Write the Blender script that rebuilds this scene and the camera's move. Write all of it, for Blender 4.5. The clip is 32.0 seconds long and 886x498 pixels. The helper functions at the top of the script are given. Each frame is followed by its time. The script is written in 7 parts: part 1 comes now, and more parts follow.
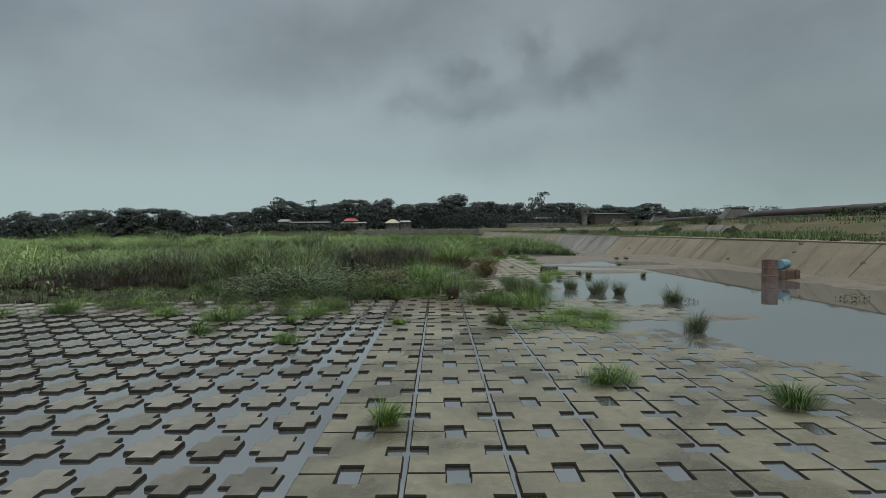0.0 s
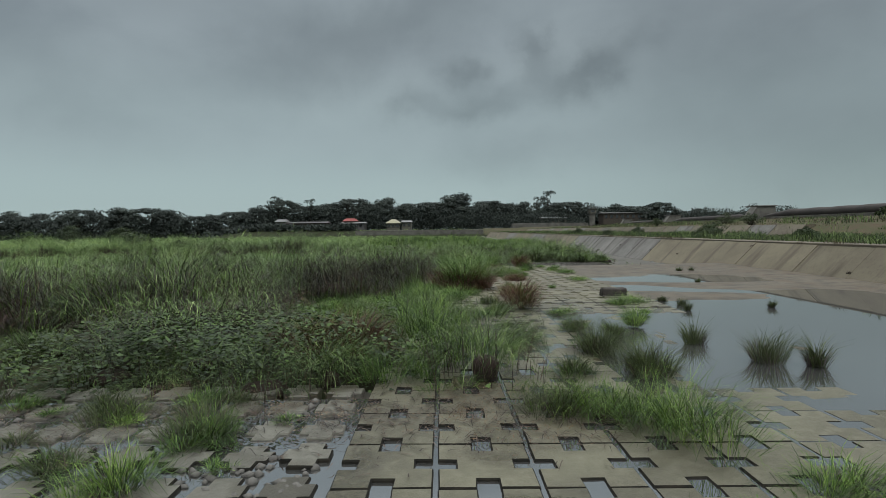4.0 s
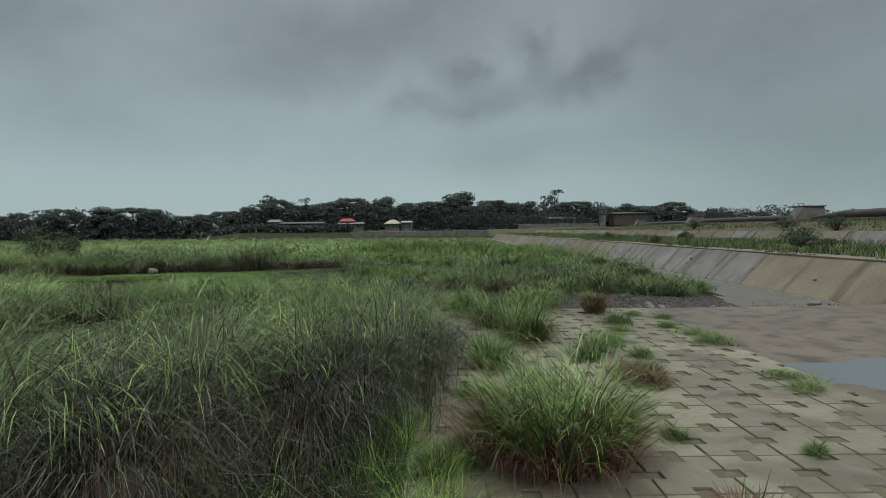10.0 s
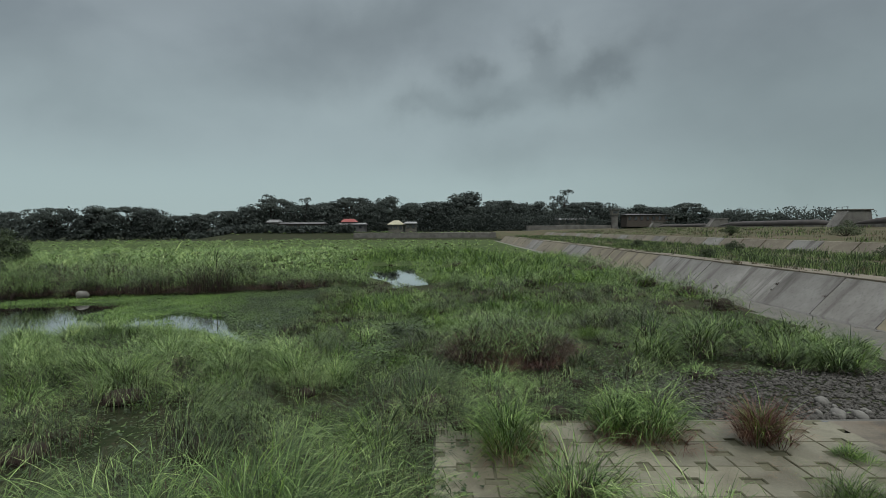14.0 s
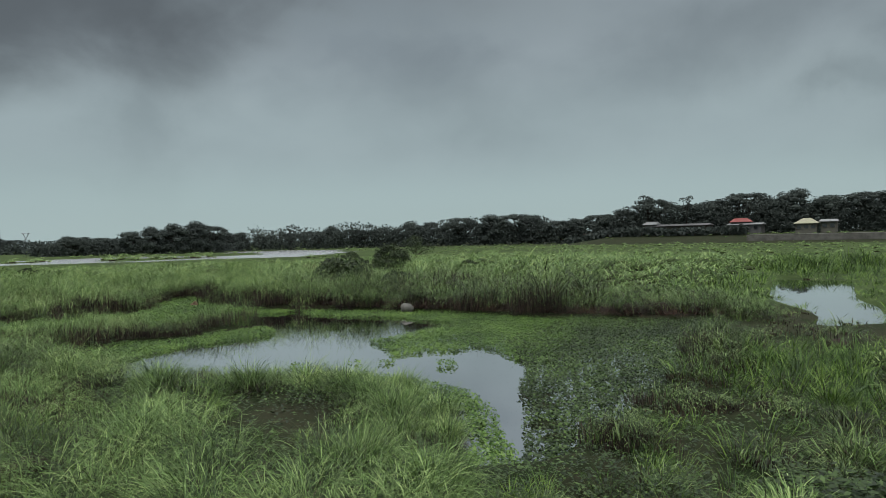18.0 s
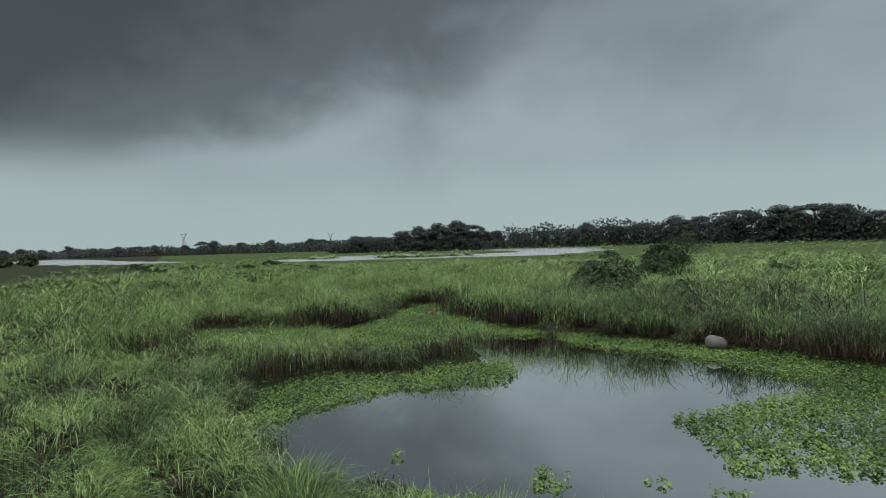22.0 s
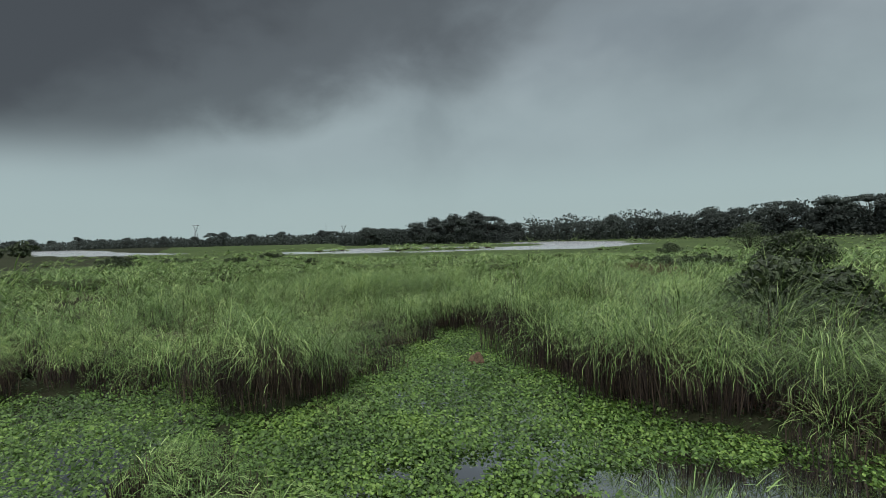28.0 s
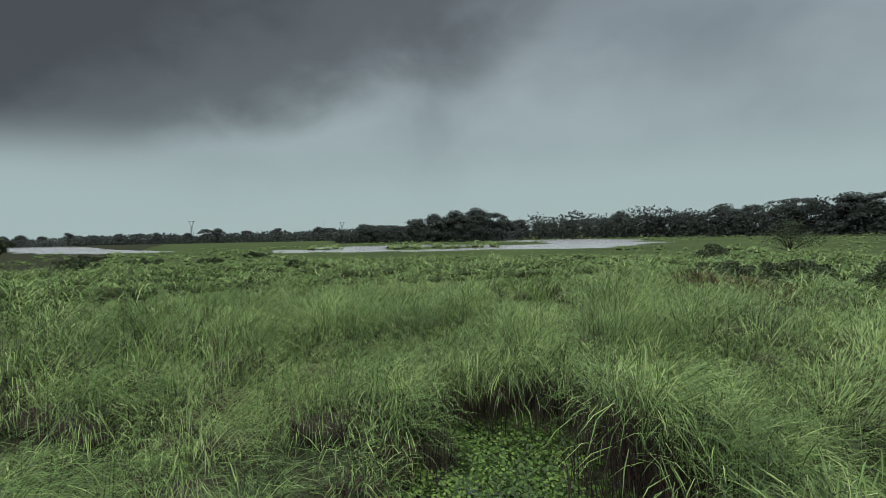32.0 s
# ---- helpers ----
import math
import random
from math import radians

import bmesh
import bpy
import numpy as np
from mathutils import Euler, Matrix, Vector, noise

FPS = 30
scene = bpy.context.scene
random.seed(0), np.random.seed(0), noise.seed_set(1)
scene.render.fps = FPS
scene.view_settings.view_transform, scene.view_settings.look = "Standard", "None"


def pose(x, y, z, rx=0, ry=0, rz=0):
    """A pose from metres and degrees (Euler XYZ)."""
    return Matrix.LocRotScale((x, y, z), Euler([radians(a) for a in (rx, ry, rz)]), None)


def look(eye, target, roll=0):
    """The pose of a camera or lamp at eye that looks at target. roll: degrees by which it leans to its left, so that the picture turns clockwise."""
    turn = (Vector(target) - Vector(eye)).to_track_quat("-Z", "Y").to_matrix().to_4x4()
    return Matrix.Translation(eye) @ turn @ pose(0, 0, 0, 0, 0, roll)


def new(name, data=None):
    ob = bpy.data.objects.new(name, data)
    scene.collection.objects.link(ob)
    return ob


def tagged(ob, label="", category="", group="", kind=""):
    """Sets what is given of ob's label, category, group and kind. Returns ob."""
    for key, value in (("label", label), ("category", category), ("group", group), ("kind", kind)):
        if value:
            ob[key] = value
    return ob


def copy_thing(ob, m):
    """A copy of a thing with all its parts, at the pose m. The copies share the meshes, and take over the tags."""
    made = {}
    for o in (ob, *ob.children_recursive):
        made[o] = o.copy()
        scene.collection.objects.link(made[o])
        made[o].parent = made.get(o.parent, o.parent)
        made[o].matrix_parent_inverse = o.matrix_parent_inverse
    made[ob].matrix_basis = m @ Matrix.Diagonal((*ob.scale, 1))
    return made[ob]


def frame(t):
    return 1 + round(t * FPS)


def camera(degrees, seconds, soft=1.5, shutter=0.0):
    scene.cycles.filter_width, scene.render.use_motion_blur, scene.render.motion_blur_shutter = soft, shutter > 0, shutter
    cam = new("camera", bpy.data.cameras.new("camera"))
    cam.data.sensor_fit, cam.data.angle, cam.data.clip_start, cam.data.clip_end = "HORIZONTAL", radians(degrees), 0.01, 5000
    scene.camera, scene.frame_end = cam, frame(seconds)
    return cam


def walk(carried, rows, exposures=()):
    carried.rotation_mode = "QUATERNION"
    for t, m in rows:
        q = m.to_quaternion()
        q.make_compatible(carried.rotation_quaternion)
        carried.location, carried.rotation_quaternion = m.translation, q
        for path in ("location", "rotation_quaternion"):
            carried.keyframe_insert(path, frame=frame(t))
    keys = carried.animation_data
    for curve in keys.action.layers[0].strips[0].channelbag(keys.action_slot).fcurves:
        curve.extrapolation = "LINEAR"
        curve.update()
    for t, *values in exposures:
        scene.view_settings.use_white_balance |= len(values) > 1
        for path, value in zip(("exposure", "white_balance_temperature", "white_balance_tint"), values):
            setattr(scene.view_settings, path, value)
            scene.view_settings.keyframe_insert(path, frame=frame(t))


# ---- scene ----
cam = camera(77.0, 32.0, soft=0.85)
PATH = [
    (0, (-0.314, -0.041, 2.021), (-0.3, 1.958, 1.954), -0.6),
    (0.5, (-0.329, 1.003, 2.059), (-0.316, 3.002, 1.992), -0.6),
    (1, (-0.352, 2.161, 2.085), (-0.34, 4.16, 2.018), -0.6),
    (1.5, (-0.385, 3.32, 2.103), (-0.374, 5.319, 2.036), -0.6),
    (2, (-0.422, 4.428, 2.125), (-0.411, 6.427, 2.059), -0.6),
    (2.5, (-0.47, 5.532, 2.155), (-0.46, 7.531, 2.089), -0.6),
    (3, (-0.527, 6.594, 2.181), (-0.518, 8.593, 2.114), -0.6),
    (3.5, (-0.564, 7.581, 2.19), (-0.557, 9.58, 2.123), -0.7),
    (5.5, (-0.486, 11.43, 1.951), (-0.483, 13.429, 1.884), -0.5),
    (6, (-0.527, 12.431, 1.988), (-0.524, 14.43, 1.922), -0.5),
    (6.5, (-0.601, 13.484, 2.026), (-0.596, 15.483, 1.959), -0.5),
    (7, (-0.686, 14.646, 2.065), (-0.68, 16.645, 1.998), -0.5),
    (7.5, (-0.765, 15.851, 2.125), (-0.76, 17.85, 2.057), -0.5),
    (8, (-0.845, 17.033, 2.239), (-0.84, 19.032, 2.172), -0.6),
    (8.5, (-0.908, 18.254, 2.382), (-0.904, 20.253, 2.314), -0.6),
    (9, (-0.951, 19.523, 2.507), (-0.946, 21.522, 2.439), -0.6),
    (9.5, (-1.007, 20.717, 2.632), (-1.002, 22.716, 2.563), -0.6),
    (10, (-1.079, 21.814, 2.786), (-1.075, 23.813, 2.717), -0.6),
    (10.5, (-1.159, 22.852, 2.965), (-1.156, 24.851, 2.894), -0.5),
    (11, (-1.239, 23.866, 3.148), (-1.236, 25.865, 3.077), -0.5),
    (11.5, (-1.296, 24.947, 3.324), (-1.294, 26.946, 3.252), -0.5),
    (12, (-1.322, 26.067, 3.464), (-1.321, 28.066, 3.391), -0.5),
    (12.5, (-1.312, 27.182, 3.534), (-1.311, 29.181, 3.462), -0.5),
    (13, (-1.279, 28.299, 3.567), (-1.279, 30.297, 3.495), -0.4),
    (13.5, (-1.265, 29.384, 3.608), (-1.266, 31.383, 3.536), -0.4),
    (15.5, (-1.75, 35.129, 3.544), (-2.011, 37.111, 3.481), -0.2),
    (16, (-1.893, 36.431, 3.489), (-2.333, 38.381, 3.43), -0.4),
    (16.5, (-2.061, 37.667, 3.46), (-2.683, 39.567, 3.405), -0.7),
    (17, (-2.266, 38.812, 3.464), (-3.09, 40.634, 3.414), -1.0),
    (17.5, (-2.57, 39.892, 3.484), (-3.609, 41.6, 3.44), -1.3),
    (18, (-2.996, 40.878, 3.488), (-4.23, 42.451, 3.45), -1.4),
    (18.5, (-3.527, 41.76, 3.471), (-4.933, 43.181, 3.441), -1.5),
    (19, (-4.154, 42.565, 3.463), (-5.71, 43.821, 3.439), -1.6),
    (19.5, (-4.866, 43.285, 3.474), (-6.53, 44.394, 3.455), -1.8),
    (20, (-5.667, 43.916, 3.499), (-7.391, 44.929, 3.482), -1.8),
    (20.5, (-6.553, 44.48, 3.528), (-8.308, 45.44, 3.511), -1.8),
    (21, (-7.49, 44.99, 3.556), (-9.263, 45.917, 3.537), -1.7),
    (21.5, (-8.447, 45.443, 3.583), (-10.232, 46.344, 3.562), -1.7),
    (22, (-9.42, 45.856, 3.582), (-11.214, 46.74, 3.559), -1.8),
    (22.5, (-10.436, 46.274, 3.512), (-12.236, 47.146, 3.488), -1.8),
    (23, (-11.531, 46.743, 3.374), (-13.335, 47.605, 3.349), -1.7),
    (23.5, (-12.658, 47.217, 3.248), (-14.465, 48.074, 3.221), -1.7),
    (24, (-13.748, 47.624, 3.205), (-15.557, 48.477, 3.176), -1.7),
    (24.5, (-14.836, 48.035, 3.202), (-16.646, 48.885, 3.17), -1.7),
    (25, (-15.951, 48.496, 3.188), (-17.763, 49.341, 3.154), -1.6),
    (25.5, (-17.034, 48.952, 3.175), (-18.848, 49.794, 3.141), -1.5),
    (27.5, (-21.499, 50.679, 3.174), (-23.314, 51.517, 3.13), -1.5),
    (28, (-22.574, 51.076, 3.216), (-24.389, 51.914, 3.17), -1.5),
    (28.5, (-23.693, 51.517, 3.257), (-25.508, 52.356, 3.209), -1.4),
    (29, (-24.856, 52.003, 3.285), (-26.672, 52.841, 3.235), -1.4),
    (29.5, (-26.038, 52.501, 3.308), (-27.853, 53.338, 3.257), -1.3),
    (30, (-27.222, 52.977, 3.339), (-29.037, 53.814, 3.286), -1.3),
    (30.5, (-28.376, 53.421, 3.363), (-30.191, 54.259, 3.309), -1.2),
    (31, (-29.495, 53.874, 3.377), (-31.311, 54.712, 3.322), -1.2),
    (31.5, (-30.615, 54.344, 3.391), (-32.43, 55.182, 3.335), -1.2),
    (32, (-31.74, 54.807, 3.405), (-33.554, 55.647, 3.348), -1.3),
]
walk(cam, [(t, look(eye, target, roll)) for t, eye, target, roll in PATH])


# ---- sky and light ----
def node(tree, kind, **values):
    n = tree.nodes.new(kind)
    for key, value in values.items():
        if key in n.inputs:
            n.inputs[key].default_value = value
        else:
            setattr(n, key, value)
    return n


def calc(tree, op, a, b=None, c=None, clamp=False):
    n = tree.nodes.new("ShaderNodeMath")
    n.operation, n.use_clamp = op, clamp
    for i, v in enumerate((a, b, c)):
        if v is None:
            continue
        if isinstance(v, (int, float)):
            n.inputs[i].default_value = v
        else:
            tree.links.new(v, n.inputs[i])
    return n.outputs[0]


def blend(tree, fac, a, b):
    n = tree.nodes.new("ShaderNodeMix")
    n.data_type = "RGBA"
    for socket, v in ((n.inputs[0], fac), (n.inputs[6], a), (n.inputs[7], b)):
        if isinstance(v, (int, float)):
            socket.default_value = v
        elif isinstance(v, tuple):
            socket.default_value = (*v, 1)
        else:
            tree.links.new(v, socket)
    return n.outputs[2]


def ramp(tree, fac, stops, smooth=False):
    n = tree.nodes.new("ShaderNodeValToRGB")
    if smooth:
        n.color_ramp.interpolation = "EASE"
    while len(n.color_ramp.elements) < len(stops):
        n.color_ramp.elements.new(0.5)
    for e, (at, col) in zip(n.color_ramp.elements, stops):
        e.position = at
        e.color = (*col, 1) if isinstance(col, tuple) else (col, col, col, 1)
    tree.links.new(fac, n.inputs[0])
    return n.outputs[0]


SUN_EL, SUN_AZ = radians(58), radians(150)
world = bpy.data.worlds.new("overcast_sky")
world.use_nodes = True
scene.world = world
wt = world.node_tree
wt.nodes.clear()
coord = node(wt, "ShaderNodeTexCoord")
split = node(wt, "ShaderNodeSeparateXYZ")
wt.links.new(coord.outputs["Generated"], split.inputs[0])
dx, dy, dz = split.outputs
up = calc(wt, "MAXIMUM", dz, 0.0)
# the cloud deck: each direction laid onto a flat layer overhead
low = calc(wt, "ADD", up, 0.07)
cx, cy = calc(wt, "DIVIDE", dx, low), calc(wt, "DIVIDE", dy, low)
deck = node(wt, "ShaderNodeCombineXYZ")
wt.links.new(cx, deck.inputs[0])
wt.links.new(cy, deck.inputs[1])
# soft drifts of cloud
turn = node(wt, "ShaderNodeMapping")
turn.inputs["Rotation"].default_value = (radians(10), radians(-24), 0)
turn.inputs["Scale"].default_value = (0.9, 1.0, 1.6)
wt.links.new(coord.outputs["Generated"], turn.inputs[0])
big = node(wt, "ShaderNodeTexNoise", Scale=2.3, Detail=4.0, Roughness=0.5, Distortion=0.3)
fine = node(wt, "ShaderNodeTexNoise", Scale=7.0, Detail=7.0, Roughness=0.52, Distortion=0.25)
wt.links.new(turn.outputs[0], big.inputs["Vector"])
wt.links.new(turn.outputs[0], fine.inputs["Vector"])
cloud = calc(wt, "MULTIPLY_ADD", fine.outputs[0], 0.40, calc(wt, "MULTIPLY", big.outputs[0], 0.72))
body = ramp(wt, cloud, [(0.40, (0.222, 0.266, 0.292)), (0.50, (0.252, 0.300, 0.325)), (0.60, (0.278, 0.330, 0.356)), (0.78, (0.315, 0.372, 0.395))])
# single clouds: bearing from north, height, half widths and tilt in degrees, and how dark
bearing = calc(wt, "ARCTAN2", dx, dy)
height = calc(wt, "ARCSINE", dz)
warp = node(wt, "ShaderNodeTexNoise", Scale=13.0, Detail=6.0, Roughness=0.55)
wt.links.new(coord.outputs["Generated"], warp.inputs["Vector"])
warp_rgb = node(wt, "ShaderNodeSeparateColor")
wt.links.new(warp.outputs[1], warp_rgb.inputs[0])
bearing = calc(wt, "ADD", bearing, calc(wt, "MULTIPLY_ADD", warp_rgb.outputs[0], 0.13, -0.065))
height = calc(wt, "ADD", height, calc(wt, "MULTIPLY_ADD", warp_rgb.outputs[1], 0.09, -0.045))
smudge = None
for az_, el_, wide_, tall_, tilt_, deep_ in ((-7, 19, 13, 3.6, 18, 0.30), (2.5, 15.6, 2.4, 1.5, 0, 0.34), (9.5, 17.0, 1.5, 2.2, 30, 0.32), (15.5, 15.3, 4.2, 1.8, 24, 0.36), (4, 12.4, 5.0, 1.4, 12, 0.28), (-3.0, 12.6, 2.6, 1.2, 10, 0.22),
                                             (28, 14.5, 10, 6.0, 0, 0.16), (-34, 12.5, 4, 3.5, 0, 0.12), (7, 7.5, 7, 1.8, 5, 0.13), (36, 6, 10, 4, 0, 0.14), (-66, 14, 3.0, 6.5, 0, 0.22), (-61, 17, 3.0, 3.5, 0, 0.2), (-40, 17, 5, 4, 30, 0.12), (-84, 6, 8, 2, 0, 0.05)):
    u = calc(wt, "SUBTRACT", bearing, radians(az_))
    v = calc(wt, "SUBTRACT", height, radians(el_))
    ca, sa = math.cos(radians(tilt_)), math.sin(radians(tilt_))
    p = calc(wt, "DIVIDE", calc(wt, "ADD", calc(wt, "MULTIPLY", u, ca), calc(wt, "MULTIPLY", v, sa)), radians(wide_))
    q = calc(wt, "DIVIDE", calc(wt, "SUBTRACT", calc(wt, "MULTIPLY", v, ca), calc(wt, "MULTIPLY", u, sa)), radians(tall_))
    far_ = calc(wt, "ADD", calc(wt, "MULTIPLY", p, p), calc(wt, "MULTIPLY", q, q))
    one = calc(wt, "MULTIPLY", calc(wt, "EXPONENT", calc(wt, "MULTIPLY", far_, -0.8)), deep_)
    smudge = one if smudge is None else calc(wt, "ADD", smudge, one)
# thin pale haze towards the horizon, brighter cloud overhead, as under any overcast
haze = ramp(wt, up, [(0.0, 1.0), (0.06, 0.92), (0.17, 0.42), (0.33, 0.0)], True)
body = blend(wt, haze, body, (0.355, 0.455, 0.462))
body = blend(wt, calc(wt, "MINIMUM", calc(wt, "MULTIPLY", smudge, 1.3), 0.65), body, (0.080, 0.100, 0.110))
lift = ramp(wt, up, [(0.40, 0.0), (0.75, 1.0)], True)
body = blend(wt, lift, body, (1.95, 2.0, 2.05))
gloom = ramp(wt, calc(wt, "MULTIPLY_ADD", dx, 0.5, 0.5), [(0.48, 1.0), (0.85, 0.80)], True)
dim = node(wt, "ShaderNodeMix", data_type="RGBA", blend_type="MULTIPLY")
dim.inputs[0].default_value = 1.0
wt.links.new(body, dim.inputs[6])
wt.links.new(gloom, dim.inputs[7])
body = dim.outputs[2]
# the heavy rain cloud over the river
wob = calc(wt, "MULTIPLY_ADD", fine.outputs[0], 1.1, -0.55)
wob2 = calc(wt, "MULTIPLY_ADD", big.outputs[0], 1.6, -0.8)
edge = calc(wt, "MULTIPLY_ADD", cx, 0.50, 2.38)
edge = calc(wt, "SUBTRACT", edge, cy)
edge = calc(wt, "ADD", calc(wt, "ADD", edge, wob), wob2)
dark = ramp(wt, calc(wt, "MULTIPLY_ADD", edge, 0.45, 0.30, True), [(0.12, 0.0), (0.62, 0.8), (1.0, 1.0)], True)
side = ramp(wt, calc(wt, "MULTIPLY_ADD", cx, -0.75, -0.27, True), [(0.0, 0.0), (1.0, 1.0)], True)
lowfade = ramp(wt, up, [(0.10, 0.0), (0.20, 1.0)], True)
dark = calc(wt, "MULTIPLY", calc(wt, "MULTIPLY", dark, side), lowfade)
body = blend(wt, calc(wt, "MULTIPLY", dark, 0.96), body, (0.052, 0.058, 0.064))
sky = node(wt, "ShaderNodeTexSky")
sky.sky_type, sky.sun_disc, sky.sun_elevation, sky.sun_rotation = "NISHITA", False, SUN_EL, SUN_AZ
veil = node(wt, "ShaderNodeBackground", Strength=0.004)
wt.links.new(sky.outputs[0], veil.inputs[0])
clouds = node(wt, "ShaderNodeBackground", Strength=1.0)
wt.links.new(body, clouds.inputs[0])
both = node(wt, "ShaderNodeAddShader")
wt.links.new(veil.outputs[0], both.inputs[0])
wt.links.new(clouds.outputs[0], both.inputs[1])
out = node(wt, "ShaderNodeOutputWorld")
wt.links.new(both.outputs[0], out.inputs[0])

sun = new("sun", bpy.data.lights.new("sun", "SUN"))
sun.data.energy, sun.data.angle, sun.data.color = 1.4, radians(20), (1.0, 0.985, 0.94)
sun.matrix_world = look((20, -30, 60), (20 - math.sin(SUN_AZ) * 40, -30 - math.cos(SUN_AZ) * 40, 60 - math.tan(SUN_EL) * 40))
scene.view_settings.exposure = 0.0


# ---- materials ----
def material(name, base, rough=0.8, vary=(), bump=0.0, bump_scale=40.0, spec=0.5, metal=0.0):
    """base: a colour; vary: (scale, colour, low, high, detail) layers of noise laid over it."""
    m = bpy.data.materials.new(name)
    m.use_nodes = True
    t = m.node_tree
    b = t.nodes["Principled BSDF"]
    b.inputs["Roughness"].default_value, b.inputs["Metallic"].default_value = rough, metal
    b.inputs["Specular IOR Level"].default_value = spec
    pos = node(t, "ShaderNodeNewGeometry").outputs["Position"]
    col = base
    for scale, colour, lo, hi, detail in vary:
        n = node(t, "ShaderNodeTexNoise", Scale=scale, Detail=detail, Roughness=0.6)
        t.links.new(pos, n.inputs["Vector"])
        col = blend(t, ramp(t, n.outputs[0], [(lo, 0.0), (hi, 1.0)]), col, colour)
    if isinstance(col, tuple):
        b.inputs["Base Color"].default_value = (*col, 1)
    else:
        t.links.new(col, b.inputs["Base Color"])
    if bump:
        n = node(t, "ShaderNodeTexNoise", Scale=bump_scale, Detail=5.0, Roughness=0.65)
        t.links.new(pos, n.inputs["Vector"])
        bp = node(t, "ShaderNodeBump", Strength=bump, Distance=0.02)
        t.links.new(n.outputs[0], bp.inputs["Height"])
        t.links.new(bp.outputs[0], b.inputs["Normal"])
    return m


def leaf_material(name, dull, fresh, tip, patch=0.25, thin=0.35, rough=0.55, spec=0.3, vary=0.85):
    """Blades and leaves: every island its own shade, drifting from dull to fresh over the ground, some light passing through."""
    m = bpy.data.materials.new(name)
    m.use_nodes = True
    t = m.node_tree
    b = t.nodes["Principled BSDF"]
    g = node(t, "ShaderNodeNewGeometry")
    n = node(t, "ShaderNodeTexNoise", Scale=patch, Detail=3.0, Roughness=0.6)
    t.links.new(g.outputs["Position"], n.inputs["Vector"])
    mixed = calc(t, "MULTIPLY_ADD", g.outputs["Random Per Island"], vary, calc(t, "MULTIPLY_ADD", n.outputs[0], 1.5, -0.28 - 0.5 * vary), True)
    col = ramp(t, mixed, [(0.08, dull), (0.55, fresh), (0.95, tip)])
    t.links.new(col, b.inputs["Base Color"])
    b.inputs["Roughness"].default_value = rough
    b.inputs["Specular IOR Level"].default_value = spec
    tr = node(t, "ShaderNodeBsdfTranslucent")
    t.links.new(col, tr.inputs[0])
    mx = node(t, "ShaderNodeMixShader", Fac=thin)
    t.links.new(b.outputs[0], mx.inputs[1])
    t.links.new(tr.outputs[0], mx.inputs[2])
    t.links.new(mx.outputs[0], t.nodes["Material Output"].inputs[0])
    return m


def piece_material(name, a, b_, c, rough, wet=0.0):
    """Concrete pieces: each its own shade, stains over all of them, fine grain."""
    m = material(name, a, rough, bump=0.35, bump_scale=60)
    t = m.node_tree
    b = t.nodes["Principled BSDF"]
    info = node(t, "ShaderNodeObjectInfo").outputs["Random"]
    pos = node(t, "ShaderNodeNewGeometry").outputs["Position"]
    n1 = node(t, "ShaderNodeTexNoise", Scale=0.9, Detail=6.0, Roughness=0.65)
    n2 = node(t, "ShaderNodeTexNoise", Scale=9.0, Detail=5.0, Roughness=0.7)
    t.links.new(pos, n1.inputs["Vector"])
    t.links.new(pos, n2.inputs["Vector"])
    col = blend(t, ramp(t, n1.outputs[0], [(0.35, 0.0), (0.65, 1.0)]), a, b_)
    col = blend(t, ramp(t, n2.outputs[0], [(0.45, 0.0), (0.75, 0.7)]), col, c)
    shade = calc(t, "MULTIPLY_ADD", info, 0.35, 0.82)
    mul = node(t, "ShaderNodeMix", data_type="RGBA", blend_type="MULTIPLY")
    mul.inputs[0].default_value = 1.0
    t.links.new(col, mul.inputs[6])
    t.links.new(shade, mul.inputs[7])
    n3 = node(t, "ShaderNodeTexNoise", Scale=0.75, Detail=4.0, Roughness=0.5, Distortion=0.6)
    t.links.new(pos, n3.inputs["Vector"])
    damp = ramp(t, n3.outputs[0], [(0.48, 0.0), (0.60, 1.0)])
    soaked = node(t, "ShaderNodeMix", data_type="RGBA", blend_type="MULTIPLY")
    t.links.new(damp, soaked.inputs[0])
    t.links.new(mul.outputs[2], soaked.inputs[6])
    soaked.inputs[7].default_value = (0.60, 0.57, 0.50, 1)
    t.links.new(soaked.outputs[2], b.inputs["Base Color"])
    t.links.new(ramp(t, damp, [(0.0, rough), (1.0, max(0.1, rough - wet))]), b.inputs["Roughness"])
    return m


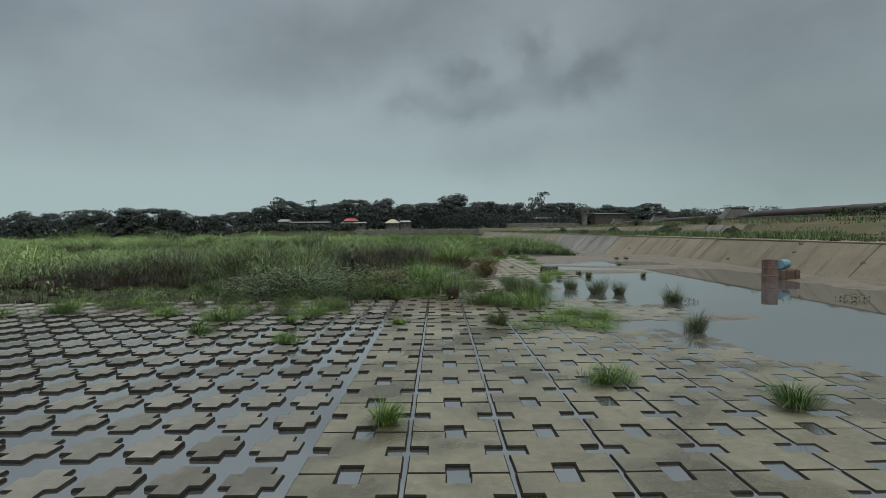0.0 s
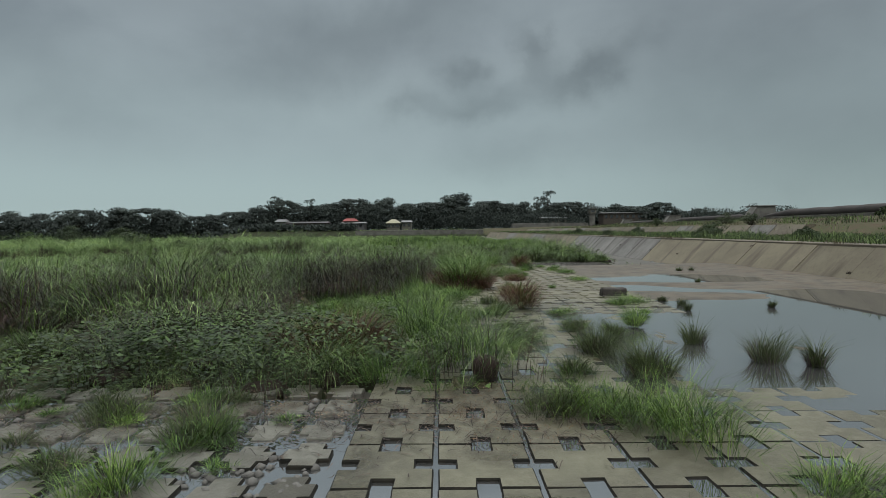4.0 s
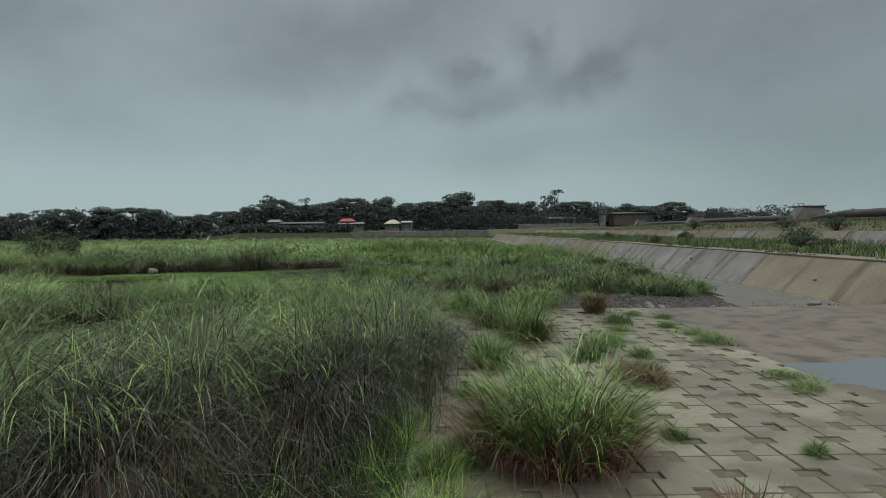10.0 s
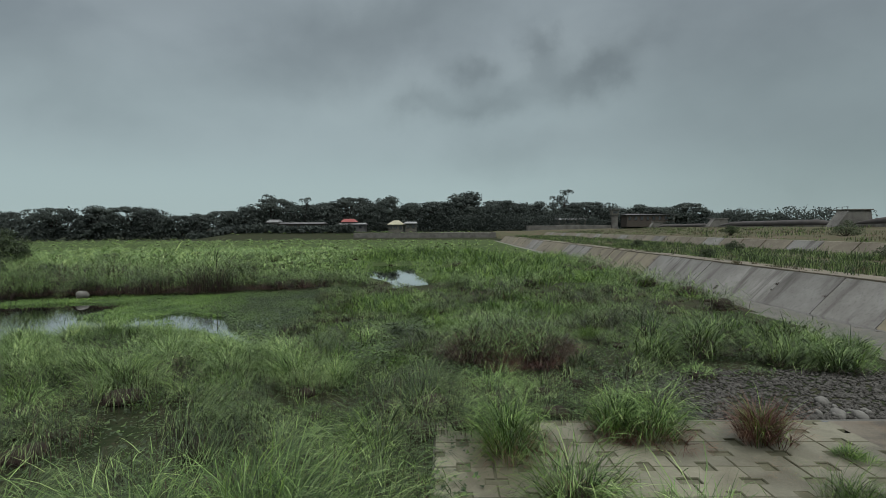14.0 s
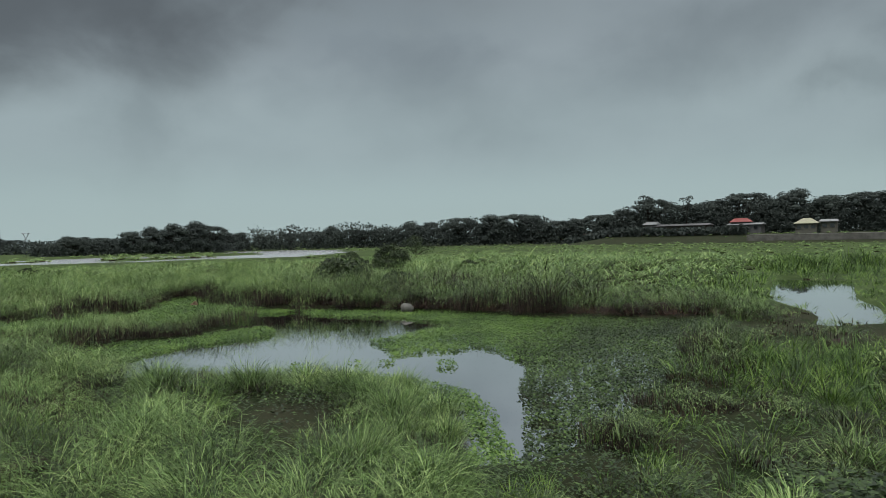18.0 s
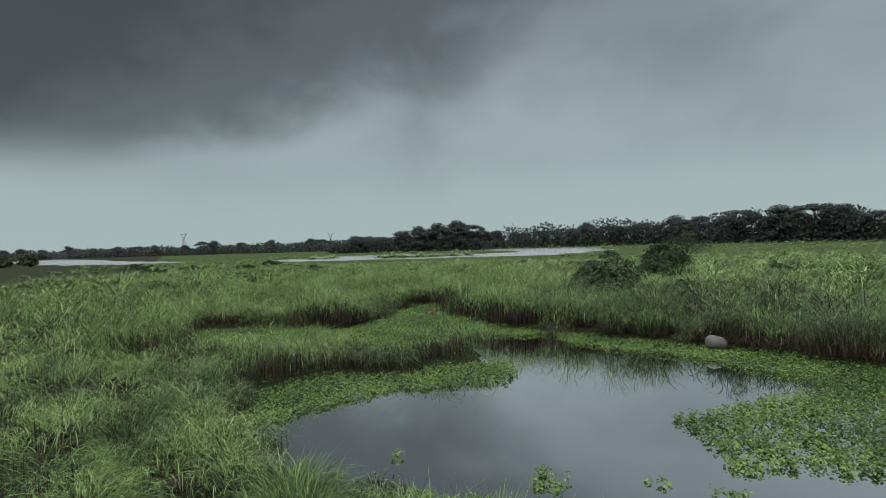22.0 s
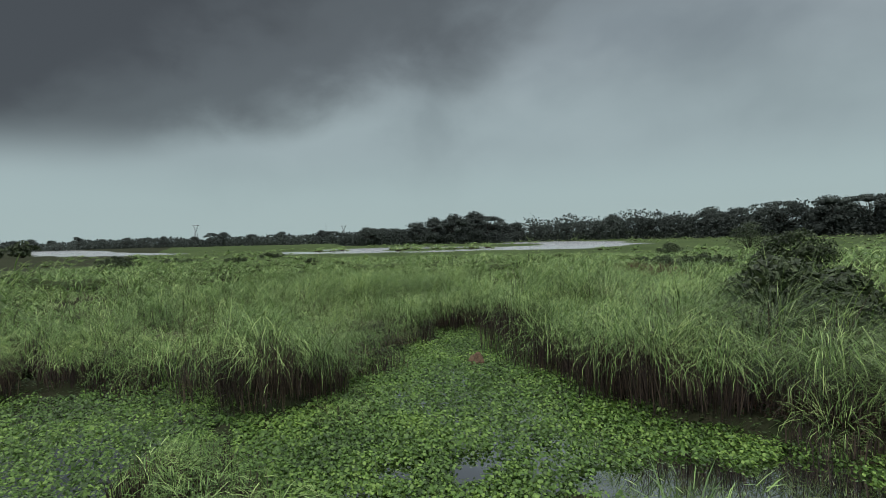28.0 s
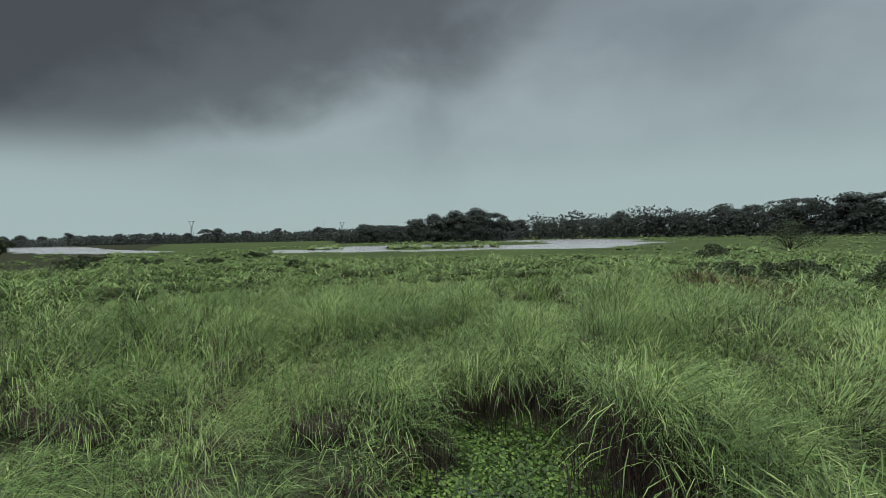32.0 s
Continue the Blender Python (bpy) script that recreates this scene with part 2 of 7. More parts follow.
def panel_material(name, a, b_, streak, rough=0.85):
    """Cast slope panels: each its own shade, dark runs down the slope, worn patches."""
    m = material(name, a, rough, bump=0.4, bump_scale=18)
    t = m.node_tree
    p = t.nodes["Principled BSDF"]
    info = node(t, "ShaderNodeObjectInfo").outputs["Random"]
    pos = node(t, "ShaderNodeNewGeometry").outputs["Position"]
    run = node(t, "ShaderNodeMapping")
    run.inputs["Scale"].default_value = (0.12, 0.75, 0.12)
    t.links.new(pos, run.inputs[0])
    n1 = node(t, "ShaderNodeTexNoise", Scale=1.0, Detail=5.0, Roughness=0.6)
    t.links.new(run.outputs[0], n1.inputs["Vector"])
    n2 = node(t, "ShaderNodeTexNoise", Scale=0.5, Detail=6.0, Roughness=0.65)
    t.links.new(pos, n2.inputs["Vector"])
    n3 = node(t, "ShaderNodeTexNoise", Scale=7.0, Detail=5.0, Roughness=0.7)
    t.links.new(pos, n3.inputs["Vector"])
    col = blend(t, ramp(t, n2.outputs[0], [(0.38, 0.0), (0.62, 1.0)]), a, b_)
    col = blend(t, ramp(t, n3.outputs[0], [(0.52, 0.0), (0.75, 0.6)]), col, streak)
    col = blend(t, ramp(t, n1.outputs[0], [(0.52, 0.0), (0.64, 0.85)]), col, streak)
    mul = node(t, "ShaderNodeMix", data_type="RGBA", blend_type="MULTIPLY")
    mul.inputs[0].default_value = 1.0
    t.links.new(col, mul.inputs[6])
    t.links.new(calc(t, "MULTIPLY_ADD", info, 0.28, 0.84), mul.inputs[7])
    t.links.new(mul.outputs[2], p.inputs["Base Color"])
    return m


def water_material(name, tint, rough, ripple, size, ior=1.33, gloss=0.5):
    m = bpy.data.materials.new(name)
    m.use_nodes = True
    t = m.node_tree
    b = t.nodes["Principled BSDF"]
    b.inputs["Base Color"].default_value = (*tint, 1)
    b.inputs["Roughness"].default_value = rough
    b.inputs["IOR"].default_value = ior
    b.inputs["Specular IOR Level"].default_value = gloss
    pos = node(t, "ShaderNodeNewGeometry").outputs["Position"]
    n = node(t, "ShaderNodeTexNoise", Scale=size, Detail=3.0)
    t.links.new(pos, n.inputs["Vector"])
    bp = node(t, "ShaderNodeBump", Strength=ripple, Distance=0.02)
    t.links.new(n.outputs[0], bp.inputs["Height"])
    t.links.new(bp.outputs[0], b.inputs["Normal"])
    return m


M = {}
M["soil"] = material("soil", (0.028, 0.03, 0.017), 0.95, [(0.6, (0.018, 0.026, 0.011), 0.4, 0.6, 5.0), (7.0, (0.045, 0.038, 0.025), 0.55, 0.75, 6.0)], 0.6, 15, spec=0.06)
M["meadow"] = material("meadow", (0.048, 0.072, 0.024), 0.95, [(0.05, (0.034, 0.052, 0.018), 0.4, 0.6, 6.0), (0.8, (0.065, 0.09, 0.033), 0.5, 0.7, 6.0)], 0.9, 3, spec=0.06)
M["mud"] = material("muddy_concrete", (0.092, 0.077, 0.054), 0.5, [(0.25, (0.112, 0.098, 0.072), 0.42, 0.62, 6.0), (0.9, (0.09, 0.063, 0.038), 0.5, 0.68, 5.0), (1.6, (0.037, 0.033, 0.024), 0.48, 0.64, 6.0), (22.0, (0.056, 0.05, 0.037), 0.5, 0.8, 5.0)], 0.25, 30, spec=0.25)
M["silt"] = material("dry_silt", (0.094, 0.093, 0.064), 0.9, [(1.1, (0.076, 0.075, 0.05), 0.4, 0.65, 6.0), (14, (0.115, 0.112, 0.08), 0.5, 0.75, 5.0)], 0.5, 35, spec=0.06)
M["bed"] = material("wet_bed", (0.07, 0.065, 0.05), 0.6, [(3.0, (0.04, 0.04, 0.03), 0.4, 0.6, 5.0)], 0.4, 30)
M["paver"] = piece_material("paver_concrete", (0.105, 0.103, 0.066), (0.066, 0.062, 0.039), (0.155, 0.15, 0.106), 0.55, 0.35)
M["dry_paver"] = piece_material("dry_paver_concrete", (0.138, 0.132, 0.092), (0.10, 0.096, 0.066), (0.178, 0.17, 0.124), 0.8, 0.3)
M["block"] = piece_material("block_concrete", (0.104, 0.104, 0.083), (0.068, 0.067, 0.052), (0.15, 0.148, 0.122), 0.6, 0.25)
# wet block sides, with the shade of the gaps put into the near-black
M["side"] = material("shaded_wet_concrete", (0.012, 0.012, 0.010), 0.9, [(5, (0.022, 0.02, 0.015), 0.45, 0.7, 5.0)], 0.4, 40, 0.1)
M["puddle"] = water_material("shallow_water", (0.05, 0.052, 0.05), 0.02, 0.015, 2.0, 4.5, 0.7)
M["pond"] = water_material("pond_water", (0.006, 0.007, 0.006), 0.015, 0.03, 1.2, 5.2, 0.9)
M["river"] = water_material("river_water", (0.11, 0.117, 0.117), 0.25, 0.1, 0.4, 4.5, 1.0)
M["slope"] = material("slope_concrete", (0.115, 0.10, 0.07), 0.85, [(0.35, (0.075, 0.064, 0.044), 0.4, 0.62, 6.0), (2.5, (0.145, 0.13, 0.10), 0.55, 0.75, 5.0), (12, (0.06, 0.052, 0.036), 0.58, 0.8, 5.0)], 0.4, 20)
M["panel"] = panel_material("slope_panel", (0.140, 0.124, 0.083), (0.108, 0.094, 0.063), (0.05, 0.041, 0.028))
M["pale_panel"] = panel_material("pale_slope_panel", (0.165, 0.163, 0.15), (0.112, 0.108, 0.097), (0.04, 0.036, 0.03))
M["old"] = material("old_concrete", (0.115, 0.112, 0.10), 0.9, [(0.5, (0.07, 0.068, 0.06), 0.42, 0.6, 6.0), (5, (0.16, 0.155, 0.14), 0.55, 0.8, 5.0)], 0.5, 14)
M["stone"] = material("river_stone", (0.115, 0.112, 0.10), 0.85, [(4, (0.08, 0.077, 0.07), 0.4, 0.65, 6.0)], 0.4, 30)
M["gravel"] = material("gravel", (0.072, 0.07, 0.063), 0.9, [(6, (0.04, 0.038, 0.034), 0.4, 0.6, 6.0)], 0.6, 25, spec=0.15)
M["rubber"] = material("black_rubber", (0.026, 0.023, 0.021), 0.85, [(0.6, (0.042, 0.036, 0.031), 0.4, 0.7, 5.0)], 0.3, 5)
M["rust"] = material("rusty_steel", (0.075, 0.05, 0.042), 0.75, [(6, (0.13, 0.075, 0.05), 0.45, 0.7, 6.0), (20, (0.04, 0.035, 0.035), 0.5, 0.7, 5.0)], 0.5, 40, metal=0.3)
M["blue"] = material("faded_blue_plastic", (0.09, 0.19, 0.24), 0.6, [(8, (0.06, 0.11, 0.14), 0.45, 0.7, 5.0)], 0.2, 30)
M["tar"] = material("weathered_dark_concrete", (0.032, 0.028, 0.024), 0.9, [(9, (0.07, 0.062, 0.05), 0.5, 0.75, 6.0)], 0.8, 25)
M["bark"] = material("bark", (0.03, 0.027, 0.022), 0.9, [(5, (0.045, 0.04, 0.033), 0.4, 0.7, 5.0)], 0.6, 12, spec=0.1)
M["plaster"] = material("pale_plaster", (0.10, 0.098, 0.08), 0.85, [(1.2, (0.075, 0.072, 0.058), 0.45, 0.7, 5.0)])
M["cream"] = material("cream_sheet_roof", (0.24, 0.235, 0.15), 0.6, [(1.5, (0.19, 0.185, 0.12), 0.45, 0.7, 5.0)])
M["white"] = material("white_sheet_roof", (0.17, 0.175, 0.175), 0.6, [(1.5, (0.12, 0.125, 0.125), 0.45, 0.7, 5.0)])
M["red"] = material("red_sheet_roof", (0.2, 0.045, 0.038), 0.6, [(1.5, (0.15, 0.035, 0.03), 0.45, 0.7, 5.0)])
M["grey"] = material("grey_sheet_roof", (0.065, 0.065, 0.066), 0.7, [(1.5, (0.09, 0.088, 0.085), 0.45, 0.7, 5.0)])
M["brown"] = material("brown_brick", (0.055, 0.045, 0.036), 0.9, [(2, (0.04, 0.036, 0.026), 0.45, 0.7, 5.0)])
M["pane"] = material("dark_window", (0.02, 0.022, 0.024), 0.15, spec=0.8)
M["steel"] = material("galvanised_steel", (0.22, 0.23, 0.24), 0.55, [(0.5, (0.17, 0.18, 0.19), 0.4, 0.7, 3.0)], metal=0.4)
M["tall"] = leaf_material("tall_grass", (0.045, 0.085, 0.025), (0.15, 0.25, 0.07), (0.34, 0.445, 0.168), 0.55, 0.2)
M["marsh"] = leaf_material("marsh_grass", (0.012, 0.023, 0.008), (0.052, 0.088, 0.026), (0.21, 0.29, 0.105), 0.8, 0.15)
M["lush"] = leaf_material("lush_grass", (0.014, 0.032, 0.006), (0.060, 0.124, 0.020), (0.20, 0.305, 0.064), 0.9, 0.18)
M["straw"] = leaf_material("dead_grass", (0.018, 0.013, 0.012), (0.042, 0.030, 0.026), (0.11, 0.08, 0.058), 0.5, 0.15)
M["russet"] = leaf_material("russet_grass", (0.06, 0.026, 0.021), (0.115, 0.055, 0.042), (0.19, 0.115, 0.07), 0.8, 0.2)
M["lily"] = leaf_material("water_hyacinth", (0.028, 0.058, 0.012), (0.075, 0.148, 0.027), (0.165, 0.265, 0.055), 0.5, 0.2, 0.5)
M["lily_dark"] = leaf_material("dark_water_hyacinth", (0.012, 0.024, 0.007), (0.032, 0.06, 0.014), (0.085, 0.145, 0.033), 0.3, 0.15, 0.5)
# greyish blue and pale: distance haze is mixed into the leaf colour
M["hazed_tree_leaf"] = leaf_material("hazed_tree_leaf", (0.056, 0.066, 0.062), (0.066, 0.079, 0.071), (0.080, 0.096, 0.083), 0.08, 0.3, 0.9, 0.03, 0.4)
M["river_reed"] = leaf_material("reed", (0.024, 0.034, 0.013), (0.05, 0.07, 0.024), (0.10, 0.13, 0.045), 0.6)
# near-black: dead leaves, with the shade of the stand's front in the colour
M["cane"] = leaf_material("shaded_cane_grass", (0.008, 0.008, 0.006), (0.020, 0.023, 0.012), (0.085, 0.097, 0.048), 1.2, 0.12, 0.5, 0.35, 1.0)
M["shrub_leaf"] = leaf_material("shrub_leaf", (0.02, 0.03, 0.014), (0.036, 0.055, 0.022), (0.065, 0.09, 0.035), 0.5, 0.2)
# brown of dead stems, with the shade inside the clumps put in
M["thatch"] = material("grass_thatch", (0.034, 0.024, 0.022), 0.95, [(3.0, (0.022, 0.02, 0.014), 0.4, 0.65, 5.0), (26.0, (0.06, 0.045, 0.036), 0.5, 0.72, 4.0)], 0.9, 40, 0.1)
M["dirt"] = material("dry_bank_soil", (0.054, 0.062, 0.031), 0.95, [(0.15, (0.085, 0.074, 0.05), 0.5, 0.62, 6.0), (1.2, (0.075, 0.058, 0.042), 0.4, 0.7, 6.0)], 0.8, 6, spec=0.06)
M["dry"] = leaf_material("dry_bank_grass", (0.04, 0.034, 0.02), (0.075, 0.064, 0.036), (0.12, 0.108, 0.056), 0.5, 0.15)
M["heap"] = material("rotting_straw", (0.11, 0.075, 0.048), 0.95, [(9, (0.055, 0.038, 0.025), 0.45, 0.65, 5.0), (40, (0.16, 0.115, 0.08), 0.5, 0.7, 5.0)], 1.0, 40, 0.1)
# dark green standing for the shaded gaps between the far blades
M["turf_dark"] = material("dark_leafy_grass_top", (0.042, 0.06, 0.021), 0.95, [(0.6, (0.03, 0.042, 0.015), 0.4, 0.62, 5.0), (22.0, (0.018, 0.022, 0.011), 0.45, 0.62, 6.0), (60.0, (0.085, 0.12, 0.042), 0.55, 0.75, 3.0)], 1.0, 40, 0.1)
M["litter"] = leaf_material("dry_litter", (0.07, 0.042, 0.024), (0.14, 0.09, 0.052), (0.22, 0.155, 0.09), 0.8, 0.1)
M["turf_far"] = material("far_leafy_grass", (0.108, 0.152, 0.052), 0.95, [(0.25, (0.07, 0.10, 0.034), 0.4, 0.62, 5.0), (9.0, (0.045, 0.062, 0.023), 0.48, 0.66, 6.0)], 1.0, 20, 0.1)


# ---- helpers for shapes ----
def part(name, bm, mat, parent=None, label="", smooth=False):
    me = bpy.data.meshes.new(name)
    bm.normal_update()
    bm.to_mesh(me)
    bm.free()
    me.materials.append(mat)
    if smooth:
        me.polygons.foreach_set("use_smooth", [True] * len(me.polygons))
    ob = new(name, me)
    ob.parent = parent
    if label:
        ob["label"] = label
    return ob


def thing(name, at, turn_z=0.0, label="", category="", group="", kind=""):
    ob = new(name)
    ob.empty_display_size = 0.2
    ob.matrix_basis = pose(*at, 0, 0, turn_z)
    return tagged(ob, label, category, group, kind)


def box(bm, x0, y0, z0, x1, y1, z1, bevel=0.0):
    r = bmesh.ops.create_cube(bm, size=1.0, matrix=Matrix.Translation(((x0 + x1) / 2, (y0 + y1) / 2, (z0 + z1) / 2)) @ Matrix.Diagonal((x1 - x0, y1 - y0, z1 - z0, 1)))
    if bevel:
        edges = {e for v in r["verts"] for e in v.link_edges}
        bmesh.ops.bevel(bm, geom=list(edges), offset=bevel, segments=2, affect="EDGES", profile=0.5)
    return bm


def boxes(*dims, bevel=0.0):
    bm = bmesh.new()
    for d in dims:
        box(bm, *d, bevel)
    return bm


def tube(bm, a, b, ra, rb, sides=8):
    a, b = Vector(a), Vector(b)
    d = b - a
    m = Matrix.Translation((a + b) / 2) @ d.to_track_quat("Z", "Y").to_matrix().to_4x4()
    bmesh.ops.create_cone(bm, cap_ends=True, segments=sides, radius1=ra, radius2=rb, depth=d.length, matrix=m)
    return bm


def sheet(name, verts, faces, mat):
    """One mesh from arrays: verts (n, 3); faces, a list of (m, k) index arrays."""
    me = bpy.data.meshes.new(name)
    verts = np.asarray(verts, np.float32)
    me.vertices.add(len(verts))
    me.vertices.foreach_set("co", verts.ravel())
    loops = np.concatenate([f.ravel() for f in faces]).astype(np.int32)
    sizes = np.concatenate([np.full(len(f), f.shape[1]) for f in faces])
    me.loops.add(len(loops))
    me.loops.foreach_set("vertex_index", loops)
    me.polygons.add(len(sizes))
    me.polygons.foreach_set("loop_start", np.r_[0, np.cumsum(sizes)[:-1]].astype(np.int32))
    me.update(calc_edges=True)
    me.materials.append(mat)
    return new(name, me)


rng = np.random.default_rng(7)
LATTICE = rng.random((256, 256))


def vnoise(x, y):
    x, y = np.asarray(x, float), np.asarray(y, float)
    i, j = np.floor(x).astype(int), np.floor(y).astype(int)
    u, v = x - i, y - j
    u, v = u * u * (3 - 2 * u), v * v * (3 - 2 * v)
    at = lambda a, b: LATTICE[a & 255, b & 255]
    return (at(i, j) * (1 - u) + at(i + 1, j) * u) * (1 - v) + (at(i, j + 1) * (1 - u) + at(i + 1, j + 1) * u) * v


def fbm(x, y, size, octaves=4):
    x, y = np.asarray(x, float) / size, np.asarray(y, float) / size
    total, amp, top = 0.0, 1.0, 0.0
    for k in range(octaves):
        total, top = total + amp * vnoise(x + 17.3 * k, y + 31.7 * k), top + amp
        x, y, amp = x * 2.03, y * 2.03, amp * 0.5
    return total / top


def step(a, b, x):
    u = np.clip((np.asarray(x, float) - a) / (b - a), 0, 1)
    return u * u * (3 - 2 * u)


def depth_in(ring, x, y):
    """How far inside a ring of points each place lies (negative: outside), in metres."""
    x, y = np.asarray(x, float), np.asarray(y, float)
    inside, far = np.zeros(x.shape, bool), np.full(x.shape, 1e9)
    n = len(ring)
    for i in range(n):
        (ax, ay), (bx, by) = ring[i], ring[(i + 1) % n]
        ex, ey = bx - ax, by - ay
        k = np.clip(((x - ax) * ex + (y - ay) * ey) / (ex * ex + ey * ey), 0, 1)
        far = np.minimum(far, np.hypot(x - ax - k * ex, y - ay - k * ey))
        cross = ((ay > y) != (by > y)) & (x < ex * (y - ay) / (ey if abs(ey) > 1e-9 else 1e-9) + ax)
        inside ^= cross
    return np.where(inside, far, -far)


# ---- plan ----
WATER = -0.30  # ponds and river
FILM = -0.02  # the thin water standing on the paving
PAVE_X, PAVE_Y, END_Y = (-1.53, 5.70), (2.5, 41.0), 41.0
POND = [(-20.6, 46.9), (-23.0, 47.6), (-23.9, 50.0), (-24.3, 51.5), (-23.2, 54.0), (-25.0, 55.1), (-28.6, 56.2), (-30.2, 57.5), (-29.4, 58.9), (-25.6, 59.4), (-22.0, 60.9), (-17.0, 61.2),
        (-17.8, 58.5), (-17.4, 55.4), (-15.2, 54.3), (-14.0, 56.5), (-11.6, 55.3), (-10.5, 53.8), (-10.0, 52.5), (-7.5, 48.9), (-8.0, 48.4), (-10.2, 51.0), (-12.4, 51.6), (-14.1, 51.5), (-17.0, 48.8)]
PUDDLE = [(-7.6, 76.0), (-9.0, 90.0), (-5.0, 92.0), (-4.3, 78.0), (-3.4, 74.0), (-2.8, 68.6), (-4.6, 67.2), (-5.2, 71.5)]
CORRIDOR = [(-28.5, 53.0), (-30.0, 52.4), (-34.2, 53.7), (-35.6, 54.4), (-37.3, 55.7), (-39.6, 57.7), (-41.2, 58.9), (-40.0, 61.1), (-37.2, 60.2), (-34.9, 59.7), (-31.5, 59.3), (-28.6, 58.6)]
MAT_EAST = [(-17.0, 61.4), (-13.0, 63.8), (-9.0, 66.0), (-8.0, 63.0), (-7.3, 58.0), (-6.8, 52.5), (-7.2, 49.2), (-10.0, 53.2), (-11.4, 55.2), (-14.0, 56.3), (-15.4, 54.2), (-17.6, 55.3), (-18.0, 58.5)]
MAT_WEST = [(-20.4, 46.2), (-22.6, 46.4), (-25.0, 48.2), (-26.0, 50.2), (-25.0, 51.4), (-24.9, 53.2), (-25.1, 54.4), (-24.4, 54.8), (-23.1, 54.0), (-23.6, 51.5), (-23.5, 49.9), (-22.8, 47.8)]
MAT_FINGER = [(-17.0, 48.6), (-14.1, 51.4), (-12.4, 51.5), (-10.2, 50.9), (-8.0, 48.3), (-8.6, 47.6), (-10.6, 49.6), (-12.6, 50.3), (-14.4, 50.2), (-16.6, 47.8)]
POOLS = ((-27.2, 58.6, 0.9), (-28.4, 56.6, 0.6), (-28.1, 57.4, 0.8), (-27.6, 57.9, 0.7), (-30.35, 53.8, 0.3), (-30.1, 55.05, 0.42), (-30.3, 55.7, 0.22), (-29.6, 54.6, 0.25))
MAT_MID = [(-27.0, 53.4), (-28.6, 51.8), (-31.5, 50.6), (-33.5, 51.6), (-34.2, 53.6), (-30.0, 55.0)]
MAT_NORTH = [(-31.0, 58.2), (-27.0, 60.6), (-22.0, 62.4), (-16.0, 63.4), (-12.5, 63.5), (-17.0, 61.2), (-22.0, 60.9), (-25.6, 59.5), (-29.4, 58.8)]
MAT_SOUTH = [(-33.0, 45.5), (-38.5, 46.5), (-38.0, 50.5), (-34.5, 52.0), (-31.0, 51.0), (-30.5, 47.5)]
CREEK = [(9.2, 41.4), (16.0, 41.4), (16.6, 200.0), (13.4, 200.0), (12.8, 58.0), (11.2, 46.5), (9.6, 43.4)]
GRAVEL = [(2.4, 41.2), (9.8, 41.2), (9.8, 44.6), (6.5, 44.6), (4.2, 43.8)]
RIVER_NEAR = [(-168, 74), (-146, 91), (-136, 108), (-128, 124), (-114, 124), (-124, 134), (-140, 164), (-182, 193), (-215, 196), (-220, 180), (-202, 164), (-166, 158), (-156, 130), (-190, 131), (-209, 120), (-208, 112), (-196, 90), (-192, 80)]
RIVER_FAR = [(-205, 52), (-310, 20), (-440, -5), (-580, -40), (-600, -75), (-430, -40), (-300, -5), (-215, 35)]
WALL_X, WALL_TOP = 15.4, 1.28

ISLANDS = ((-158, 108, 17, 13), (-176, 88, 9, 7), (-150, 118, 10, 7))


